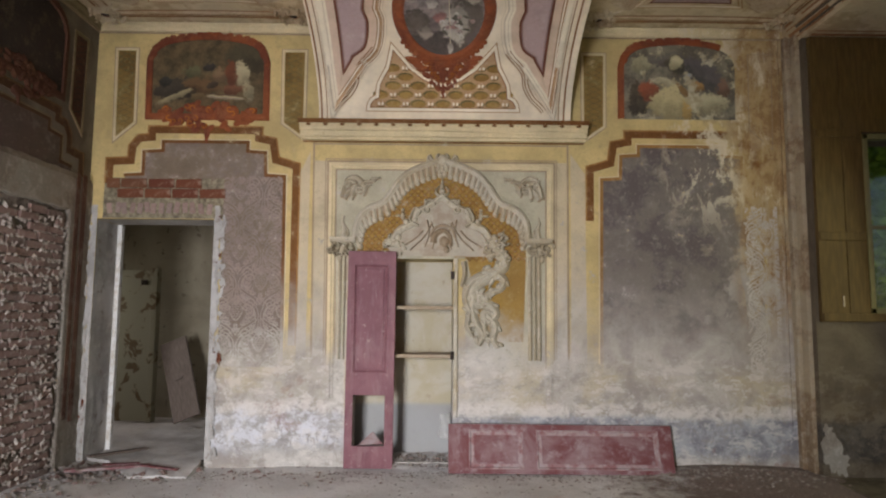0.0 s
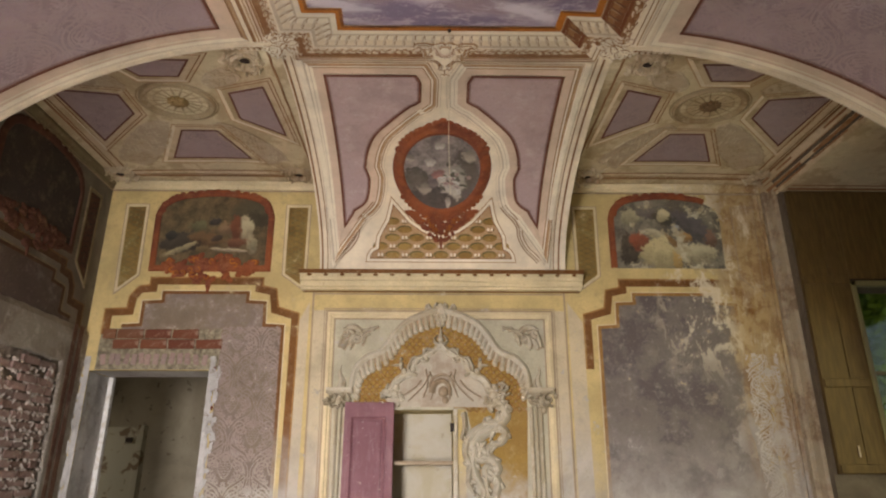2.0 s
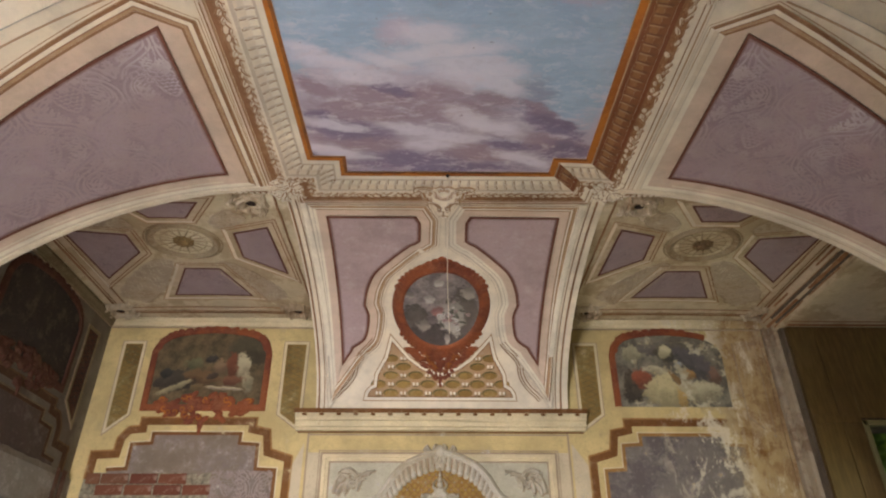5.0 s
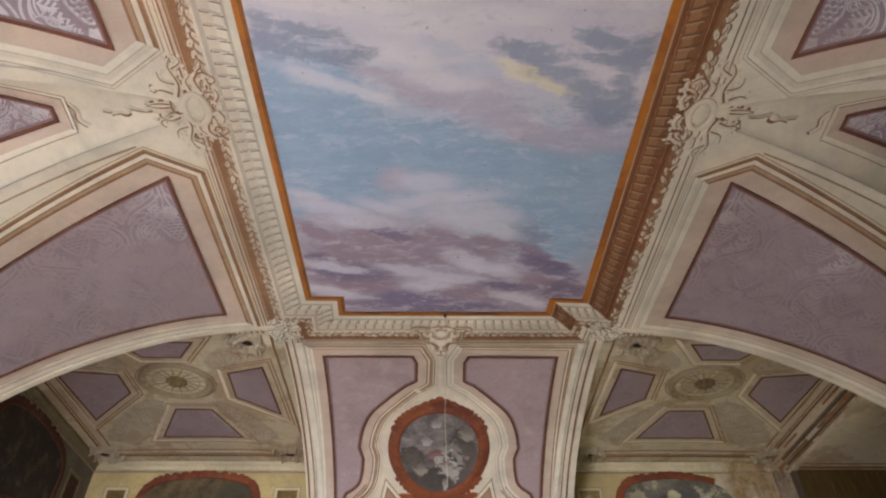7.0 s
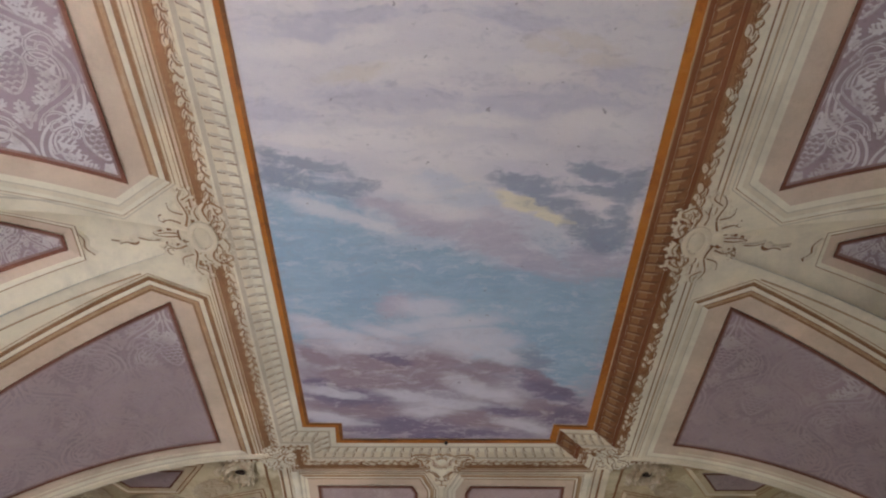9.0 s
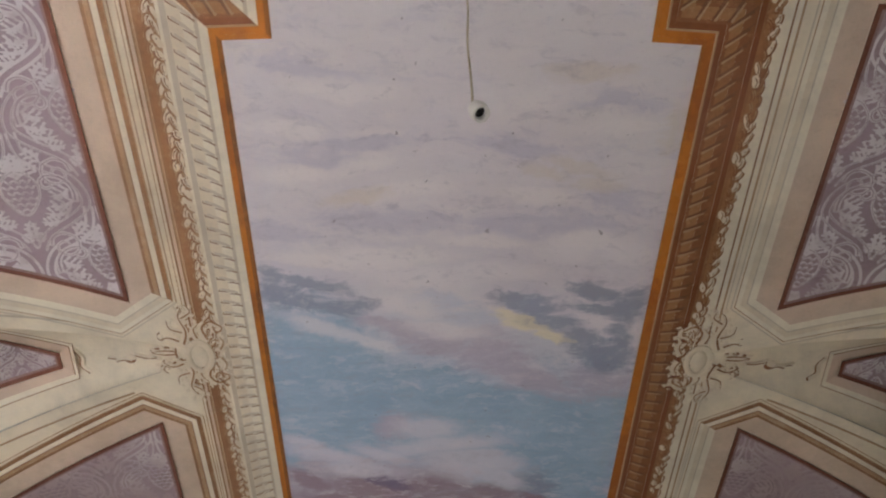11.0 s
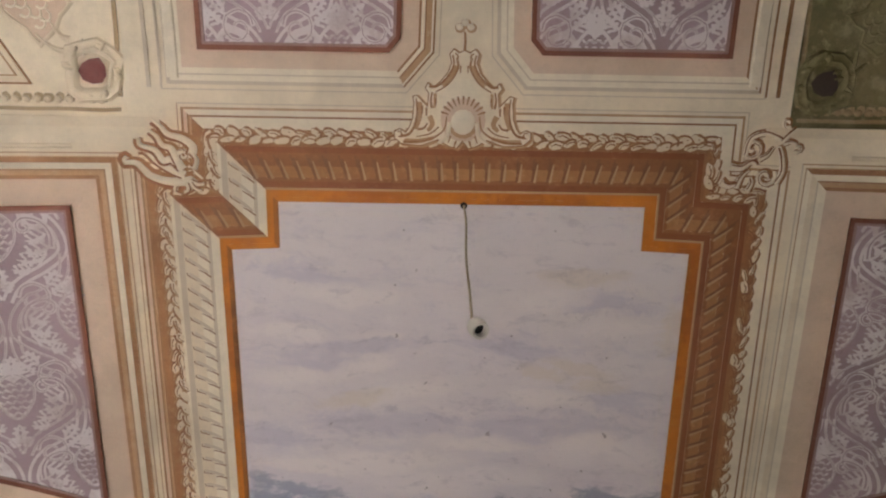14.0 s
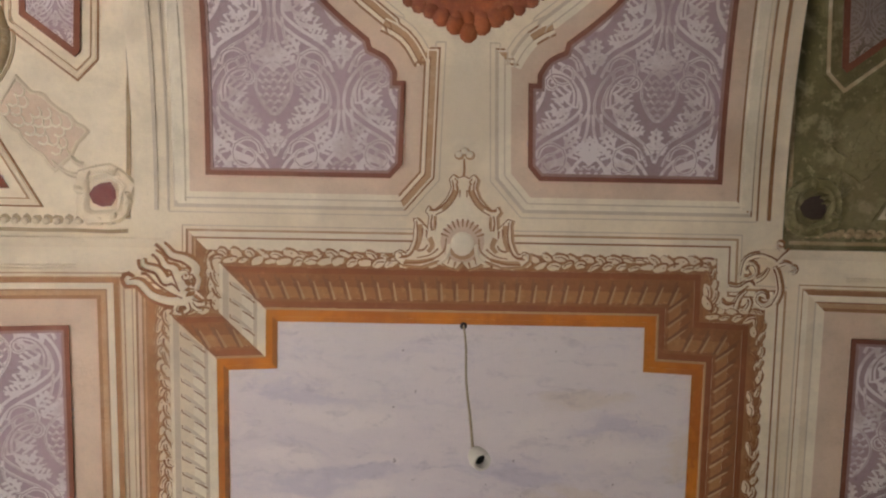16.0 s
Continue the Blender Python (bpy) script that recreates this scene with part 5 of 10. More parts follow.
WIDE_BANDS = [(-0.125, -0.140, 0.0068, "umber", "light"), (-0.140, -0.160, 0.0062, "tan", "light"), (-0.160, -0.166, 0.0074, "umber", "slotground"), (-0.166, -0.192, 0.0064, "light", "cream"), (-0.192, -0.214, 0.0070, "umber", "light"), (-0.214, -0.219, 0.0062, "tan", "tan"), (-0.230, -0.236, 0.0066, "tan", "slotground")]
LUNETTE_BANDS = [(-0.068, -0.075, 0.0066, "umber", "light"), (-0.075, -0.092, 0.0060, "light", "light"), (-0.092, -0.097, 0.0068, "umber", "tan")]
SLIM_BANDS = [(-0.085, -0.094, 0.0068, "umber", "light"), (-0.094, -0.108, 0.0062, "light", "light"), (-0.108, -0.114, 0.0070, "umber", "slotground"), (-0.114, -0.136, 0.0064, "tan", "light"), (-0.136, -0.143, 0.0070, "light", "slotground"), (-0.143, -0.151, 0.0062, "umber", "slotground"), (-0.168, -0.173, 0.0062, "slotground", "slotground")]


def panelled(poly, fmap, name, dam=0.40, origin=(0, 0), turn=0.0, flipv=1, plain=False, outer=True, step=0.10, clip=None, ground="mauve"):
    """A mauve field, its dark edge, and the painted mouldings round it. The outline runs anticlockwise."""
    poly = [Vector(p).to_2d() for p in poly]
    area = sum(a.x * b.y - b.x * a.y for a, b in zip(poly, poly[1:] + poly[:1]))
    if area < 0:
        poly = poly[::-1]
    ob = field(name, [poly], fmap, 0.004, M[ground], label="mauve distempered panel with a pale damask pattern" if ground == "mauve" else "faded pink distempered panel", step=step)
    if not plain:
        bm = bmesh.new()
        vein = bmesh.new()
        damask(bm, poly, fmap, dam, origin, 0.0065, flipv, turn, vein)
        pattern = part("damask_pattern", bm, M["damask"], ob)
        part("vein", vein, M["mauve"], pattern)
    lines("inner_edge", [poly], 0.003, 0.016, 0.0140, fmap, M["mauve_grey"], parent=ob, step=step)
    lines("dark_edge", [poly], -0.016, 0.004, 0.0160, fmap, M["brown"], parent=ob, step=step)
    if outer:
        rim = poly
        if clip:
            n = min(range(len(poly)), key=lambda i: (poly[i] - Vector(clip)).length)
            back, on = (poly[n - 1] - poly[n]).normalized(), (poly[(n + 1) % len(poly)] - poly[n]).normalized()
            rim = poly[:n] + [poly[n] + back * 0.085, poly[n] + on * 0.085] + poly[n + 1:]
        lines("pink_border", [poly], -0.072, -0.016, 0.005, fmap, M["pinkbeige"], parent=ob, step=step)
        lines("pink_border", [rim], -0.126, -0.070, 0.0054, fmap, M["pinkbeige"], parent=ob, step=step)
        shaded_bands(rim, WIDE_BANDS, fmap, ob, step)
    return ob


for s in (-1, 1):
    def fx(x):
        return x if s < 0 else 2 * 0.065 - x
    for k, poly in ((1, [(-1.50, 1.70), (-1.53, 0.45), (-3.12, 1.14), (-3.12, 1.70)]), (-1, [(-1.55, -0.37), (-1.58, -1.76), (-3.12, -1.76), (-3.12, -1.10)])):
        panelled([(fx(x), y) for x, y in poly], map_side, "side_panel", 0.545, (fx(-1.86), -0.66 if k < 0 else 0.76), 0.0, -1, clip=(fx(poly[1 if k > 0 else 0][0]), poly[1 if k > 0 else 0][1]))
    # the small field inside the side lunette
    tip = [(fx(-2.0), 0.08), (fx(-2.8), 0.34), (fx(-2.8), -0.25), (fx(-2.0), 0.01)]
    panelled(tip, map_lun, "lunette_panel", 0.3, (fx(-2.5), 0.0), 0.0, 1, outer=False, step=0.06)
    if s > 0:
        tip = tip[::-1]
    lines("pink_border", [tip], -0.068, -0.014, 0.005, map_lun, M["pinkbeige"], step=0.05)
    shaded_bands(tip, LUNETTE_BANDS, map_lun, ceiling, 0.06)
    # the curled bracket before the tip and the sprig in the lunette's point
    bm, low = bmesh.new(), bmesh.new()
    curl = curve_through([(fx(-1.905), -0.02), (fx(-1.875), 0.03), (fx(-1.88), 0.08), (fx(-1.835), 0.115)], 5)
    stroke(bm, curl, 0.011, 0.013, 0.010, map_lun, 0.002)
    stroke(low, [(x - 0.011, y + 0.002) for x, y in curl], 0.007, 0.010, 0.005, map_lun, 0.0, True)
    for pts, w in (([(-1.74, 0.02), (-1.68, 0.03), (-1.62, 0.02)], 0.008), ([(-1.70, 0.045), (-1.66, 0.035), (-1.62, 0.045)], 0.007), ([(-1.60, 0.0), (-1.54, 0.02), (-1.47, 0.02)], 0.010)):
        leaf = curve_through([(fx(x), y) for x, y in pts], 4)
        stroke(bm, leaf, w, 0.004, 0.010, map_lun, 0.003)
        stroke(low, [(x - 0.004, y + 0.008) for x, y in leaf], w, 0.004, 0.005, map_lun, 0.0, True)
    blob(bm, (fx(-1.62), 0.025), 0.028, 0.022, 0.014, map_lun, 0.0, 0.003, 9)
    patch(low, (fx(-1.62) - 0.008, 0.040), 0.030, 0.022, 0.0052, map_lun)
    sprig = smooth(part("lunette_bracket", bm, M["cream"], ceiling, "small curled stucco bracket and sprig"), 60)
    part("shade", low, M["bronze"], sprig)
    # a painted line along the lunette's groins, and mouldings along the great transverse arches
    for k in (-1, 1):
        bm = bmesh.new()
        edge = [(fx(x), YC + k * (groin(x) + 0.075)) for x in span(-1.62, -3.3, 14)]
        line(bm, edge, -0.005, 0.005, 0.0045, map_side)
        part("groin_line", bm, M["slotground" if k < 0 else "tan"], ceiling)
    for y, w in ((YN, 1), (YS, -1)):
        bm = bmesh.new()
        edge = [(fx(x), y - w * 0.02) for x in span(-1.18, -3.33, 24)]
        sweep(bm, edge, [(-0.02, 0.0), (-0.02, 0.014), (0.02, 0.014), (0.02, 0.0)], map_side)
        sweep(bm, [(a, b - w * 0.10) for a, b in edge[4:]], [(-0.01, 0.0), (-0.005, 0.008), (0.005, 0.008), (0.01, 0.0)], map_side)
        part("arch_moulding", bm, M["cream"], ceiling)


# ---------- ceiling: the two end fields ----------
def end_field(fmap, deg, sx, cx, shift, north):
    def q(x, th):
        return (cx + sx * (x - 0.03), deg(max(0.0, th + shift)))

    late = 0.0 if north else 2.4
    shape = [q(-0.86, 8.7), q(-0.19, 8.6), q(-0.16, 10.5), q(-0.165, 16.5), q(-0.20, 17.4)]
    shape += [tuple(p) for p in curve_through([q(-0.24, 18.0 + late * 0.3), q(-0.32, 20.3 + late * 0.8), q(-0.41, 23.1 + late), q(-0.55, 28.0 + late), q(-0.63, 34.0), q(-0.665, 40.0)], 4)]
    shape += [q(-0.645, 42.5)] + [tuple(p) for p in curve_through([q(-0.635, 44), q(-0.65, 49.0), q(-0.69, 54.0), q(-0.80, 57.5)], 4)]
    shape += [q(-0.815, 59.0), q(-0.89, 64.0)]
    if not north:
        tail = shape[-9:]
        shape = [(-0.99, deg(7.4)), (-0.25, deg(7.4)), (-0.21, deg(8.6)), (-0.20, deg(17.0)), (-0.235, deg(17.0))]
        shape += [tuple(p) for p in curve_through([(-0.235, deg(18.3)), (-0.27, deg(19.7)), (-0.335, deg(20.6))], 4)] + [(-0.345, deg(21.6))]
        shape += [tuple(p) for p in curve_through([(-0.42, deg(23.2)), (-0.52, deg(25.7)), (-0.63, deg(29.5)), (-0.70, deg(34.0)), (-0.735, deg(40.0))], 4)] + tail
    for mirror in (False, True):
        poly = [(2 * cx - x, y) if mirror else (x, y) for x, y in shape]
        side = 1 if mirror else -1
        ob = panelled(poly, fmap, "end_panel", 0.49 if north else 0.545, (cx + side * (0.70 if north else 0.785), deg(8.7) + 0.06 if north else 0.345), 0.0, 1, outer=False, step=0.08, plain=north, ground="faded_mauve" if north else "mauve")
        p2 = [Vector(p) for p in poly]
        if sum(a.x * b.y - b.x * a.y for a, b in zip(p2, p2[1:] + p2[:1])) < 0:
            p2 = p2[::-1]
        lines("pink_border", [p2], -0.086, -0.016, 0.005, fmap, M["pinkbeige"], parent=ob)
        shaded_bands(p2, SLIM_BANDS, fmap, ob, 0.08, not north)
        # the tall curling border that runs on from the panel's foot
        side = 1 if mirror else -1
        tail = curve_through([(cx + side * sx * abs(x), deg(th + shift)) for x, th in ((0.60, 55.0), (0.66, 58.0), (0.73, 61.2), (0.78, 65.0), (0.80, 70.0), (0.86, 75.0), (0.94, 79.0), (0.98, 81.5))], 5)
        bm = bmesh.new()
        for o in (0.0, 0.028, 0.05):
            line(bm, tail, o - 0.005, o + 0.005, 0.007, fmap)
        part("curled_border", bm, M["umber"], ob)
    # straight borders beside the field's edges
    for side in (-1, 1):
        bm = bmesh.new()
        xe = cx + side * (1.16 if north else 1.28)
        line(bm, [(xe, 0.12), (xe - side * 0.01, deg(88))], -0.008, 0.008, 0.008, fmap)
        line(bm, [(xe - side * 0.05, 0.12), (xe - side * 0.06, deg(88))], -0.004, 0.004, 0.008, fmap)
        part("edge_line", bm, M["umber" if north or side > 0 else "slotground"], ceiling)
        bm = bmesh.new()
        sweep(bm, [(xe - side * 0.10, 0.16), (xe - side * 0.11, deg(86))], [(-0.03, 0), (-0.02, 0.012), (0.02, 0.012), (0.03, 0)], fmap)
        part("edge_moulding", bm, M["light"], ceiling)

    # gilded net under the medallion
    edge = [(0.69, 81.0), (0.685, 79.5), (0.66, 77.5), (0.605, 76.0), (0.60, 73.5), (0.59, 70.0), (0.545, 66.0), (0.50, 62.5), (0.475, 58.5), (0.455, 55.0), (0.41, 57.5), (0.31, 63.0), (0.18, 67.5)]
    net = [q(0.03 - x, th) for x, th in edge] + [q(0.03, 71)] + [q(0.03 + x, th) for x, th in edge[::-1]]
    ob = field("net_panel", [net], fmap, 0.004, M["tan"], label="cream net pattern with ochre medallions", step=0.08)
    lines("pale_line", [net], -0.030, -0.004, 0.012, fmap, M["light"], parent=ob)
    lines("dark_line", [net], -0.040, -0.030, 0.010, fmap, M["tan"], parent=ob)
    lines("dark_line", [net], -0.006, 0.006, 0.0105, fmap, M["umber"], parent=ob)
    gold, dark, bead = bmesh.new(), bmesh.new(), bmesh.new()
    row, y = 0, deg(79.0 + shift)
    while y > deg(54 + shift):
        for i in range(-4, 5):
            x = cx + sx * (i + (0.5 if row % 2 else 0)) * 0.236
            if inside((x, y), net):
                patch(gold, (x, y), 0.076 * sx, 0.042, 0.0062, fmap, n=12)
                patch(dark, (x - 0.003, y - 0.005), 0.070 * sx, 0.037, 0.0072, fmap, n=12)
                patch(gold, (x + 0.004, y + 0.004), 0.064 * sx, 0.031, 0.0084, fmap, n=12)
            x += 0.118 * sx
            if inside((x - 0.02, y), net) and inside((x + 0.02, y), net):
                for dx in (-0.017, 0.017):
                    blob(bead, (x + dx * sx, y), 0.012, 0.018, 0.006, fmap, 0, 0.005, 6)
                patch(dark, (x + 0.034 * sx, y + 0.006), 0.006, 0.020, 0.0068, fmap, n=6)
                patch(dark, (x, y + 0.026), 0.034, 0.006, 0.0068, fmap, n=6)
        y -= 0.0865
        row += 1
    part("medallion", gold, M["gold"], ob, "ochre medallions")
    part("medallion_rim", dark, M["netshade"], ob)
    part("bead", bead, M["light"], ob)

    # the oval flower piece in its russet frame
    c = (cx, deg(41 + shift))
    ry = (deg(56) - deg(26.4)) / 2
    rx = 0.355 * sx
    oval = [(c[0] + rx * math.cos(a), c[1] + ry * math.sin(a)) for a in span(0, 2 * math.pi, 40)[:-1]]
    ob = field("flower_painting", [oval], fmap, 0.010, M["flowers"] if north else M["dusk"], label="dark oval painting of white and pink flowers", step=0.10)
    bm = bmesh.new()
    sweep(bm, oval, [(0.012, 0.008), (0.008, 0.020), (-0.02, 0.028), (-0.045, 0.020), (-0.065, 0.014), (-0.085, 0.006), (-0.09, 0.0)], fmap, True, 0.06)
    rnd = random.Random(7)
    for i in range(60):
        a = 2 * math.pi * i / 60
        if abs(math.sin(a)) < 0.55:
            continue
        p = (c[0] + (rx + 0.075) * math.cos(a), c[1] + (ry + 0.075) * math.sin(a))
        blob(bm, p, 0.045, 0.026 + 0.012 * rnd.random(), 0.018, fmap, a + rnd.uniform(-0.5, 0.5))
    for i in range(5):
        blob(bm, (c[0] + (i - 2) * 0.055, c[1] - ry - 0.135 + 0.03 * abs(i - 2)), 0.04, 0.045, 0.02, fmap)
        for sgn in (-1, 1):
            blob(bm, (c[0] + sgn * (0.20 + 0.045 * i), c[1] - ry * 0.92 + 0.055 * i - 0.05), 0.045, 0.035, 0.02, fmap, 0.5 * i)
    n = 11
    for j in range(n):
        t = j / (n - 1)
        wid = 0.30 * (1 - t) ** 1.1 + 0.012
        y = c[1] + ry + 0.05 + t * (deg(70) - deg(56) + 0.02)
        for i in (-2, -1, 0, 1, 2):
            if wid > 0.05 or i == 0:
                blob(bm, (c[0] + i * wid * 0.45, y + 0.015 * rnd.uniform(-1, 1)), max(0.018, wid * 0.27), 0.034, 0.016, fmap, rnd.uniform(-0.6, 0.6))
    smooth(part("frame", bm, M["rust"], ob, "russet carved frame with leaf edge"), 60)
    bm = bmesh.new()
    for i in range(9):
        t = i / 8
        for sgn in (-1, 1):
            stroke(bm, spiral(c[0] + sgn * (0.13 - 0.09 * t) * (1 + 0.3 * (i % 2)), c[1] + ry + 0.08 + t * 0.16, 0.026, 0.8, rnd.uniform(0, 6), sgn, 7), 0.004, 0.003, 0.034, fmap, 0.0, True)
    part("gilding", bm, M["orange"], ob)
    tones = {"petal": bmesh.new(), "petal_pink": bmesh.new(), "leaf": bmesh.new()}
    for i in range(60):
        a, r = rnd.uniform(0, 2 * math.pi), abs(rnd.gauss(0, 0.34))
        x, y = 0.24 + 0.55 * r * math.cos(a), 0.22 + 0.7 * r * math.sin(a)
        if x * x + y * y > 0.75:
            continue
        kind = "petal" if i % 3 == 0 else ("leaf" if i % 3 == 1 or i % 9 == 2 else "petal_pink")
        p = (c[0] + rx * x, c[1] + ry * y)
        if kind == "leaf":
            patch(tones[kind], p, 0.035 * rnd.uniform(0.5, 1.2), 0.014, 0.0115, fmap, rnd.uniform(0, 3), 10, 0.3, i)
        else:
            rr = 0.017 * rnd.uniform(0.5, 1.25)
            for m in range(5):
                b = m * 1.257 + i
                patch(tones[kind], (p[0] + rr * 0.7 * math.cos(b), p[1] + rr * 0.7 * math.sin(b)), rr * 0.62, rr * 0.5, 0.0125 + 0.0004 * m, fmap, b, 8, 0.25, i + m)
            patch(tones["leaf"], p, rr * 0.3, rr * 0.3, 0.0155, fmap, 0, 7)
    part("white_petals", tones["petal"], M["petal"], ob)
    part("pink_petals", tones["petal_pink"], M["petal_pink"], ob)
    part("foliage", tones["leaf"], M["leafpaint"], ob)


M["netshade"] = paint_mat("olive_shadow_paint", (0.17, 0.125, 0.045), wear=0.6, stain=(0.30, 0.22, 0.09), dark=(0.10, 0.085, 0.03))
PIGMENTS = [(0.065, 0.052, 0.045), (0.10, 0.085, 0.065), (0.42, 0.38, 0.32), (0.30, 0.26, 0.21), (0.30, 0.13, 0.11), (0.18, 0.145, 0.13)]
BOUQUET = [(-0.02, 3.64, 0.32, 0.16, 0, 0), (-0.21, 3.43, 0.11, 0.14, 0, 1), (0.22, 3.40, 0.14, 0.30, 0, 1), (0.01, 3.07, 0.045, 0.055, 0, 2), (-0.07, 3.26, 0.055, 0.05, 0, 2), (-0.25, 3.23, 0.05, 0.04, 0.3, 3), (0.27, 3.19, 0.065, 0.075, 0, 3), (0.12, 3.41, 0.13, 0.15, 0.3, 2), (0.15, 3.53, 0.10, 0.115, 0, 2), (0.0, 3.40, 0.06, 0.065, 0, 4), (-0.13, 3.545, 0.07, 0.065, 0, 3), (0.09, 3.69, 0.03, 0.05, 0, 2), (-0.05, 3.50, 0.05, 0.06, 0, 5), (0.10, 3.46, 0.03, 0.035, 0, 4)]
M["flowers"] = fresco_mat("flower_piece", (0.20, 0.165, 0.15), [(x, y, a, b, t, PIGMENTS[n]) for x, y, a, b, t, n in BOUQUET], 0.0, 1)
M["dusk"] = paint_mat("dark_grey_oil_ground", (0.13, 0.115, 0.105), wear=0.6, stain=(0.27, 0.24, 0.23), dark=(0.05, 0.045, 0.04))
M["petal"] = paint_mat("white_petal_paint", (0.56, 0.52, 0.46), wear=0.3, stain=(0.40, 0.35, 0.30), dark=(0.30, 0.26, 0.24))
M["petal_pink"] = paint_mat("dull_pink_petal_paint", (0.33, 0.25, 0.23), wear=0.4, stain=(0.45, 0.40, 0.36), dark=(0.28, 0.10, 0.09))
M["leafpaint"] = paint_mat("dark_leaf_paint", (0.10, 0.095, 0.07), wear=0.3, stain=(0.2, 0.19, 0.14))
end_field(map_nsec, deg_n, 1.0, 0.03, 0.0, True)
end_field(map_ssec, deg_s, 1.13, 0.065, -0.8, False)

# ---------- ceiling: the four corner bays ----------
M["stone_brown"] = paint_mat("tan_stucco_rose", (0.36, 0.275, 0.165), wear=0.8, stain=(0.50, 0.42, 0.29), dark=(0.24, 0.16, 0.08))
M["rose_boss"] = paint_mat("dark_ochre_boss", (0.23, 0.145, 0.055), wear=0.8, stain=(0.33, 0.23, 0.10), dark=(0.12, 0.07, 0.03))
M["worn_stucco"] = paint_mat("worn_tan_stucco", (0.58, 0.48, 0.335), wear=1.0, stain=(0.36, 0.27, 0.165), dark=(0.30, 0.21, 0.12))
M["bay_peach"] = paint_mat("dull_peach_distemper", (0.63, 0.495, 0.335), wear=0.9, stain=(0.50, 0.39, 0.25), dark=(0.36, 0.27, 0.15))
# the south-east bay's mouldy paints, darkened further for its weak light
M["mouldy_shaded_stucco"] = paint_mat("mouldy_shaded_stucco", (0.21, 0.175, 0.085), wear=1.0, stain=(0.29, 0.24, 0.13), dark=(0.09, 0.08, 0.03))
M["mouldy_shaded_mauve"] = paint_mat("mouldy_shaded_mauve_distemper", (0.22, 0.16, 0.135), wear=1.0, stain=(0.16, 0.125, 0.08), dark=(0.10, 0.08, 0.045))
M["mouldy_shaded_damask"] = paint_mat("mouldy_shaded_damask_tint", (0.27, 0.215, 0.185), wear=1.0, stain=(0.18, 0.14, 0.10))
M["arabesque"] = paint_mat("dusty_pink_arabesque", (0.47, 0.37, 0.26), wear=1.0, stain=(0.42, 0.33, 0.23), dark=(0.42, 0.33, 0.22))


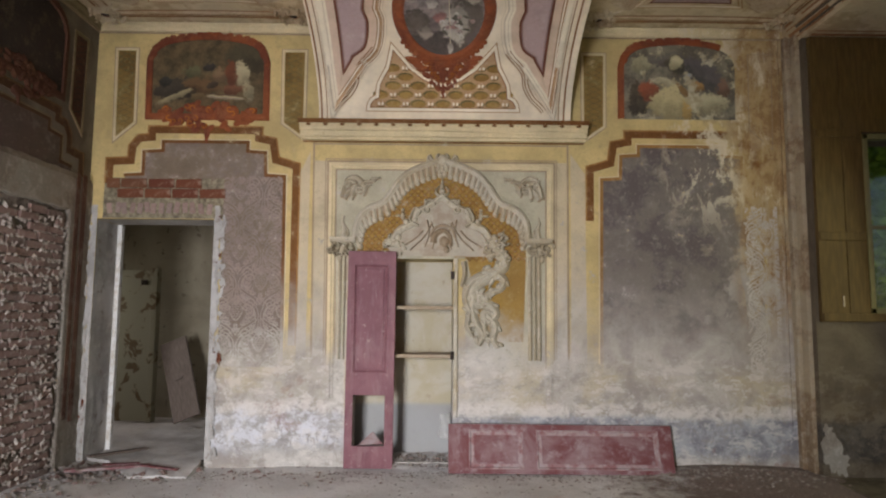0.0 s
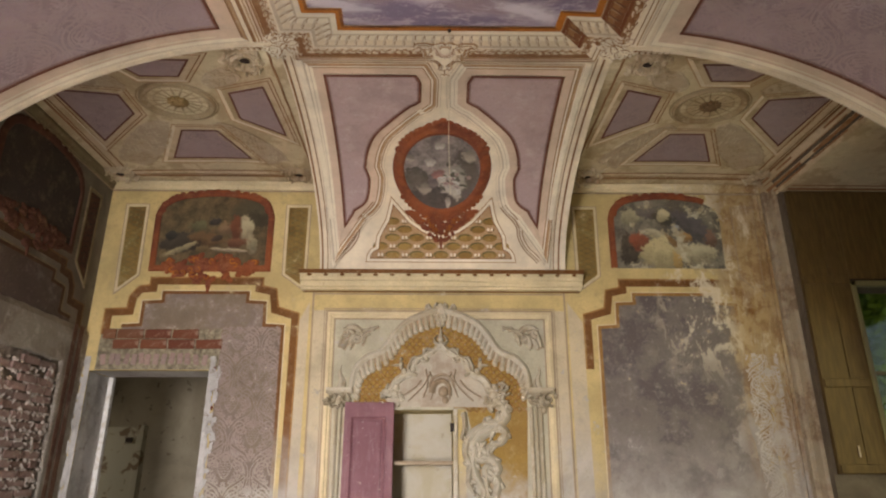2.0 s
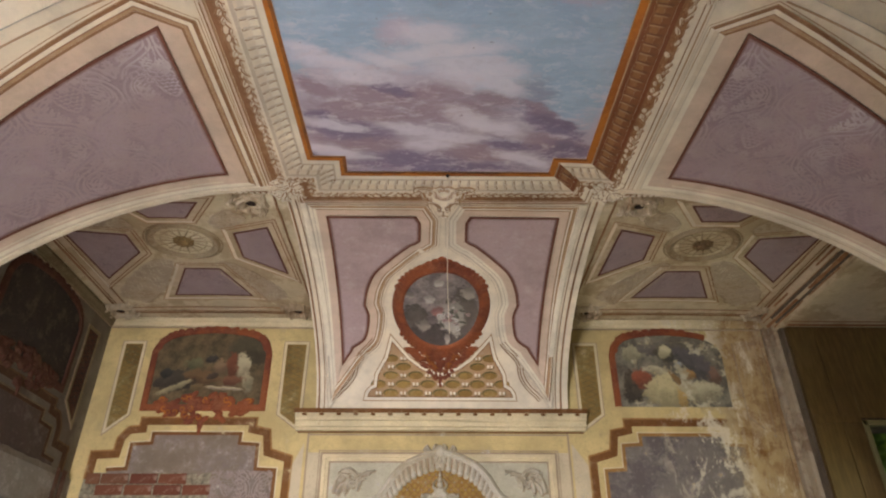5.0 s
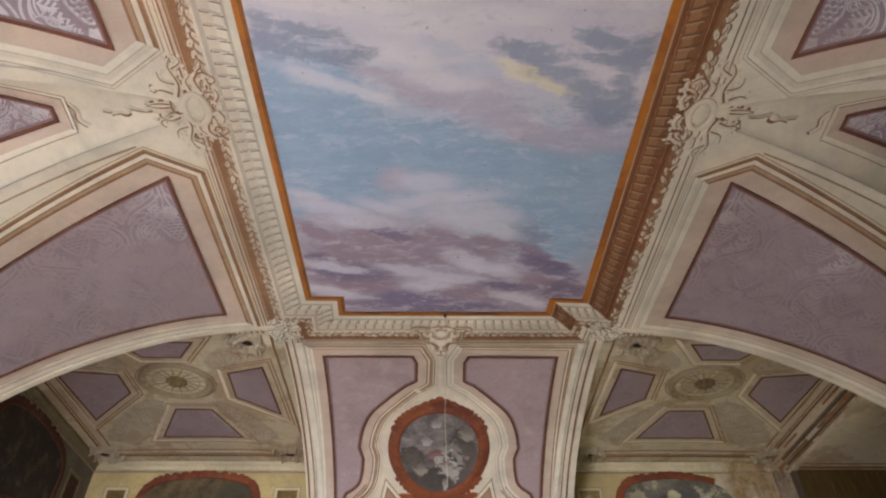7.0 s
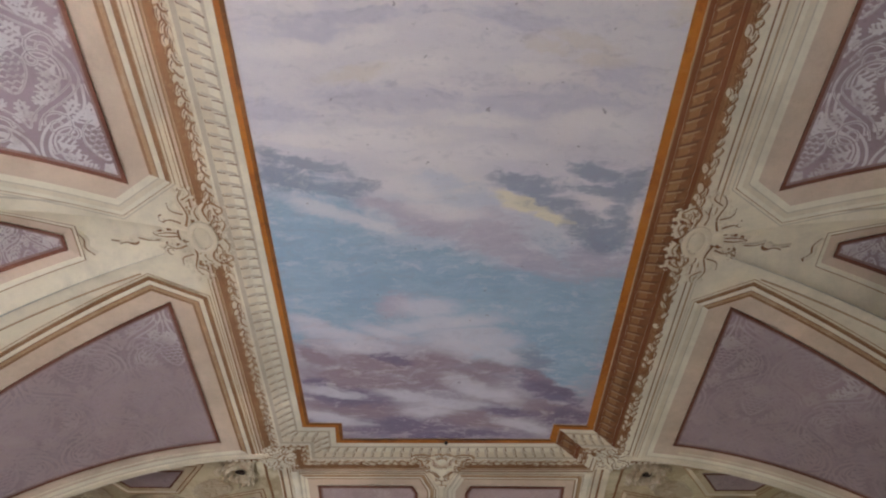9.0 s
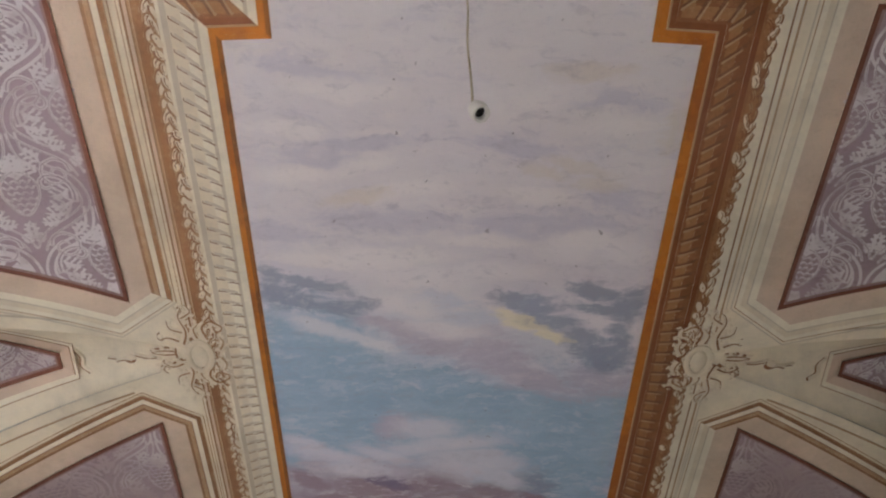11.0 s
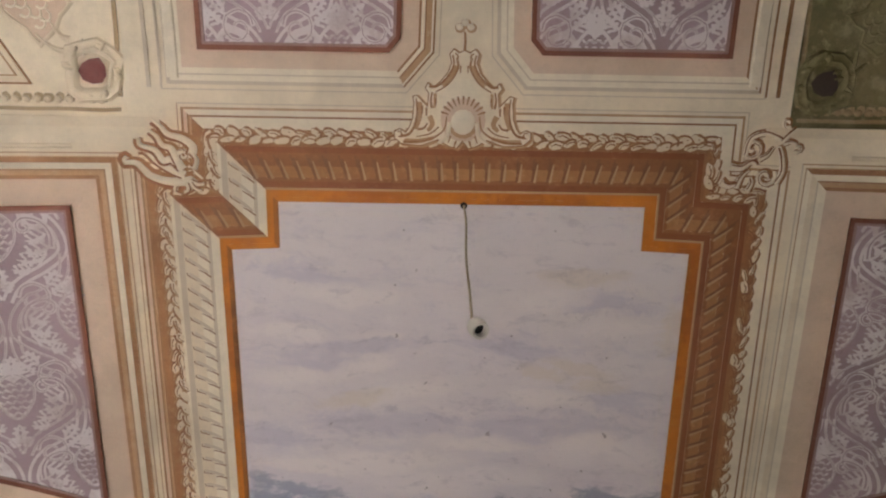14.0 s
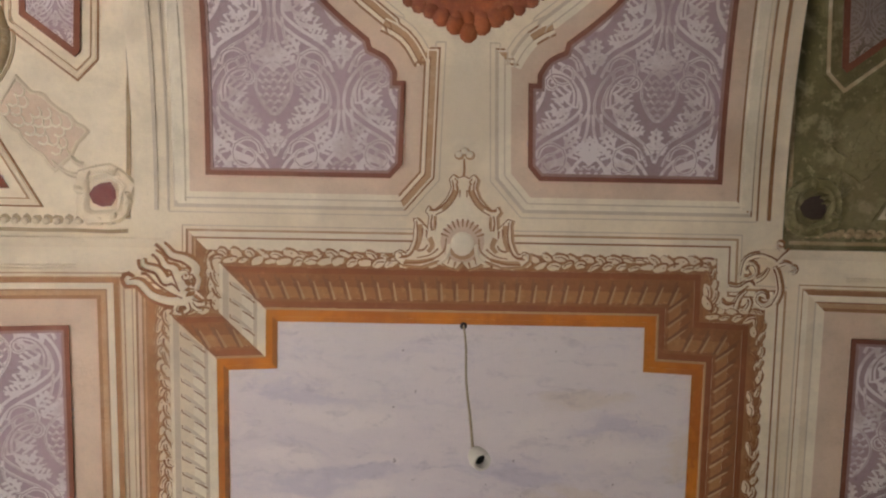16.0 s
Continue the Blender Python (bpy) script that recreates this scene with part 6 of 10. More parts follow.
def bay(sx, sy):
    def b(x, y):
        return (2 * 0.05 - x if sx > 0 else x, y if sy > 0 else -0.22 - y)

    c = b(-2.15, 2.74)
    shapes = [[(-2.54, 3.70), (-1.79, 3.70), (-1.97, 3.20), (-2.29, 3.20)], [(-1.69, 2.58), (-1.38, 2.46), (-1.36, 3.24), (-1.71, 2.98)], [(-3.06, 2.52), (-2.58, 2.62), (-2.58, 2.92), (-3.03, 3.36)], [(-2.44, 2.12), (-1.84, 2.12), (-2.0, 2.36), (-2.30, 2.36)]]
    if sy < 0:
        shapes[1] = [(-1.80, 2.84), (-1.565, 2.67), (-1.545, 2.69), (-1.54, 3.20), (-1.80, 3.02)]
    for sh in shapes:
        poly = [Vector(b(*p)) for p in sh]
        if sum(p.x * q.y - q.x * p.y for p, q in zip(poly, poly[1:] + poly[:1])) < 0:
            poly = poly[::-1]
        ob = field("bay_panel", [poly], map_bay, 0.004, M["mauve"] if sx < 0 or sy > 0 else M["mouldy_shaded_mauve"], label="mauve trapezoid panel with a dark edge")
        lines("dark_edge", [poly], -0.002, 0.026 if sy < 0 else 0.013, 0.0135, map_bay, M["brown"], parent=ob)
        if sy < 0:
            mould = sx > 0
            lines("pale_line", [poly], -0.066, -0.050, 0.007, map_bay, M["worn_stucco" if mould else "cream"], parent=ob)
            lines("dark_line", [poly], -0.046, -0.040, 0.006, map_bay, M["mouldy_shaded_stucco" if mould else "tan"], parent=ob)
            lines("dark_line", [poly], -0.078, -0.070, 0.006, map_bay, M["mouldy_shaded_stucco" if mould else "umber"], parent=ob)
        else:
            lines("peach_frame", [poly], -0.050, -0.002, 0.006, map_bay, M["bay_peach"], parent=ob)
            shaded_bands(poly, [(-0.050, -0.060, 0.0072, "umber", "cream"), (-0.060, -0.080, 0.0064, "bay_peach", "cream"), (-0.080, -0.090, 0.0072, "umber", "tan")], map_bay, ob, 0.12)
        bm = bmesh.new()
        damask(bm, poly, map_bay, 0.26, (sum(p.x for p in poly) / len(poly), min(p.y for p in poly)), 0.0065)
        part("damask_pattern", bm, M["damask"] if sx < 0 or sy > 0 else M["mouldy_shaded_damask"], ob)
    # leaf-shaped arabesque fields on the diagonals
    rnd = random.Random(11 + sx * 3 + sy)
    for tx, ty in ((-3.02, 3.86), (-1.50, 3.86), (-1.50, 2.22), (-3.02, 2.22)):
        a, e = Vector((-2.15, 2.74)), Vector((tx, ty))
        d = e - a
        a, e = a + d.normalized() * 0.40, e - d.normalized() * 0.10
        d = e - a
        nrm = Vector((-d.y, d.x)).normalized()
        ln = d.length
        if ln < 0.32:
            continue
        wide = min(0.17, ln * 0.32)
        leaf = [b(*(a + d * t + nrm * wide * w)) for t, w in ((0, 0.25), (0.12, 0.62), (0.3, 0.85), (0.6, 1.0), (0.85, 0.95), (1.0, 0.7), (1.0, -0.7), (0.85, -0.95), (0.6, -1.0), (0.3, -0.85), (0.12, -0.62), (0, -0.25))]
        if sy < 0:
            leaf = [b(*(a + d * t + nrm * wide * w)) for t, w in ((-0.10, 0.70), (0.5, 0.85), (1.02, 0.95), (0.96, 0.3), (1.03, -0.2), (0.97, -0.95), (0.5, -0.85), (-0.06, -0.70))]
        ob = field("arabesque_field", [leaf], map_bay, 0.004, M["arabesque"] if sy > 0 else (M["mouldy_shaded_stucco"] if sx > 0 else M["pinkbeige"]), label="dusty pink leaf-shaped field with faint scallops")
        bm = bmesh.new()
        row = 0
        while row * 0.034 < ln:
            for m in range(-5, 6):
                p = a + d.normalized() * row * 0.034 + nrm * (m + (0.5 if row % 2 else 0)) * 0.048
                p = p + Vector((rnd.uniform(-0.006, 0.006), rnd.uniform(-0.006, 0.006)))
                arc = [b(*(p + nrm * 0.023 * math.cos(w) + d.normalized() * 0.030 * math.sin(w))) for w in span(0, math.pi, 5)]
                if all(inside(v, leaf) for v in arc) and rnd.random() > (0.15 if sy < 0 else 0.45):
                    stroke(bm, arc, 0.004, 0.007, 0.006, map_bay, 0.003)
            row += 1
        smooth(part("scallop", bm, (M["mouldy_shaded_stucco"] if sx > 0 else M["light"]) if sy < 0 else M["worn_stucco"], ob), 60)
        bm = bmesh.new()
        rough = [(p.x + 0.022 * noise.noise(Vector((p.x * 17, p.y * 17, 0))), p.y + 0.022 * noise.noise(Vector((p.x * 19, p.y * 19, 5)))) for p in densify(leaf, True, 0.03)]
        sweep(bm, rough, [(-0.012, 0.0), (-0.006, 0.008), (0.002, 0.009), (0.006, 0.003)], map_bay, True, 0.5)
        smooth(part("leaf_edge", bm, (M["mouldy_shaded_stucco"] if sx > 0 else M["cream"]) if sy < 0 else M["worn_stucco"], ob), 60)
    # the rose
    bm = bmesh.new()
    ring = [(c[0] + 0.285 * math.cos(a), c[1] + 0.26 * math.sin(a)) for a in span(0, 2 * math.pi, 32)[:-1]]
    sweep(bm, ring, [(-0.022, 0.0), (-0.018, 0.016), (0.0, 0.026), (0.018, 0.014), (0.034, 0.004)], map_bay, True, 0.08)
    for r, w in ((1.13, 0.007), (0.86, 0.006), (0.66, 0.004)):
        line(bm, [(c[0] + (x - c[0]) * r, c[1] + (y - c[1]) * r) for x, y in ring], -w, w, 0.006, map_bay, True)
    rose = smooth(part("ceiling_rose", bm, M["stone_brown"], ceiling, "round stucco rose with an ochre boss"), 50)
    bm = bmesh.new()
    for i in range(16):
        a = 2 * math.pi * i / 16
        stroke(bm, [(c[0] + r * math.cos(a + tw), c[1] + r * 0.9 * math.sin(a + tw)) for r, tw in ((0.07, 0), (0.12, 0.04), (0.16, 0.06), (0.24, 0.06))], 0.010, None, 0.008, map_bay)
    smooth(part("petal", bm, M["stone_brown"], rose), 60)
    bm = bmesh.new()
    for i in range(10):
        a = 2 * math.pi * i / 10
        blob(bm, (c[0] + 0.062 * math.cos(a), c[1] + 0.056 * math.sin(a)), 0.030, 0.022, 0.03, map_bay, a)
    blob(bm, c, 0.060, 0.054, 0.055, map_bay)
    smooth(part("boss", bm, M["rose_boss"], rose, "ochre boss"), 60)
    # painted mouldings along the bay's outer edges
    bm, pale = bmesh.new(), bmesh.new()
    for path in ([(-3.24, 2.02), (-3.24, 4.10)], [(-3.24, 4.10), (-1.24 if sy > 0 else -1.42, 4.10)]):
        for inset, w in ((0.045, 0.010), (0.075, 0.005), (0.155, 0.007)):
            shift = (inset, 0) if path[0][0] == path[1][0] else (0, -inset)
            line(bm, [b(x + shift[0], y + shift[1]) for x, y in path], -w, w, 0.0062, map_bay)
        shift = (0.115, 0) if path[0][0] == path[1][0] else (0, -0.115)
        sweep(pale, [b(x + shift[0], y + shift[1]) for x, y in path], [(-0.03, 0.0), (-0.02, 0.009), (0.02, 0.009), (0.03, 0.0)], map_bay)
    part("edge_line", bm, M["umber"] if not (sx > 0 and sy < 0) else M["mouldy_shaded_stucco"], ceiling)
    part("edge_moulding", pale, M["bay_peach"] if not (sx > 0 and sy < 0) else M["mouldy_shaded_stucco"], ceiling)
    # egg rows along the inner edges of the bay
    bm, low = bmesh.new(), bmesh.new()
    xin = -1.21 if sy > 0 else -1.37
    for i in range(44):
        p = (xin - 0.05 - 0.044 * i, 1.985)
        if p[0] > -3.28:
            q = b(*p)
            blob(bm, q, 0.019, 0.016, 0.010, map_bay, 0.4 * math.sin(i), 0.0, 8)
            patch(low, (q[0] + 0.008, q[1] - 0.008), 0.022, 0.020, 0.003, map_bay, 0, 8, 0.2, i)
    edge = [b(xin - 0.03 if sy > 0 else -1.340, y) for y in span(2.0, 4.1, 24)]
    line(low, [(x + 0.006 * noise.noise(Vector((x * 9, y * 9, 0))), y) for x, y in edge], -0.009, 0.009, 0.005, map_bay)
    if sy < 0:
        rim = [b(x, 1.948) for x in span(-1.34, -3.28, 30)]
        line(low, [(x, y + 0.006 * noise.noise(Vector((x * 7, y * 9, 0)))) for x, y in rim], -0.008, 0.008, 0.005, map_bay)
    eggs = smooth(part("egg_row", bm, M["cream"] if sx < 0 or sy > 0 else M["stone_brown"], ceiling, "worn stucco egg moulding"), 60)
    part("shade", low, M["umber" if sy > 0 else "stone_brown"], eggs)
    # stucco masks left as plain scrolls round a hole in each corner
    for px, py in ((-3.18, 4.00), (-1.40, 4.00), (-1.43, 2.12), (-3.15, 2.12)) if sy > 0 else ((-3.18, 4.00), (-1.44, 2.10), (-3.15, 2.12)):
        q = b(px, py)
        tall = 1.0 if sy < 0 else 2.2
        bm = bmesh.new()
        ring = []
        for i in range(18):
            a = 2 * math.pi * i / 18
            r = 0.085 * (1 + 0.20 * abs(math.sin(2 * a))) + rnd.uniform(-0.010, 0.012)
            ring.append((q[0] + r * math.cos(a), q[1] + r * math.sin(a)))
        sweep(bm, ring, [(-0.034, 0.0), (-0.024, 0.014 * tall), (-0.006, 0.010 * tall), (0.008, 0.020 * tall), (0.022, 0.012 * tall), (0.026, 0.0)], map_bay, True, 0.5)
        for i in range(12 if sy < 0 else 30):
            a, far = rnd.uniform(0, 6.28), 0.10 if sy < 0 else rnd.uniform(0.06, 0.17)
            blob(bm, (q[0] + far * math.cos(a), q[1] + far * math.sin(a)), rnd.uniform(0.015, 0.04), rnd.uniform(0.010, 0.02), rnd.uniform(0.012, 0.03) * tall, map_bay, rnd.uniform(0, 3), 0.0, 8)
        toward = (Vector(c) - Vector(q)).normalized()
        if sy > 0:
            for i in range(5):
                a = math.atan2(toward.y, toward.x) + (i - 2) * 0.75
                e = Vector(q) + Vector((math.cos(a), math.sin(a))) * 0.12
                curl = spiral(e.x, e.y, 0.045, 1.0, a + 2.0, 1 if i % 2 else -1)
                stroke(bm, curl, 0.014, 0.006, 0.014, map_bay)
        for i in range(3):
            base = Vector(q) + Vector((rnd.uniform(-0.06, 0.06), rnd.uniform(-0.06, 0.06))) + toward * 0.10
            stroke(bm, curve_through([base, base + toward * 0.05 + Vector((0.03 * (i - 1), 0.02)), base + toward * 0.10 + Vector((0.06 * (i - 1), 0))], 3), 0.016, 0.005, 0.014, map_bay)
        mask = smooth(part("corner_stucco", bm, (M["mouldy_shaded_stucco"] if sx > 0 else M["cream"]) if sy < 0 else M["worn_stucco"], ceiling, "broken stucco scrolls round a dark hole"), 60)
        # flat dark patch in place of the hole's shaded depth
        bm = bmesh.new()
        patch(bm, q, 0.060 if sy < 0 else 0.040, 0.054 if sy < 0 else 0.036, 0.012, map_bay, 0.3, 9, 0.15, 3)
        part("hole", bm, M["brickdark"] if sx < 0 and sy < 0 else M["hole_dark"], mask, "broken hole as a flat dark patch, brick-red in one bay")


M["hole_dark"] = paint_mat("black_hole", (0.03, 0.018, 0.013), wear=0.5, stain=(0.07, 0.04, 0.03))
M["brickdark"] = paint_mat("dark_red_brick_hole", (0.10, 0.025, 0.02), wear=0.5, stain=(0.2, 0.1, 0.09))
for sx in (-1, 1):
    for sy in (-1, 1):
        bay(sx, sy)

# ---------- paint on the walls, washed away towards the floor ----------
M["wbrown"] = paint_mat("wall_brown_border", (0.165, 0.066, 0.016), fade=(1.0, 2.0), wear=0.5, stain=(0.36, 0.24, 0.13), corner=1.0)
M["wochre"] = paint_mat("wall_ochre_border", (0.31, 0.155, 0.045), fade=(0.8, 1.9), wear=0.7, stain=(0.5, 0.36, 0.2), corner=1.0)
M["wpeach"] = paint_mat("wall_peach_band", (0.53, 0.44, 0.29), fade=(0.9, 2.4), wear=1.0, stain=(0.55, 0.46, 0.28))
M["wlight"] = paint_mat("wall_pale_cream", (0.65, 0.54, 0.33), fade=(0.7, 1.2), wear=0.6, stain=(0.6, 0.52, 0.36), corner=0.8)
M["wmauve"] = paint_mat("wall_mauve_field", (0.22, 0.165, 0.112), fade=(0.80, 1.35), wear=0.9, stain=(0.32, 0.26, 0.22), dark=(0.185, 0.14, 0.115))
M["wmould"] = paint_mat("wall_mouldy_purple_field", (0.205, 0.172, 0.145), fade=(0.95, 1.85), wear=1.0, stain=(0.29, 0.25, 0.225), dark=(0.105, 0.085, 0.08), corner=0.9)
M["wlace"] = paint_mat("wall_pale_lace", (0.272, 0.21, 0.172), fade=(1.0, 1.7), wear=1.0, stain=(0.325, 0.26, 0.235), corner=0.6)
M["wlace_right"] = paint_mat("wall_grey_lace", (0.48, 0.42, 0.36), fade=(0.7, 1.0), wear=1.0, stain=(0.46, 0.41, 0.35))
M["wgrey"] = paint_mat("wall_grey_green_field", (0.46, 0.42, 0.30), fade=(0.85, 1.45), wear=0.8, stain=(0.50, 0.46, 0.35))
M["wgold"] = paint_mat("wall_gilt_field", (0.36, 0.22, 0.055), fade=(0.95, 1.45), wear=0.6, stain=(0.46, 0.33, 0.13), dark=(0.26, 0.15, 0.04))
M["wstucco"] = paint_mat("wall_stucco", (0.59, 0.53, 0.41), fade=(0.3, 0.7), wear=0.9, stain=(0.43, 0.35, 0.24), dark=(0.40, 0.33, 0.22))
M["wcanopy"] = paint_mat("wall_canopy_plaster", (0.50, 0.44, 0.34), wear=0.8, stain=(0.40, 0.33, 0.25), dark=(0.32, 0.25, 0.18))
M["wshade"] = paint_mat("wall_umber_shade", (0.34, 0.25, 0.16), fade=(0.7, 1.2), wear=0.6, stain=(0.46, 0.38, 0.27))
PIGMENT = {}
PIGMENT["soot"] = (0.06, 0.05, 0.028)
PIGMENT["black_brown"] = (0.045, 0.035, 0.025)
PIGMENT["celadon"] = (0.11, 0.11, 0.055)
PIGMENT["black"] = (0.028, 0.025, 0.025)
PIGMENT["bread"] = (0.13, 0.07, 0.03)
PIGMENT["coal"] = (0.03, 0.03, 0.025)
PIGMENT["linen"] = (0.3, 0.25, 0.14)
PIGMENT["flesh"] = (0.2, 0.125, 0.07)
PIGMENT["milk"] = (0.42, 0.36, 0.22)
PIGMENT["cream_shadow"] = (0.3, 0.25, 0.15)
PIGMENT["wine"] = (0.15, 0.045, 0.02)
PIGMENT["claret"] = (0.16, 0.06, 0.03)
PIGMENT["walnut"] = (0.05, 0.035, 0.025)
PIGMENT["ash"] = (0.36, 0.30, 0.20)
PIGMENT["olive"] = (0.13, 0.09, 0.04)
PIGMENT["straw"] = (0.34, 0.31, 0.19)
PIGMENT["taupe"] = (0.14, 0.12, 0.10)
PIGMENT["slate"] = (0.085, 0.078, 0.078)
PIGMENT["burnt"] = (0.06, 0.045, 0.03)
PIGMENT["vermilion"] = (0.26, 0.07, 0.03)
PIGMENT["smoke"] = (0.10, 0.085, 0.055)
PIGMENT["ivory"] = (0.52, 0.46, 0.27)
PIGMENT["bone"] = (0.44, 0.39, 0.25)
PIGMENT["steel"] = (0.30, 0.31, 0.30)
PIGMENT["amber"] = (0.36, 0.20, 0.07)
PIGMENT["wheat"] = (0.44, 0.39, 0.24)
PIGMENT["honey"] = (0.5, 0.42, 0.22)
PIGMENT["rustbrown"] = (0.25, 0.14, 0.05)
PIGMENT["plum"] = (0.20, 0.11, 0.07)
PIGMENT["copper"] = (0.42, 0.27, 0.09)
M["still_life"] = fresco_mat("fruit_still_life", (0.11, 0.078, 0.038), [(-1.86, 3.86, 0.24, 0.16, 0.0, PIGMENT["soot"]), (-2.56, 3.55, 0.21, 0.11, 0.25, PIGMENT["black_brown"]), (-2.40, 3.72, 0.085, 0.068, 0.0, PIGMENT["celadon"]), (-2.245, 3.77, 0.062, 0.055, 0.0, PIGMENT["black"]), (-2.30, 3.58, 0.18, 0.09, -0.1, PIGMENT["bread"]), (-2.66, 3.62, 0.06, 0.05, 0.0, PIGMENT["coal"]), (-2.53, 3.49, 0.18, 0.034, 0.42, PIGMENT["linen"]), (-2.14, 3.70, 0.075, 0.07, 0.3, PIGMENT["flesh"]), (-1.92, 3.70, 0.075, 0.12, 0.15, PIGMENT["milk"]), (-1.86, 3.53, 0.055, 0.11, 0.3, PIGMENT["cream_shadow"]), (-2.03, 3.70, 0.055, 0.13, 0.12, PIGMENT["wine"]), (-2.01, 3.55, 0.11, 0.055, 0.0, PIGMENT["claret"]), (-2.20, 3.60, 0.06, 0.035, 0.4, PIGMENT["walnut"]), (-2.07, 3.47, 0.20, 0.020, -0.06, PIGMENT["ash"]), (-2.36, 3.47, 0.08, 0.05, 0.3, PIGMENT["olive"])])
M["lost_fresco"] = fresco_mat("flaking_fresco", (0.17, 0.15, 0.11), [(1.97, 3.86, 0.10, 0.10, 0.0, PIGMENT["straw"]), (2.15, 3.88, 0.13, 0.08, 0.0, PIGMENT["taupe"]), (2.52, 3.76, 0.30, 0.16, -0.6, PIGMENT["slate"]), (1.93, 3.50, 0.10, 0.17, 0.0, PIGMENT["burnt"]), (2.04, 3.58, 0.10, 0.11, 0.5, PIGMENT["vermilion"]), (2.30, 3.86, 0.10, 0.10, 0.0, PIGMENT["smoke"]), (2.30, 3.865, 0.072, 0.08, 0.0, PIGMENT["ivory"]), (2.19, 3.67, 0.14, 0.05, -0.5, PIGMENT["bone"]), (2.42, 3.72, 0.05, 0.05, 0.0, PIGMENT["steel"]), (2.51, 3.63, 0.08, 0.05, 0.0, PIGMENT["amber"]), (2.60, 3.45, 0.22, 0.11, 0.1, PIGMENT["wheat"]), (2.24, 3.44, 0.19, 0.18, 0.0, PIGMENT["honey"]), (2.36, 3.60, 0.03, 0.12, 0.7, PIGMENT["rustbrown"]), (2.76, 3.62, 0.06, 0.10, 0.0, PIGMENT["plum"]), (2.40, 3.36, 0.05, 0.14, 0.2, PIGMENT["copper"])], 0.15)
M["strip"] = paint_mat("brown_olive_strip", (0.26, 0.16, 0.045), wear=1.0, stain=(0.30, 0.24, 0.10), dark=(0.13, 0.075, 0.02), corner=0.8)
M["fresco_dim"] = paint_mat("dark_fresco", (0.035, 0.026, 0.02), wear=1.0, stain=(0.115, 0.085, 0.06))
# darker copies of the wall paints, to hold the west wall's shade
M["dim_brown"] = paint_mat("shaded_brown_border", (0.075, 0.034, 0.014), wear=0.8, stain=(0.15, 0.10, 0.05))
M["dim_ochre"] = paint_mat("shaded_ochre_border", (0.13, 0.075, 0.03), wear=0.8, stain=(0.2, 0.14, 0.08))
M["dim_pale"] = paint_mat("shaded_cream_paint", (0.215, 0.17, 0.09), wear=0.9, stain=(0.34, 0.28, 0.17), dark=(0.14, 0.10, 0.05))
M["dim_mauve"] = paint_mat("shaded_mauve_field", (0.10, 0.074, 0.058), wear=1.0, stain=(0.19, 0.155, 0.13), dark=(0.08, 0.055, 0.045))
M["rust_dim"] = paint_mat("shaded_russet_paint", (0.085, 0.032, 0.018), wear=0.8, stain=(0.15, 0.08, 0.04))

STEP_OUT = [(-3.15, 2.62), (-3.15, 2.83), (-2.95, 2.84), (-2.94, 2.98), (-2.88, 3.06), (-2.76, 3.07), (-2.76, 3.145), (-1.74, 3.145), (-1.74, 3.07), (-1.60, 3.04), (-1.57, 2.86), (-1.37, 2.80), (-1.365, 1.10)]
STEP_IN = [(-3.01, 2.70), (-2.83, 2.71), (-2.83, 2.93), (-2.65, 2.94), (-2.65, 3.03), (-1.84, 3.03), (-1.84, 2.94), (-1.67, 2.93), (-1.66, 2.71), (-1.48, 2.70), (-1.455, 0.95)]
ARCH = [(-2.79, 3.30), (-1.70, 3.30), (-1.705, 3.82)] + [tuple(p) for p in curve_through([(-1.71, 3.84), (-1.76, 3.94), (-1.90, 4.02), (-2.25, 4.06), (-2.60, 4.02), (-2.75, 3.94), (-2.80, 3.84)], 4)]


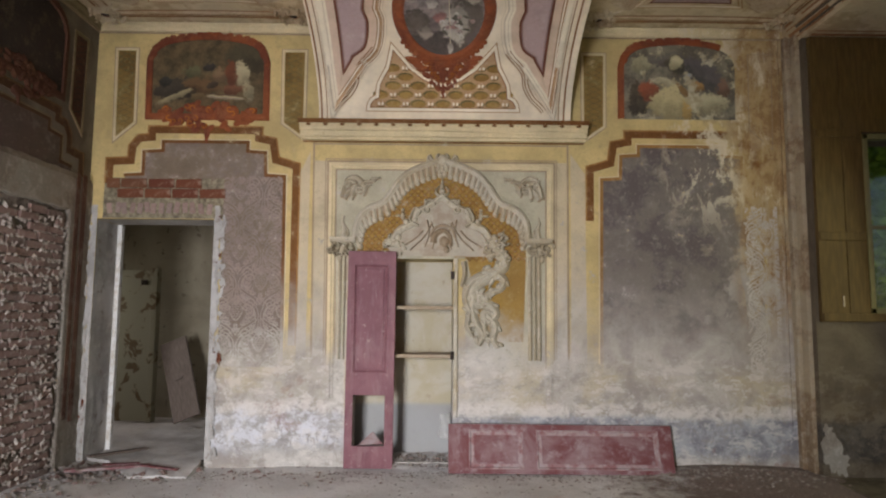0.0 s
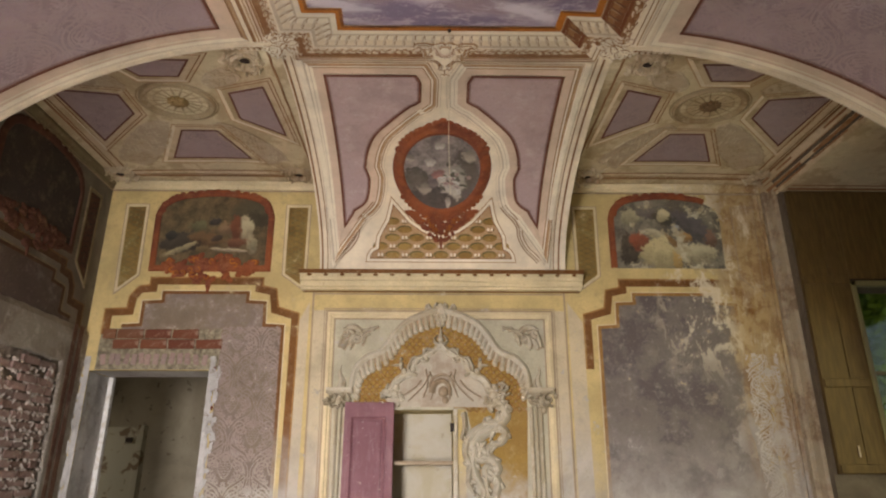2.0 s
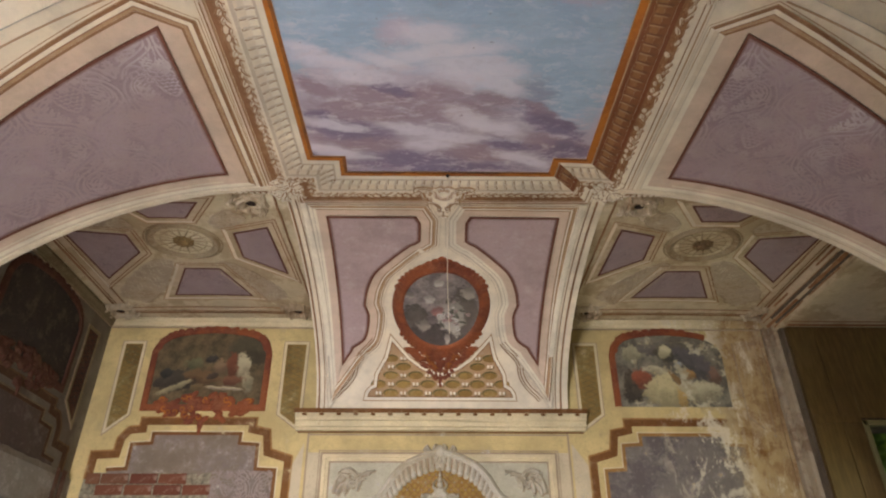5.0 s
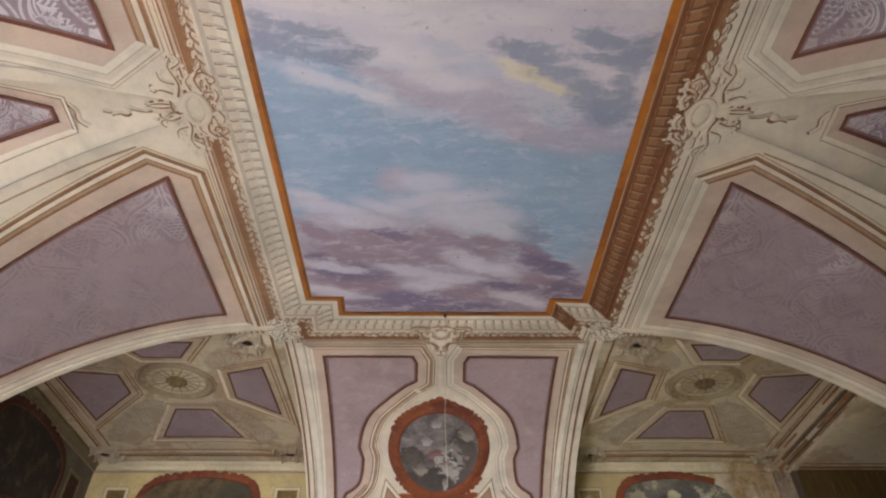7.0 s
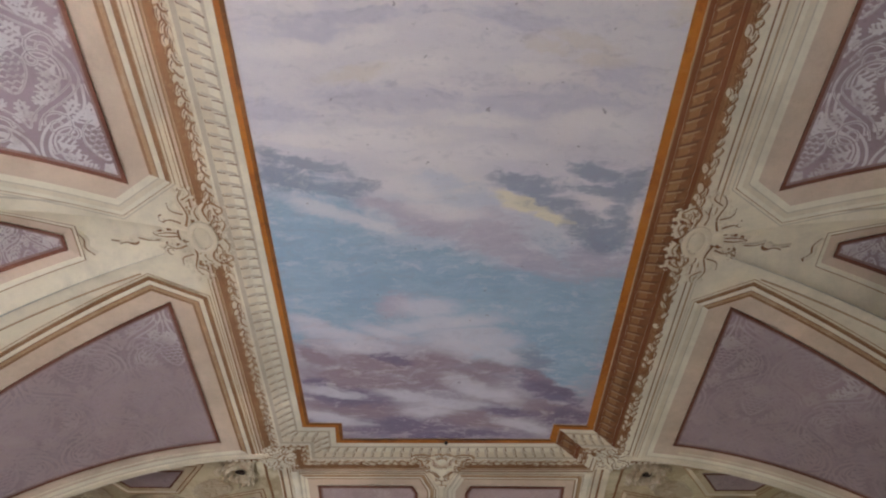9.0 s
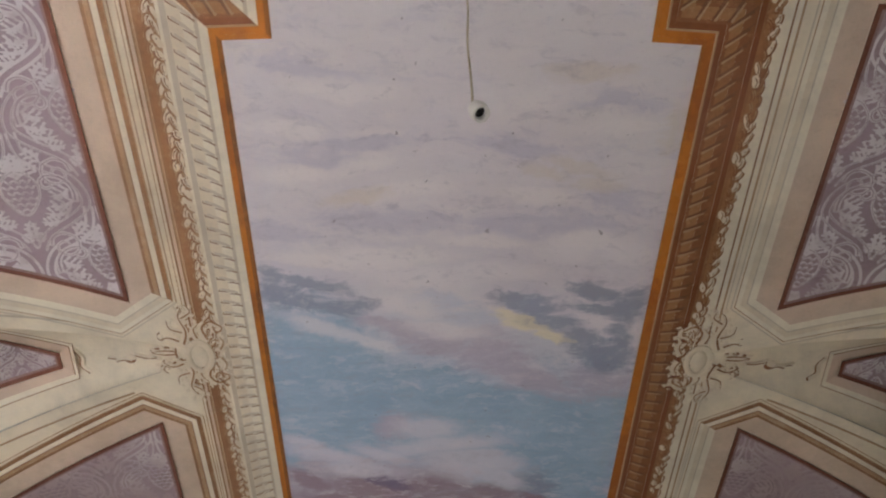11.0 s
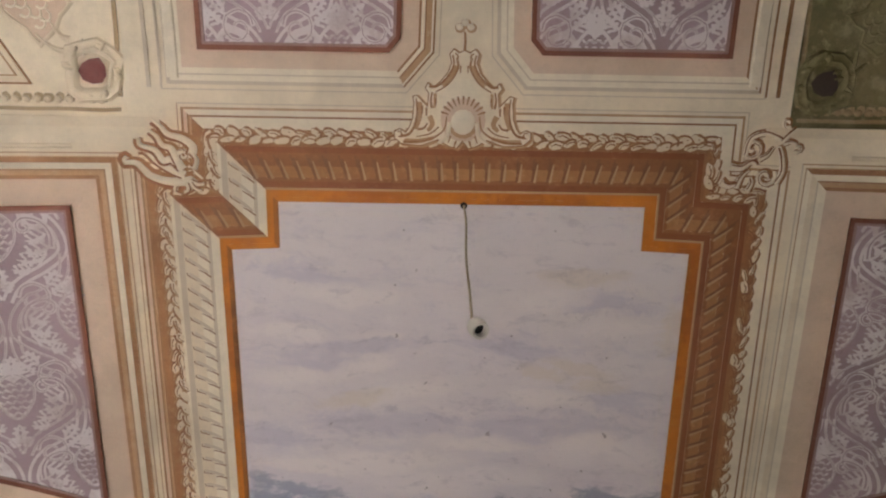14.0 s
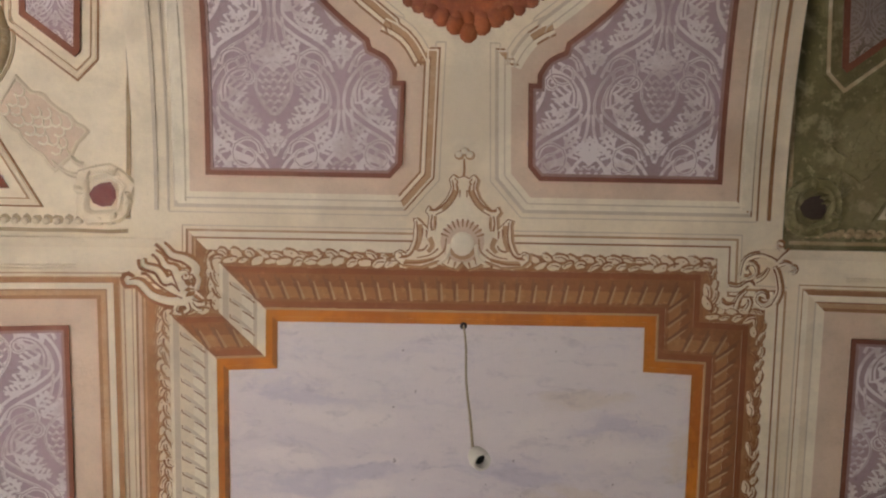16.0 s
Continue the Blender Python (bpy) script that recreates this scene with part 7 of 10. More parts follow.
def bay_wall(fmap, parent, side):
    """The painted scheme of one corner bay's wall: stepped borders, a framed fresco between ochre strips.
    side: 'left', 'right' (damp and flaking) or 'dark' (west wall, shade put into the colours)."""
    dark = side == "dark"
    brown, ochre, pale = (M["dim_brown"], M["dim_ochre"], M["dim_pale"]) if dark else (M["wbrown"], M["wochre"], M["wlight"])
    bm = bmesh.new()
    out = STEP_OUT if side != "right" else STEP_OUT[1:-1] + [(-1.365, 2.30)]
    line(bm, out, -0.034, 0.030, 0.006, fmap)
    part("stepped_border", bm, brown, parent, "dark brown stepped border")
    bm = bmesh.new()
    line(bm, out, 0.030, 0.045, 0.008, fmap)
    part("stepped_border_light", bm, ochre, parent)
    bm = bmesh.new()
    line(bm, STEP_IN, -0.014, 0.016, 0.006, fmap)
    part("inner_border", bm, brown if side != "right" else M["wochre"], parent)
    bm = bmesh.new()
    line(bm, STEP_IN, 0.018, 0.028, 0.007, fmap)
    part("inner_border_light", bm, pale, parent)
    head = [(-2.815, 2.70), (-1.675, 2.70), (-1.675, 2.93), (-1.84, 2.94), (-1.84, 3.02), (-2.65, 3.02), (-2.65, 2.94), (-2.815, 2.93)]
    if side == "left":
        polys = [head, [(-3.0, 2.64), (-2.05, 2.64), (-2.05, 2.70), (-3.0, 2.70)], [(-2.05, 0.90), (-1.47, 0.90), (-1.49, 2.70), (-2.05, 2.70)]]
        mat, lace = M["wmauve"], polys[2]
    else:
        polys = [head, [(-3.01, 0.85), (-1.47, 0.85), (-1.49, 2.70), (-3.0, 2.70)]]
        mat, lace = M["wmould"], [(-3.18, 0.80), (-2.84, 0.80), (-2.84, 2.45), (-3.18, 2.45)]
    if dark:
        polys = [head, [(-3.0, 2.62), (-1.47, 2.62), (-1.48, 2.70), (-3.0, 2.70)]]
    field("wall_panel", polys, fmap, 0.003, M["dim_mauve"] if dark else mat, parent, "mauve distempered wall panel, stained", 0.3)
    if not dark:
        bm = bmesh.new()
        damask(bm, lace, fmap, 0.44, (lace[1][0] - 0.20, lace[0][1]), 0.005)
        part("damask_pattern", bm, M["wlace" if side == "left" else "wlace_right"], parent)
    # ochre strips with their pale mouldings
    for poly in ([(-3.11, 3.08), (-2.95, 3.22), (-2.96, 3.93), (-3.13, 3.93)], [(-1.50, 3.23), (-1.32, 3.10), (-1.32, 3.93), (-1.51, 3.93)]):
        ob = field("ochre_strip", [poly], fmap, 0.004, M["strip"] if not dark else M["rust_dim"], parent, "ochre strip with a faint lattice", 0.3)
        lines("pale_line", [poly], -0.026, -0.004, 0.009, fmap, pale, parent=ob)
        lines("dark_line", [poly], -0.034, -0.026, 0.006, fmap, M["wshade"], parent=ob)
        bm = bmesh.new()
        for i in range(13 if not (side == "right" and poly[0][0] < -3) else 0):
            z = 3.20 + 0.056 * i
            xm = (poly[2][0] + poly[3][0]) / 2
            stroke(bm, [(xm - 0.07, z), (xm + 0.07, z + 0.056)], 0.004, 0.003, 0.006, fmap, 0.0, True)
            stroke(bm, [(xm + 0.07, z), (xm - 0.07, z + 0.056)], 0.004, 0.003, 0.007, fmap, 0.0, True)
        part("lattice", bm, M["netshade"] if not dark else M["fresco_dim"], ob)
    # the framed fresco
    ground = {"left": M["still_life"], "right": M["lost_fresco"], "dark": M["fresco_dim"]}[side]
    ob = field("fresco", [ARCH], fmap, 0.004, ground, parent, {"left": "dark fruit still life in a russet frame", "right": "flaking fresco with pale lost patches", "dark": "dark fresco in a russet frame"}[side], 0.3)
    rnd = random.Random({"left": 5, "right": 6, "dark": 7}[side])
    frame_mat = M["rust_dim"] if dark else M["rust"]
    bm = bmesh.new()
    if side != "right":
        sweep(bm, ARCH, [(0.01, 0.004), (0.006, 0.018), (-0.02, 0.022), (-0.05, 0.012), (-0.054, 0.0)], fmap, True)
    else:
        sweep(bm, ARCH[1:21], [(0.01, 0.004), (0.006, 0.018), (-0.02, 0.022), (-0.05, 0.012), (-0.054, 0.0)], fmap)
    top = [p for p in ARCH[3:]]
    for i, p in enumerate(top):
        if side == "right" and p[0] < -2.5:
            continue
        blob(bm, (p[0], p[1] + 0.045), 0.045, 0.030, 0.02, fmap, rnd.uniform(-0.6, 0.6))
    for i in range(7):
        blob(bm, (-2.25 + (i - 3) * 0.05, 4.11 - 0.012 * abs(i - 3)), 0.04, 0.03, 0.02, fmap)
    smooth(part("frame", bm, frame_mat, ob, "russet scrolled frame"), 60)
    if side != "right":
        bm, gilt = bmesh.new(), bmesh.new()
        for i in range(74):
            t = rnd.uniform(-1, 1)
            d = 1 - abs(t) ** 1.3
            p = (-2.24 + 0.44 * t, 3.30 + rnd.uniform(-0.11, 0.13) * (0.3 + d) - 0.05 * d)
            blob(bm, p, 0.055, 0.032, 0.022 + 0.0003 * (i % 23), fmap, rnd.uniform(-1, 1))
            if i % 5 == 1:
                stroke(gilt, spiral(p[0], p[1], 0.035, 0.8, rnd.uniform(0, 6), 1 if i % 4 == 1 else -1, 7), 0.007, 0.004, 0.031, fmap, 0.0, True)
        blob(bm, (-2.24, 3.12), 0.03, 0.06, 0.02, fmap)
        blob(bm, (-2.24, 3.06), 0.018, 0.05, 0.018, fmap)
        car = smooth(part("cartouche", bm, frame_mat, ob), 60)
        part("gilding", gilt, M["orange"] if not dark else M["rust_dim"], car)
    # cornice at the springing of the corner vault
    bm = bmesh.new()
    sweep(bm, [(-3.33, 4.155), (-1.15, 4.155)], [(-0.035, 0.0), (-0.03, 0.02), (0.0, 0.03), (0.02, 0.05), (0.045, 0.055), (0.05, 0.0)], fmap)
    part("bay_cornice", bm, pale, parent, "cream plaster cornice")
    bm = bmesh.new()
    line(bm, [(-3.33, 4.112), (-1.15, 4.112)], -0.008, 0.006, 0.006, fmap)
    part("cornice_line", bm, M["wshade"], parent)


def map_n_right(u, v, h=0.0):
    return map_n(0.08 - u, v, h)


def map_w_bay(u, v, h=0.0):
    return map_w(YNW - (u - XW) * 1.03, v, h)


bay_wall(map_n, wall_n, "left")
bay_wall(map_n_right, wall_n, "right")
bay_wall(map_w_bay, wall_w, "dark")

# ---------- the middle of the north wall ----------
cornice = thing("cornice", "cream moulded cornice with a row of brown beads", "cornice", (0.04, 4.14, 3.1), kind="structure")
cornice.location = (0, 0, 0)
bm = bmesh.new()
sweep(bm, [(-1.33, 3.06), (1.41, 3.06)], [(0.0, 0.0), (0.0, 0.035), (0.022, 0.045), (0.03, 0.070), (0.075, 0.075), (0.08, 0.10), (0.10, 0.105), (0.13, 0.135), (0.142, 0.14), (0.150, 0.14), (0.150, 0.0)], map_n)
bmesh.ops.holes_fill(bm, edges=bm.edges)
part("cornice_body", bm, M["wlight"], cornice)
bm = bmesh.new()
line(bm, [(-1.335, 3.214), (1.415, 3.214)], -0.022, 0.020, 0.147, map_n)
line(bm, [(-1.31, 3.047), (1.39, 3.047)], -0.009, 0.006, 0.012, map_n)
part("brown_fillet", bm, M["wbrown"], cornice)
bm = bmesh.new()
for i in range(17):
    blob(bm, (-1.24 + i * 0.16, 3.182), 0.026, 0.013, 0.014, map_n, 0, 0.13, 8)
part("bead", bm, M["wbrown"], cornice, "brown beads")

bm = bmesh.new()
for x in (-1.205, 1.235):
    line(bm, [(x, 3.04), (x + (0.03 if x < 0 else -0.01), 0.75)], -0.008, 0.008, 0.006, map_n)
line(bm, [(-1.2, 3.025), (1.23, 3.025)], -0.006, 0.006, 0.006, map_n)
for x in (-1.04, 1.08):
    line(bm, [(x, 2.84), (x + (0.02 if x < 0 else -0.02), 0.75)], -0.006, 0.006, 0.0085, map_n)
part("pilaster_line", bm, M["wshade"], wall_n)
field("peach_band", [[(-1.19, 0.70), (-1.05, 0.70), (-1.06, 2.86), (-1.195, 2.86)], [(1.10, 0.70), (1.215, 0.70), (1.225, 2.86), (1.09, 2.86)], [(-1.32, 0.8), (-1.23, 0.8), (-1.235, 2.95), (-1.33, 2.75)], [(1.25, 0.8), (1.40, 0.8), (1.40, 2.75), (1.26, 2.95)]], map_n, 0.0035, M["wpeach"], wall_n, "faded peach band", 0.4)
field("tabernacle_ground", [[(-1.02, 0.40), (-0.82, 0.40), (-0.82, 1.95), (1.06, 1.95), (1.06, 2.81), (-1.02, 2.81)], [(0.26, 0.45), (1.04, 0.45), (1.06, 1.95), (0.26, 1.95)], [(-0.82, 1.93), (0.26, 1.93), (0.26, 1.95), (-0.82, 1.95)]], map_n, 0.004, M["wgrey"], wall_n, "grey-green painted ground", 0.3)
bm = bmesh.new()
sweep(bm, [(1.05, 0.62), (1.065, 2.815), (-1.025, 2.815), (-1.0, 0.62)], [(0.035, 0.0), (0.03, 0.015), (0.012, 0.018), (0.004, 0.03), (-0.012, 0.03), (-0.016, 0.012), (-0.03, 0.01), (-0.032, 0.0)], map_n)
part("tabernacle_frame", bm, M["wlight"], wall_n, "cream moulded frame")
bm = bmesh.new()
for o, w in ((0.040, 0.006), (-0.040, 0.009), (-0.062, 0.004)):
    line(bm, [(1.05, 0.90), (1.065, 2.815), (-1.025, 2.815), (-1.0, 0.90)], o - w, o + w, 0.0066, map_n)
part("frame_line", bm, M["wshade"], wall_n)

# gilded lattice under the ogee arch
HALF_OGEE = [(-0.79, 2.09), (-0.78, 2.22), (-0.75, 2.31), (-0.66, 2.40), (-0.53, 2.455), (-0.45, 2.555), (-0.41, 2.62), (-0.31, 2.73), (-0.18, 2.80), (-0.07, 2.84), (0.03, 2.865)]
OGEE = curve_through(HALF_OGEE, 5)
OGEE = OGEE + [Vector((0.06 - p.x, p.y)) for p in OGEE[-2::-1]]
gilt = [(p.x * 0.97 + 0.001, p.y - 0.05) for p in OGEE]
gilt = [(-0.77, 1.94)] + gilt + [(0.83, 1.94), (0.80, 1.15), (0.42, 1.15), (0.27, 1.94)]
lattice = field("gilt_lattice", [gilt], map_n, 0.0065, M["wgold"], wall_n, "ochre gilt ground with a trellis", 0.3)
bm, bm2 = bmesh.new(), bmesh.new()
for i in range(-34, 34):
    for k in (-1, 1):
        run = []
        for j in range(40):
            t = 1.90 + 0.026 * j
            p = (0.03 + k * (t - 2.3) + i * 0.066, t)
            if inside(p, gilt):
                run.append(p)
        if len(run) > 2:
            stroke(bm, [run[0], run[len(run) // 2], run[-1]], 0.0065, 0.0065, 0.008, map_n, 0.006)
for i in range(-14, 15):
    for j in range(0, 17):
        p = (0.03 + i * 0.066 + (0.033 if j % 2 else 0), 1.935 + j * 0.066)
        if inside(p, gilt):
            blob(bm2, p, 0.010, 0.010, 0.012, map_n, 0, 0.006, 6)
part("trellis", bm, M["wochre"], lattice)
part("stud", bm2, M["wshade"], lattice)

def map_stucco(u, v, h=0.0):
    return map_n(u, v, 0.002 + 1.45 * h)


tabernacle = thing("stucco_arch", "pale stucco ogee arch with hanging fringe and scrolls", "stucco", kind="structure")
bm = bmesh.new()
sweep(bm, OGEE, [(0.032, 0.0), (0.030, 0.025), (0.012, 0.045), (-0.004, 0.048), (-0.018, 0.03), (-0.03, 0.028), (-0.034, 0.006)], map_stucco, False, 0.05)
smooth(part("arch_moulding", bm, M["wstucco"], tabernacle), 50)
total = [0.0]
for a, b in zip(OGEE, OGEE[1:]):
    total.append(total[-1] + (b - a).length)
# umber band behind the tongues: the fringe's shade put in as paint
bm = bmesh.new()
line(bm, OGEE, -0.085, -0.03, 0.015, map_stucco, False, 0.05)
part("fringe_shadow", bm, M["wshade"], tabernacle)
for i in range(40):
    s = total[-1] * (i + 0.5) / 40
    j = max(k for k in range(len(total)) if total[k] <= s)
    j = min(j, len(OGEE) - 2)
    p = OGEE[j].lerp(OGEE[j + 1], (s - total[j]) / max(1e-6, total[j + 1] - total[j]))
    d = (OGEE[j + 1] - OGEE[j]).normalized()
    nrm = Vector((d.y, -d.x)) * 0.45 + Vector((0, -0.75))
    bm = bmesh.new()
    stroke(bm, [p + nrm * t for t in (0.02, 0.05, 0.09, 0.115)], 0.022, 0.027, 0.020, map_stucco, 0.008)
    blob(bm, p + nrm * 0.112, 0.027, 0.030, 0.024, map_stucco, 0, 0.008, 10)
    smooth(part("fringe_tongue", bm, M["wstucco"], tabernacle), 60)
bm = bmesh.new()
blob(bm, (0.03, 2.86), 0.06, 0.075, 0.06, map_stucco)
for sgn in (-1, 1):
    stroke(bm, placed(curve_through([(0.02, -0.05), (0.08, 0.0), (0.12, 0.06)]) + spiral(0.11, 0.03, 0.035, 0.9, 1.3, -1)[1:], (0.03, 2.85), 1, 0, sgn < 0), 0.024, 0.012, 0.035, map_stucco)
    stroke(bm, placed(curve_through([(0.02, 0.0), (0.05, 0.06), (0.03, 0.10)]), (0.03, 2.84), 1, 0, sgn < 0), 0.022, None, 0.04, map_stucco)
    blob(bm, (0.03 + sgn * 0.035, 2.80), 0.022, 0.05, 0.045, map_stucco, sgn * 0.4)
blob(bm, (0.03, 2.79), 0.025, 0.05, 0.05, map_stucco)
smooth(part("keystone_leaf", bm, M["wstucco"], tabernacle, "stucco leaf cluster"), 60)
# spandrel sprays
SPRAY = [(curve_through([(-0.15, -0.10), (-0.13, 0.0), (-0.09, 0.06), (-0.02, 0.04)]), 0.022, 0.012), (curve_through([(-0.10, 0.08), (-0.03, 0.10), (0.04, 0.05), (0.06, -0.03)]), 0.026, 0.012), (curve_through([(-0.05, -0.10), (-0.04, -0.02), (0.0, 0.03)]), 0.024, None), (curve_through([(0.02, 0.02), (0.08, 0.06), (0.15, 0.07)]), 0.018, 0.008), (curve_through([(-0.12, -0.12), (-0.10, -0.05), (-0.04, 0.0)]), 0.022, None), (curve_through([(0.05, -0.08), (0.07, 0.0), (0.11, 0.03)]), 0.018, None), (spiral(-0.11, 0.03, 0.045, 1.0, 2.0, -1), 0.014, 0.01), (spiral(0.01, -0.03, 0.035, 1.0, 0.5, 1), 0.013, 0.01), (curve_through([(0.12, 0.09), (0.16, 0.085), (0.21, 0.10)]), 0.010, 0.005)]
for cx, mirror in ((-0.77, False), (0.83, True)):
    bm, low = bmesh.new(), bmesh.new()
    for p, w0, w1 in SPRAY:
        q = placed(p, (cx, 2.60), 1.0, 0, mirror)
        stroke(bm, q, w0 * 1.25, None if w1 is None else w1 * 1.6, 0.034, map_stucco, 0.003)
        # painted drop shadow: the same stroke in umber, shifted down and right
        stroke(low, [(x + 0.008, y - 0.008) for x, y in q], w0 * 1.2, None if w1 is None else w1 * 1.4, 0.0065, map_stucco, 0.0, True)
    rnd = random.Random(17)
    for i in range(26):
        p, w0, w1 = SPRAY[i % len(SPRAY)]
        q = placed([p[rnd.randrange(len(p))]], (cx, 2.60), 1.0, 0, mirror)[0]
        blob(bm, (q[0] + rnd.gauss(0, 0.018), q[1] + rnd.gauss(0, 0.018)), rnd.uniform(0.012, 0.028), rnd.uniform(0.006, 0.012), rnd.uniform(0.02, 0.04), map_stucco, rnd.uniform(0, 3), 0.003, 8)
    ob = smooth(part("spandrel_spray", bm, M["wstucco"], tabernacle, "stucco leaf spray"), 60)
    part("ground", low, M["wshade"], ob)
# finial flames, capitals and shafts
for sgn, cx in ((-1, -0.90), (1, 0.95)):
    bm = bmesh.new()
    stroke(bm, curve_through([(cx, 2.12), (cx - sgn * 0.01, 2.20), (cx + sgn * 0.01, 2.27), (cx - sgn * 0.005, 2.33)]), 0.035, 0.004, 0.03, map_stucco)
    stroke(bm, curve_through([(cx - sgn * 0.03, 2.12), (cx - sgn * 0.045, 2.17), (cx - sgn * 0.02, 2.23)]), 0.018, 0.004, 0.025, map_stucco)
    smooth(part("flame_finial", bm, M["wstucco"], tabernacle), 60)
    bm = bmesh.new()
    sweep(bm, [(cx - 0.12, 2.085), (cx + 0.12, 2.085)], [(-0.02, 0.0), (-0.016, 0.05), (0.0, 0.06), (0.02, 0.075), (0.03, 0.075), (0.034, 0.0)], map_stucco)
    for k in (-1, 1):
        stroke(bm, spiral(cx + k * 0.075, 2.02, 0.055, 1.1, 1.57, k, 12), 0.020, 0.012, 0.055, map_stucco)
    blob(bm, (cx, 2.00), 0.045, 0.06, 0.05, map_stucco)
    blob(bm, (cx + sgn * 0.03, 1.93), 0.028, 0.05, 0.035, map_stucco)
    rnd = random.Random(41)
    for i in range(24):
        a, r = rnd.uniform(0, 6.28), rnd.random() ** 0.5
        blob(bm, (cx + sgn * 0.03 + 0.12 * r * math.cos(a), 2.03 + 0.09 * r * math.sin(a)), rnd.uniform(0.015, 0.032), rnd.uniform(0.010, 0.02), rnd.uniform(0.05, 0.09), map_stucco, rnd.uniform(0, 3), 0.003, 8)
    smooth(part("capital", bm, M["wstucco"], tabernacle, "scrolled stucco capital"), 60)
    for o, w in ((-0.055, 0.018), (-0.01, 0.012), (0.03, 0.020)):
        bm = bmesh.new()
        x = cx - sgn * 0.03 + o
        sweep(bm, [(x, 1.95), (x, 0.98)], [(-w, 0.0), (-w * 0.8, 0.018), (0, 0.026), (w * 0.8, 0.018), (w, 0.0)], map_stucco)
        smooth(part("shaft", bm, M["wstucco"], tabernacle), 60)
# the inner canopy over the cupboard
CAN = curve_through([(-0.52, 2.05), (-0.44, 2.10), (-0.37, 2.20), (-0.24, 2.27), (-0.20, 2.37), (-0.10, 2.42), (-0.03, 2.47), (0.03, 2.52)], 5)
CAN = CAN + [Vector((0.06 - p.x, p.y)) for p in CAN[-2::-1]]
inner = [(p.x * 0.93 + 0.002, p.y - 0.035) for p in CAN]
canopy = field("canopy_shell", [[(-0.40, 1.945)] + inner + [(0.46, 1.945)]], map_stucco, 0.024, M["wcanopy"], tabernacle, "pale painted canopy", 0.2)
bm, low = bmesh.new(), bmesh.new()
sweep(bm, CAN, [(0.03, 0.0), (0.026, 0.03), (0.006, 0.045), (-0.01, 0.04), (-0.02, 0.02), (-0.034, 0.018), (-0.04, 0.0)], map_stucco, False, 0.05)
for i in range(11):
    p = CAN[4 + 6 * i] if 4 + 6 * i < len(CAN) else CAN[-1]
    blob(bm, p, 0.035, 0.022, 0.05, map_stucco, 0.5 * math.sin(i))
for sgn in (-1, 1):
    stroke(bm, placed(curve_through([(0.22, -0.10), (0.30, -0.04), (0.27, 0.05)]) + spiral(0.235, 0.035, 0.045, 1.0, 0.4, 1)[1:], (0.03, 2.33), 1, 0, sgn < 0), 0.022, 0.012, 0.05, map_stucco)
    stroke(bm, placed(curve_through([(0.05, 0.04), (0.13, 0.06), (0.17, -0.02)]) + spiral(0.14, -0.03, 0.035, 1.0, 0.2, -1)[1:], (0.03, 2.42), 1, 0, sgn < 0), 0.022, 0.012, 0.05, map_stucco)
    stroke(bm, placed(curve_through([(0.02, 0.08), (0.06, 0.12), (0.03, 0.18)]), (0.03, 2.44), 1, 0, sgn < 0), 0.022, 0.005, 0.05, map_stucco)
    blob(bm, (0.03 + sgn * 0.34, 2.27), 0.03, 0.04, 0.05, map_stucco)
    blob(bm, (0.03 + sgn * 0.36, 2.22), 0.045, 0.03, 0.04, map_stucco)
for z, r in ((2.52, 0.045), (2.57, 0.032), (2.615, 0.022), (2.655, 0.014), (2.69, 0.008)):
    blob(bm, (0.03, z), r, 0.030, 0.05, map_stucco)
for sgn in (-1, 1):
    for dx, z, rx, ry in ((0.37, 2.33, 0.022, 0.045), (0.37, 2.385, 0.018, 0.018), (0.41, 2.33, 0.04, 0.012), (0.16, 2.47, 0.014, 0.03)):
        blob(bm, (0.03 + sgn * dx, z), rx, ry, 0.05, map_stucco)
smooth(part("canopy_crest", bm, M["wstucco"], tabernacle, "scrolled stucco crest"), 60)
bm = bmesh.new()
for sgn in (-1, 1):
    for a, b in (((0.10, 0.28), (0.30, 0.03)), ((0.14, 0.32), (0.16, 0.06)), ((0.18, 0.22), (0.38, 0.06)), ((0.10, 0.30), (0.09, 0.04))):
        stroke(bm, placed(curve_through([a, ((a[0] + b[0]) / 2 - 0.03, (a[1] + b[1]) / 2), b], 4), (0.03, 1.97), 1, 0, sgn < 0), 0.008, 0.006, 0.016, map_stucco, 0.022)
ring = [(0.04 + 0.115 * math.cos(a), 2.11 + 0.13 * math.sin(a)) for a in span(0.1, math.pi - 0.1, 14)]
sweep(bm, ring, [(-0.014, 0.022), (-0.006, 0.038), (0.006, 0.038), (0.014, 0.022)], map_stucco)
part("drapery_lines", bm, M["wshade"], canopy)
bm = bmesh.new()
stroke(bm, curve_through([(-0.05, 2.07), (-0.03, 2.15), (0.05, 2.19), (0.11, 2.13), (0.12, 2.04)]), 0.035, 0.014, 0.03, map_stucco, 0.022)
blob(bm, (0.055, 2.085), 0.05, 0.055, 0.035, map_stucco, 0, 0.022)
blob(bm, (0.075, 2.01), 0.03, 0.035, 0.03, map_stucco, 0, 0.022)
smooth(part("shell_boss", bm, M["wshade"], canopy, "brown shell-shaped boss"), 60)
bm = bmesh.new()
box(bm, (-0.40, 4.165, 1.92), (0.15, 4.20, 2.03), 0.008)
part("lintel_block", bm, M["wgrey"], tabernacle, "grey stone lintel")
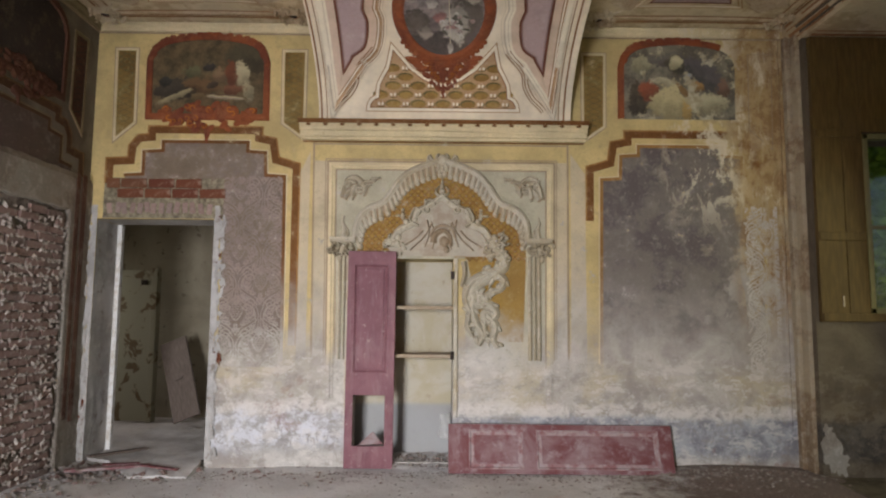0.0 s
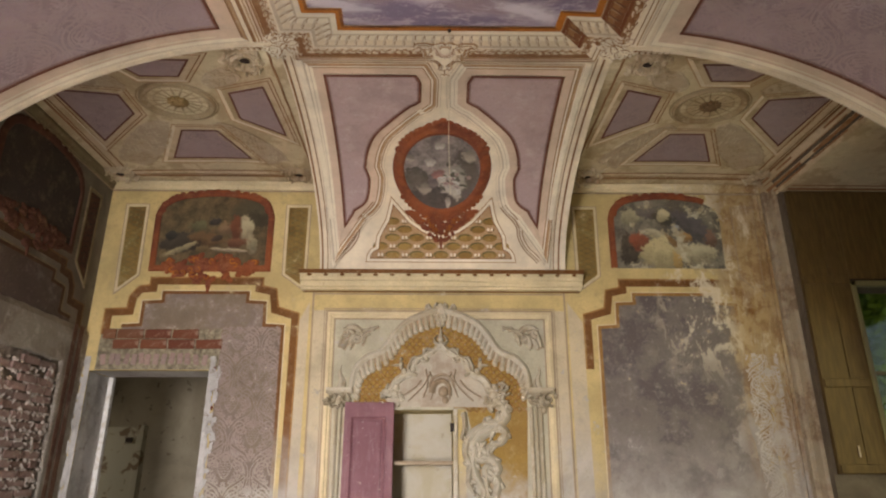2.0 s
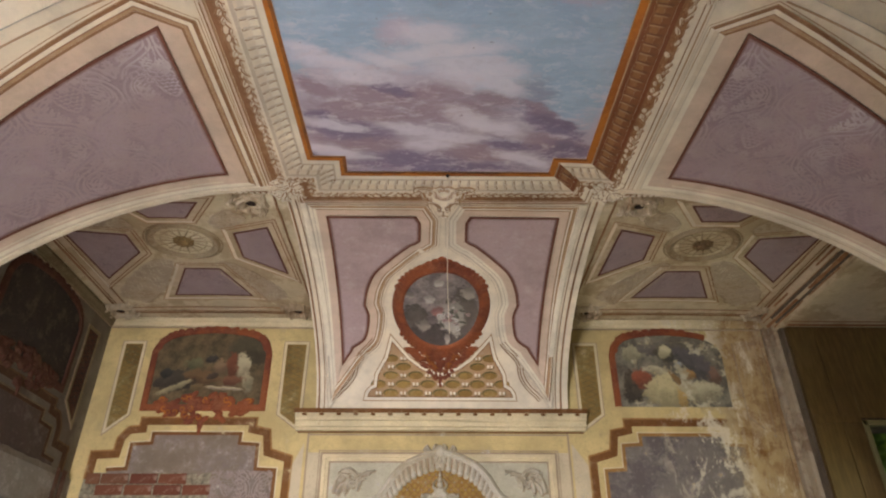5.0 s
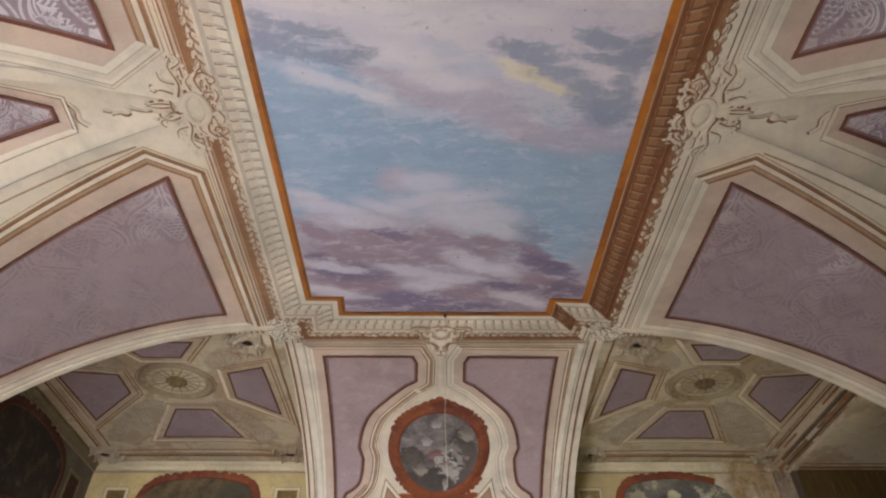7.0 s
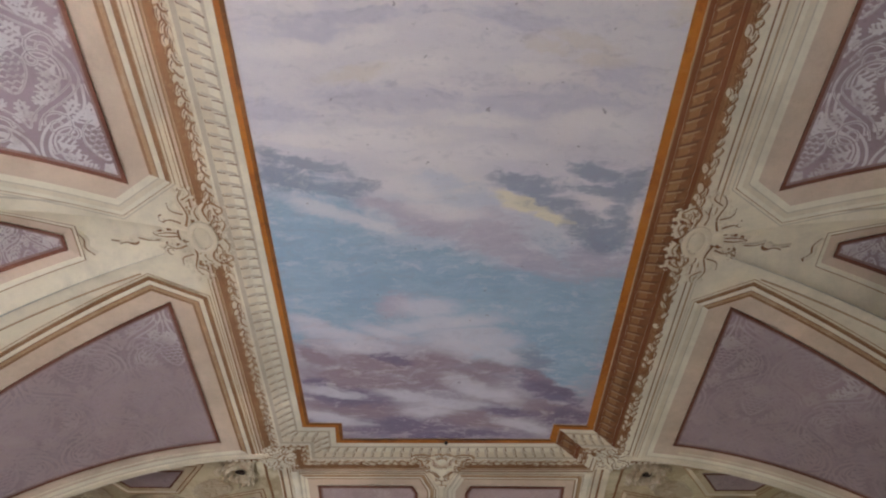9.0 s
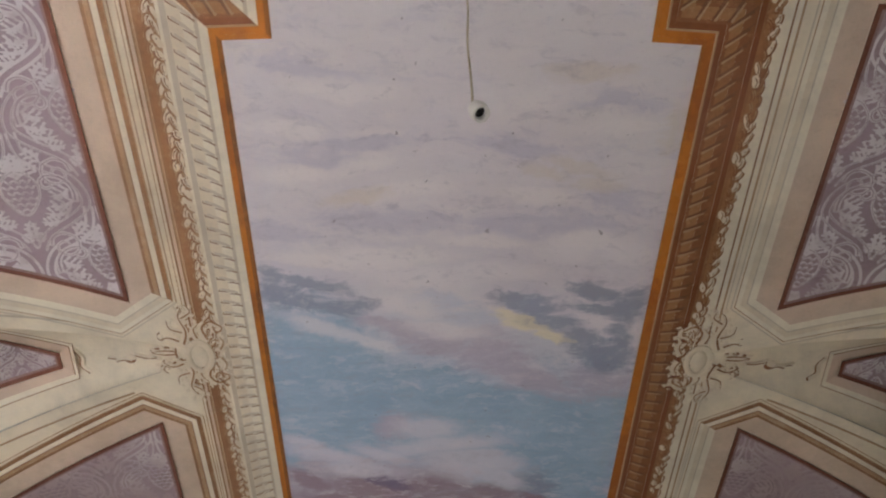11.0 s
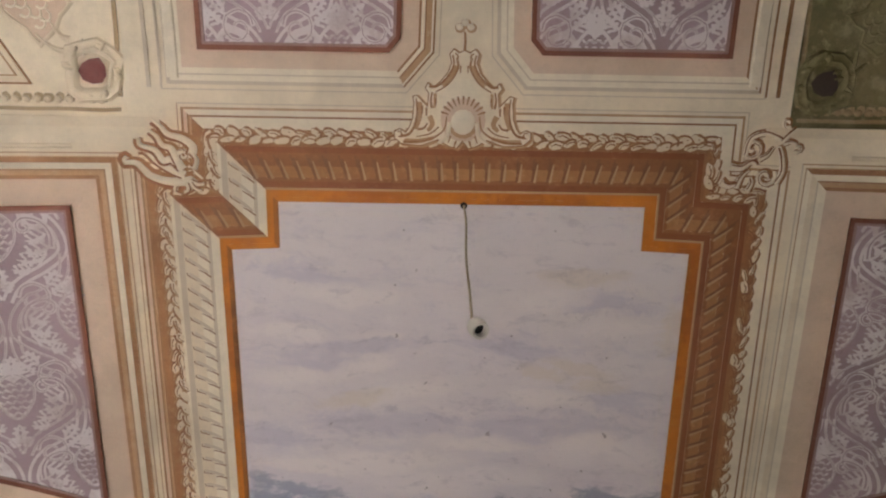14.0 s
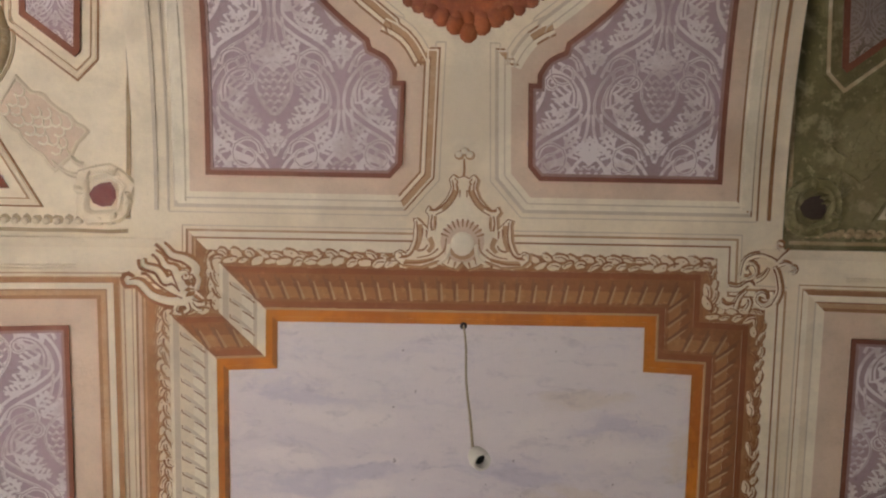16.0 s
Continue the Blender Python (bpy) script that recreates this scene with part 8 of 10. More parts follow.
# the scrolled bracket that runs down beside the cupboard
BRACKET = [
    (curve_through([(0.52, 2.02), (0.60, 1.95), (0.62, 1.86), (0.54, 1.80), (0.42, 1.80)]), 0.035, 0.02),
    (curve_through([(0.60, 1.84), (0.50, 1.76), (0.40, 1.70), (0.32, 1.62), (0.34, 1.52)]) + spiral(0.39, 1.55, 0.07, 1.1, 3.4, 1)[1:], 0.034, 0.014),
    (curve_through([(0.46, 1.78), (0.36, 1.74), (0.28, 1.66), (0.26, 1.54), (0.30, 1.44)]), 0.026, 0.014),
    (curve_through([(0.34, 1.60), (0.32, 1.45), (0.36, 1.32), (0.42, 1.22), (0.38, 1.12)]), 0.030, 0.012),
    (curve_through([(0.40, 1.52), (0.50, 1.48), (0.54, 1.40), (0.48, 1.34)]) + spiral(0.47, 1.40, 0.05, 1.0, -1.6, -1)[1:], 0.030, 0.012),
]
BRACKET += [
    (curve_through([(0.46, 1.40), (0.54, 1.30), (0.52, 1.18), (0.56, 1.10)]), 0.028, 0.010),
    (curve_through([(0.44, 1.36), (0.44, 1.24), (0.48, 1.15)]), 0.020, 0.008),
    (curve_through([(0.30, 1.42), (0.28, 1.30), (0.33, 1.20)]), 0.018, 0.008),
    (curve_through([(0.56, 1.78), (0.62, 1.72), (0.58, 1.64), (0.50, 1.62)]), 0.026, 0.012),
    (curve_through([(0.52, 1.62), (0.46, 1.58), (0.46, 1.52)]), 0.022, 0.010),
    (curve_through([(0.24, 1.90), (0.25, 1.78), (0.22, 1.66)]), 0.014, 0.008),
]
bm, low = bmesh.new(), bmesh.new()
for p, w0, w1 in BRACKET:
    stroke(bm, p, w0 * 1.8, w1 * 2.4, 0.050, map_stucco, 0.003)
    for k in range(2, len(p) - 1, 5):
        d = Vector(p[k + 1]) - Vector(p[k])
        blob(bm, Vector(p[k]) + Vector((-d.y, d.x)).normalized() * w0 * (1.2 if k % 2 else -1.2), w0 * 1.5, w0 * 0.75, 0.045, map_stucco, math.atan2(d.y, d.x) + 0.6, 0.003, 8)
    # the scroll's shade as a shifted flat umber stroke on the wall
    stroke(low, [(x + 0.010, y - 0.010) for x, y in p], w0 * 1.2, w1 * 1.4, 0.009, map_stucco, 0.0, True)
for p, rx, ry in (((0.53, 2.12), 0.04, 0.045), ((0.52, 2.06), 0.05, 0.055), ((0.60, 2.09), 0.055, 0.018), ((0.46, 2.0), 0.04, 0.03), ((0.60, 2.0), 0.035, 0.025), ((0.50, 1.96), 0.06, 0.035)):
    blob(bm, p, rx, ry, 0.05, map_stucco, 0.2)
rnd = random.Random(31)
for i in range(34):
    a, r = rnd.uniform(0, 6.28), rnd.random() ** 0.5
    p = (0.56 + 0.13 * r * math.cos(a), 2.03 + 0.15 * r * math.sin(a))
    blob(bm, p, rnd.uniform(0.015, 0.035), rnd.uniform(0.010, 0.022), rnd.uniform(0.04, 0.085), map_stucco, rnd.uniform(0, 3), 0.003, 8)
for i in range(22):
    p = BRACKET[i % 10][0]
    q = Vector(p[rnd.randrange(len(p))]) + Vector((rnd.gauss(0, 0.03), rnd.gauss(0, 0.03)))
    blob(bm, q, rnd.uniform(0.015, 0.035), rnd.uniform(0.006, 0.014), rnd.uniform(0.03, 0.06), map_stucco, rnd.uniform(0, 3), 0.003, 8)
ob = smooth(part("scroll_bracket", bm, M["wstucco"], tabernacle, "worn stucco scroll bracket"), 60)
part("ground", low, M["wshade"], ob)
bm = bmesh.new()
for p, rx, ry in (((-0.38, 2.12), 0.04, 0.045), ((-0.40, 2.06), 0.05, 0.05), ((-0.47, 2.09), 0.05, 0.018), ((-0.33, 2.02), 0.04, 0.03)):
    blob(bm, p, rx, ry, 0.05, map_stucco, -0.2)
for i in range(26):
    a, r = rnd.uniform(0, 6.28), rnd.random() ** 0.5
    p = (-0.42 + 0.11 * r * math.cos(a), 2.05 + 0.11 * r * math.sin(a))
    blob(bm, p, rnd.uniform(0.015, 0.03), rnd.uniform(0.010, 0.02), rnd.uniform(0.04, 0.07), map_stucco, rnd.uniform(0, 3), 0.003, 8)
smooth(part("stucco_cluster", bm, M["wstucco"], tabernacle), 60)

# ---------- cupboard ----------
T = Tree("mauve_painted_wood")
big, fine = T.noise(3.0, 5, 0.6, 0.4), T.noise(16, 6, 0.6, 0.2, stretch=(6, 6, 0.7))
c = T.mix(T.step(big, 0.35, 0.65), (0.165, 0.062, 0.074), (0.225, 0.098, 0.110))
c = T.mix(T.math("MULTIPLY", T.step(fine, 0.55, 0.75), 0.5), c, (0.16, 0.05, 0.06))
c = T.mix(T.math("MULTIPLY", T.step(T.noise(22, 5, 0.7), 0.60, 0.68), 0.7), c, (0.42, 0.33, 0.30))
c = T.mix(T.math("MULTIPLY", T.step(T.noise(5, 7, 0.72, stretch=(2.2, 2.2, 0.5)), 0.48, 0.64), 0.45), c, (0.30, 0.19, 0.19))
T.bump(fine, 0.25, 0.004)
M["leaf"] = T.done(c, 0.6)
T = Tree("red_painted_wood")
big, fine = T.noise(2.6, 6, 0.65, 0.6), T.noise(16, 6, 0.6, 0.2, stretch=(0.7, 6, 6))
c = T.mix(T.step(big, 0.42, 0.62), (0.16, 0.05, 0.05), (0.25, 0.15, 0.15))
c = T.mix(T.math("MULTIPLY", T.step(fine, 0.5, 0.75), 0.5), c, (0.13, 0.04, 0.04))
c = T.mix(T.math("MULTIPLY", T.step(T.noise(7, 8, 0.75), 0.50, 0.66), 0.6), c, (0.38, 0.31, 0.31))
T.bump(fine, 0.25, 0.004)
M["leaf_red"] = T.done(c, 0.65)
T = Tree("grey_mauve_worn_moulding")
c = T.mix(T.step(T.noise(9, 5, 0.7), 0.4, 0.62), (0.36, 0.28, 0.27), (0.24, 0.11, 0.11))
M["leaf_mould"] = T.done(c, 0.7)
T = Tree("old_pine_shelf")
g = T.noise(9, 6, 0.6, 0.4, stretch=(1, 8, 8))
c = T.mix(T.step(g, 0.35, 0.7), (0.30, 0.22, 0.14), (0.44, 0.36, 0.26))
T.bump(g, 0.3, 0.003)
M["shelf"] = T.done(c, 0.75)
T = Tree("black_iron")
M["iron"] = T.done(T.mix(T.noise(30, 4), (0.02, 0.018, 0.016), (0.07, 0.05, 0.04)), 0.6, 0.7)
T = Tree("whitewashed_niche")
big, mid = T.noise(2.2, 5, 0.6, 0.5), T.noise(11, 6, 0.65)
c = T.mix(T.step(big, 0.4, 0.6), (0.46, 0.40, 0.27), (0.52, 0.48, 0.38))
c = T.mix(T.math("MULTIPLY", T.step(mid, 0.6, 0.68), 0.7), c, (0.36, 0.28, 0.20))
c = T.mix(T.math("MULTIPLY", T.step(T.axis(2), 0.56, 0.50), 0.8), c, (0.33, 0.34, 0.35))
T.bump(mid, 0.4, 0.008)
M["niche"] = T.done(c, 0.9)

cupboard = thing("wall_cupboard", "open wall cupboard with two shelves and one mauve door", "cupboard", (-0.33, 4.4, 0.05))
cupboard.location = (0, 0, 0)
bm = bmesh.new()
box(bm, (-0.86, 4.56, 0.0), (0.20, 4.66, 2.0))
part("back", bm, M["niche"], cupboard, "limewashed niche back")
for x in (-0.832, 0.140):
    bm = bmesh.new()
    box(bm, (x, 4.215, 0.05), (x + 0.03, 4.558, 1.92))
    part("side", bm, M["niche"], cupboard)
for z in (1.445, 0.995):
    bm = bmesh.new()
    box(bm, (-0.80, 4.19, z), (0.138, 4.55, z + 0.034), 0.006)
    part("shelf", bm, M["shelf"], cupboard, "bare pine shelf")
bm = bmesh.new()
box(bm, (0.145, 4.165, 0.45), (0.185, 4.205, 1.93), 0.008)
part("frame_post", bm, M["wstucco"], cupboard, "flaking white frame post")
bm = bmesh.new()
box(bm, (-0.865, 4.165, 0.02), (-0.842, 4.205, 1.98), 0.006)
part("frame_post", bm, M["wstucco"], cupboard)
for z in (1.73, 0.985):
    bm = bmesh.new()
    box(bm, (0.118, 4.15, z), (0.152, 4.19, z + 0.075), 0.004)
    box(bm, (0.125, 4.13, z + 0.01), (0.140, 4.16, z + 0.065), 0.004)
    part("hinge", bm, M["iron"], cupboard, "rusty iron hinge")


def door_leaf(w, h, panels, holes, material, mould, name, parent=None, label=""):
    """A cupboard door in its own plane: x across, z up, its face at y = 0 towards -y. Stiles, rails, sunk panels."""
    us = sorted({0.0, w, *[a for p in panels + holes for a in p[:2]]})
    vs = sorted({0.0, h, *[a for p in panels + holes for a in p[2:]]})
    ob = cells(name, us, vs, panels + holes, lambda u, v, d: Vector((u, -d, v)), 0.032, material)
    bev = ob.modifiers.new("edge", "BEVEL")
    bev.width, bev.segments, bev.limit_method = 0.004, 2, "ANGLE"
    if parent is not None:
        ob.parent = parent
    if label:
        ob["label"] = label
    for a, b, c0, d in panels:
        bm = bmesh.new()
        box(bm, (a - 0.002, 0.012, c0 - 0.002), (b + 0.002, 0.022, d + 0.002))
        box(bm, (a + 0.035, 0.005, c0 + 0.035), (b - 0.035, 0.013, d - 0.035), 0.006)
        part("panel", bm, material, ob)
        bm = bmesh.new()
        sweep(bm, [(a, c0), (b, c0), (b, d), (a, d)], [(-0.006, -0.002), (-0.004, 0.006), (0.004, 0.007), (0.010, 0.0), (0.020, -0.010)], lambda u, v, k=0.0: Vector((u, -k, v)), True, 2.0)
        part("panel_moulding", bm, mould, ob)
    return ob


leaf = door_leaf(0.445, 1.98, [(0.062, 0.372, 0.86, 1.85)], [(0.072, 0.362, 0.20, 0.655)], M["leaf"], M["leaf"], "door", cupboard, "mauve panelled door with its lower panel gone")
leaf.matrix_basis = pose(-0.845, 4.118, 0.005, 0.6, 0.25, 1.2)
bm = bmesh.new()
v = [bm.verts.new(p) for p in ((-0.72, 4.18, 0.205), (-0.50, 4.22, 0.205), (-0.60, 4.26, 0.31), (-0.71, 4.195, 0.20), (-0.49, 4.235, 0.20), (-0.59, 4.275, 0.305))]
for f in ((0, 1, 2), (5, 4, 3), (0, 3, 4, 1), (1, 4, 5, 2), (2, 5, 3, 0)):
    bm.faces.new([v[i] for i in f])
tagged(part("panel_shard", bm, M["leaf_mould"]), "broken grey panel shard leaning in the cupboard", "debris")

fallen = door_leaf(2.03, 0.43, [(0.19, 0.67, 0.045, 0.375), (0.80, 1.90, 0.045, 0.375)], [], M["leaf_red"], M["leaf_mould"], "fallen_door")
fallen.matrix_basis = pose(0.105, 3.985, 0.002, -16, 0.3, 0.6)
tagged(fallen, "red panelled cupboard door lying on its side against the wall", "door")
for a, b in ((0.19, 0.67), (0.80, 1.90)):
    bm = bmesh.new()
    sweep(bm, [(a + 0.012, 0.057), (b - 0.012, 0.057), (b - 0.012, 0.363), (a + 0.012, 0.363)], [(0.0, -0.008), (0.004, 0.0), (0.030, 0.0), (0.034, -0.008)], lambda u, v, k=0.0: Vector((u, 0.004 - k, v)), True, 2.0)
    part("panel_moulding", bm, M["leaf_mould"], fallen, "worn grey panel moulding")

# ---------- the doorway and the room beyond ----------
T = Tree("worn_grey_room_plaster")
big, mid = T.noise(1.6, 5, 0.6, 0.5), T.noise(8, 6, 0.65, 0.3)
c = T.mix(T.step(big, 0.35, 0.65), (0.23, 0.195, 0.135), (0.30, 0.265, 0.19))
c = T.mix(T.step(mid, 0.60, 0.66), c, (0.15, 0.12, 0.08))
T.bump(mid, 0.5, 0.01)
M["back_room"] = T.done(c, 0.9)


def map_bn(u, v, h=0.0):
    return Vector((u, 6.9 - h, v))


# the slit is added to give a bright line, no known window
tagged(cells("wall_back_room_north", [-5.4, -4.46, -4.33, -1.3], [-0.05, 0.29, 2.64, 3.2], [(-4.46, -4.33, 0.29, 2.64)], map_bn, 0.3, M["back_room"]), "dull buff plaster wall with a slit added for light", "wall", kind="structure")
tagged(cells("wall_back_room_east", [4.62, 6.9], [-0.05, 3.2], [], lambda u, v, h=0.0: Vector((-1.6 - h, u, v)), 0.3, M["back_room"]), "dull buff plaster wall", "wall", kind="structure")
tagged(cells("wall_back_room_west", [4.62, 5.4, 6.4, 6.9], [-0.05, 0.8, 2.4, 3.2], [(5.4, 6.4, 0.8, 2.4)], lambda u, v, h=0.0: Vector((-5.1 + h, u, v)), 0.3, M["back_room"]), "dull buff plaster wall with a window opening", "wall", kind="structure")
bm = bmesh.new()
box(bm, (-5.4, 4.62, 3.0), (-1.3, 7.2, 3.15))
tagged(part("ceiling_back_room", bm, M["back_room"]), "plain plaster ceiling of the next room", "ceiling", kind="structure")

T = Tree("peeling_greenish_paint")
mid = T.noise(4.5, 6, 0.65, 0.6)
c = T.mix(T.step(mid, 0.56, 0.60), (0.35, 0.335, 0.25), (0.17, 0.125, 0.075))
T.bump(mid, 0.5, 0.006)
M["peeling"] = T.done(c, 0.8)
old = thing("old_door_leaf", "pale green door leaf with brown peeling patches standing ajar", "door", (-3.9, 6.45, 0.0))
bm = bmesh.new()
box(bm, (-4.06, 6.42, 0.03), (-3.66, 6.46, 1.93), 0.006)
ob = part("leaf", bm, M["peeling"], old)
ob.matrix_parent_inverse = Matrix.Translation((3.9, -6.45, 0))
bm = bmesh.new()
box(bm, (-3.66, 6.38, 0.02), (-3.58, 6.50, 1.95), 0.008)
ob = part("post", bm, M["peeling"], old)
ob.matrix_parent_inverse = Matrix.Translation((3.9, -6.45, 0))
bm = bmesh.new()
box(bm, (-3.80, 6.395, 1.74), (-3.72, 6.42, 1.80), 0.006)
ob = part("latch", bm, M["iron"], old)
ob.matrix_parent_inverse = Matrix.Translation((3.9, -6.45, 0))

T = Tree("grey_weathered_board")
g = T.noise(12, 6, 0.6, 0.3, stretch=(8, 8, 0.8))
c = T.mix(T.step(g, 0.35, 0.7), (0.11, 0.10, 0.095), (0.20, 0.18, 0.17))
T.bump(g, 0.3, 0.003)
M["board"] = T.done(T.mix(1.0, c, (1.0, 0.86, 0.74), "MULTIPLY"), 0.8)
bm = bmesh.new()
box(bm, (-0.18, -0.02, 0.0), (0.18, 0.02, 1.02), 0.012)
box(bm, (-0.05, -0.035, 0.50), (0.05, -0.018, 0.53), 0.004)
ob = tagged(part("leaning_board", bm, M["board"]), "grey weathered board leaning in the next room", "board")
ob.matrix_basis = pose(-3.00, 6.05, 0.12, -14, -22, -8)

# the reveal's lit plaster edge, put in as a strip of white
T = Tree("lit_edge_white")
M["jamb"] = T.done(T.mix(T.step(T.noise(18, 6, 0.7), 0.45, 0.62), (0.80, 0.79, 0.75), (0.62, 0.58, 0.50)), 0.6)
bm = bmesh.new()
box(bm, (-3.236, 4.585, 0.05), (-3.188, 4.64, 2.27), 0.006)
part("door_jamb", bm, M["jamb"], wall_n, "white strip for the lit edge of the door reveal")
T = Tree("grey_limewash")
big, mid, fine = T.noise(2.4, 7, 0.7), T.noise(9, 7, 0.72), T.noise(40, 5, 0.7)
c = T.mix(T.step(big, 0.38, 0.62), (0.36, 0.34, 0.31), (0.52, 0.50, 0.47))
c = T.mix(T.math("MULTIPLY", T.step(mid, 0.54, 0.66), 0.8), c, (0.60, 0.58, 0.54))
c = T.mix(T.math("MULTIPLY", T.step(mid, 0.44, 0.34), 0.8), c, (0.22, 0.17, 0.13))
T.bump(T.math("ADD", mid, fine), 0.6, 0.012)
M["limewash"] = T.done(c, 0.9)
bm = bmesh.new()
grid(bm, lambda u, v: Vector((-3.236 + 0.006 * noise.noise(Vector((u * 9, v * 9, 4))), u, v)), span(4.203, 4.60, 10), span(0.05, 2.27, 40))
grid(bm, lambda u, v: Vector((u, v, 2.274)), span(-3.23, -2.14, 12), span(4.203, 4.60, 6))
part("reveal", bm, M["limewash"], wall_n, "grey limewashed door reveal")

# threshold: a worn slab, a splintered board and dust
T = Tree("pale_dusty_stone")
mid, fine = T.noise(5, 8, 0.72), T.noise(40, 5, 0.7)
c = T.mix(T.step(mid, 0.38, 0.62), (0.50, 0.47, 0.44), (0.66, 0.64, 0.61))
c = T.mix(T.math("MULTIPLY", T.step(fine, 0.54, 0.68), 0.4), c, (0.36, 0.30, 0.27))
T.bump(T.math("ADD", mid, fine), 0.4, 0.01)
M["slab"] = T.done(c, 0.9)
bm = bmesh.new()
grid(bm, lambda u, v: Vector((-2.14 + (u + 2.14) * (1.0 if v > 4.19 else 0.80 - 0.9 * (4.19 - v)) + 0.03 * noise.noise(Vector((u * 4, v * 4, 9))) * (v < 4.1), v, 0.050 + 0.02 * noise.noise(Vector((u * 3, v * 3, 5))) + (0.03 if v > 4.19 else 0.16) * (v - 4.2))), span(-3.22, -2.16, 14), span(3.84, 5.6, 22))
r = bmesh.ops.extrude_face_region(bm, geom=bm.faces[:])
for vv in r["geom"]:
    if isinstance(vv, bmesh.types.BMVert):
        vv.co.z = -0.04
bmesh.ops.recalc_face_normals(bm, faces=bm.faces)
tagged(part("threshold", bm, M["slab"]), "dusty stone threshold slab in the doorway", "threshold", kind="structure")
bm = bmesh.new()
box(bm, (-0.34, -0.035, 0.0), (0.34, 0.035, 0.022), 0.006)
for vv in bm.verts:
    vv.co.y += 0.05 * noise.noise(Vector((vv.co.x * 6, 0, 1)))
ob = tagged(part("broken_plank", bm, M["leaf_mould"]), "splintered reddish plank on the threshold", "plank")
ob.matrix_basis = pose(-2.86, 3.92, 0.035, 4, 3, 34)
bm = bmesh.new()
box(bm, (-0.02, -0.30, 0.0), (0.05, 0.30, 0.02), 0.005)
ob = tagged(part("broken_plank", bm, M["board"]), "grey splinter of plank lying across the threshold", "plank")
ob.matrix_basis = pose(-2.95, 4.25, 0.10, -3, 0, -28)

# ---------- bricks ----------
T = Tree("old_brick")
info = T.t.nodes.new("ShaderNodeObjectInfo").outputs["Random"]
mid = T.noise(14, 6, 0.7)
c = T.ramp(info, [(0.0, (0.125, 0.038, 0.020)), (0.4, (0.165, 0.056, 0.026)), (0.7, (0.085, 0.032, 0.020)), (1.0, (0.20, 0.085, 0.038))])
c = T.mix(T.math("MULTIPLY", T.step(mid, 0.52, 0.7), 0.7), c, (0.32, 0.22, 0.16))
c = T.mix(T.math("MULTIPLY", T.step(mid, 0.42, 0.3), 0.6), c, (0.10, 0.04, 0.03))
T.bump(mid, 0.7, 0.01)
M["brick"] = T.done(c, 0.9)
T = Tree("dark_pitted_brick")
info = T.t.nodes.new("ShaderNodeObjectInfo").outputs["Random"]
mid = T.noise(17, 6, 0.7, 0.4)
c = T.ramp(info, [(0.0, (0.26, 0.175, 0.15)), (0.5, (0.35, 0.24, 0.205)), (1.0, (0.235, 0.175, 0.155))])
c = T.mix(T.step(mid, 0.56, 0.64), c, (0.36, 0.31, 0.27))
T.bump(mid, 0.9, 0.02)
M["brick_dark"] = T.done(c, 0.95)
T = Tree("crumbling_mortar")
mid = T.noise(22, 6, 0.7)
M["mortar"] = T.done(T.mix(T.step(mid, 0.35, 0.65), (0.13, 0.105, 0.07), (0.31, 0.27, 0.18)), 0.95)
T.bump(mid, 0.8, 0.012)
T = Tree("sooty_mortar")
mid = T.noise(30, 6, 0.7)
M["mortar_mid"] = T.done(T.mix(T.step(mid, 0.4, 0.65), (0.36, 0.315, 0.275), (0.56, 0.50, 0.44)), 0.95)
T = Tree("grey_mortar_bed")
mid = T.noise(16, 6, 0.7)
M["mortar_dark"] = T.done(T.mix(T.step(mid, 0.35, 0.65), (0.12, 0.098, 0.085), (0.28, 0.235, 0.20)), 0.95)
T.bump(mid, 1.0, 0.03)


def brick_mesh(name, lx, lz, depth, seed, material):
    """A worn brick: bevelled block with knocked corners, its face towards -y."""
    bm = bmesh.new()
    box(bm, (-lx / 2, -depth, -lz / 2), (lx / 2, 0.02, lz / 2), 0.006)
    for v in bm.verts:
        v.co += Vector([noise.noise(v.co * 9 + Vector((seed * 3.1, k * 7, 0))) * s for k, s in ((0, 0.008), (1, 0.010), (2, 0.006))])
    me = bpy.data.meshes.new(name)
    bm.to_mesh(me)
    bm.free()
    me.materials.append(material)
    return me


bm = bmesh.new()
grid(bm, lambda u, v: map_n(u, v, 0.004 + 0.006 * noise.noise(Vector((u * 14, v * 14, 0)))), span(-3.19, -2.05, 40), span(2.285, 2.675, 14))
part("mortar_bed", bm, M["mortar"], wall_n, "rough mortar round the lintel bricks")
long_bricks = [brick_mesh("brick", 0.245, 0.088, 0.016, i, M["brick"]) for i in range(4)]
short_bricks = [brick_mesh("brick", 0.115, 0.088, 0.016, i, M["brick"]) for i in range(3)]
stub_bricks = [brick_mesh("brick", 0.050, 0.105, 0.010, i, M["brick_dark"]) for i in range(4)]
rnd = random.Random(3)


def lay(me, x, z, turn=0.0):
    ob = new("brick", me)
    ob.parent = wall_n
    ob.matrix_basis = pose(x, YNW, z, 0, turn, 0)


for z, x, kinds in ((2.622, -3.16, "slllll"), (2.525, -3.06, "lllls")):
    for k in kinds:
        w = 0.245 if k == "l" else 0.115
        if x + w < -2.03:
            lay(rnd.choice(long_bricks if k == "l" else short_bricks), x + w / 2, z, rnd.uniform(-1, 1))
        x += w + 0.015
x = -3.13
while x < -2.12:
    lay(rnd.choice(stub_bricks), x, 2.385 + rnd.uniform(-0.01, 0.01), rnd.uniform(-9, 9))
    x += rnd.uniform(0.055, 0.085)
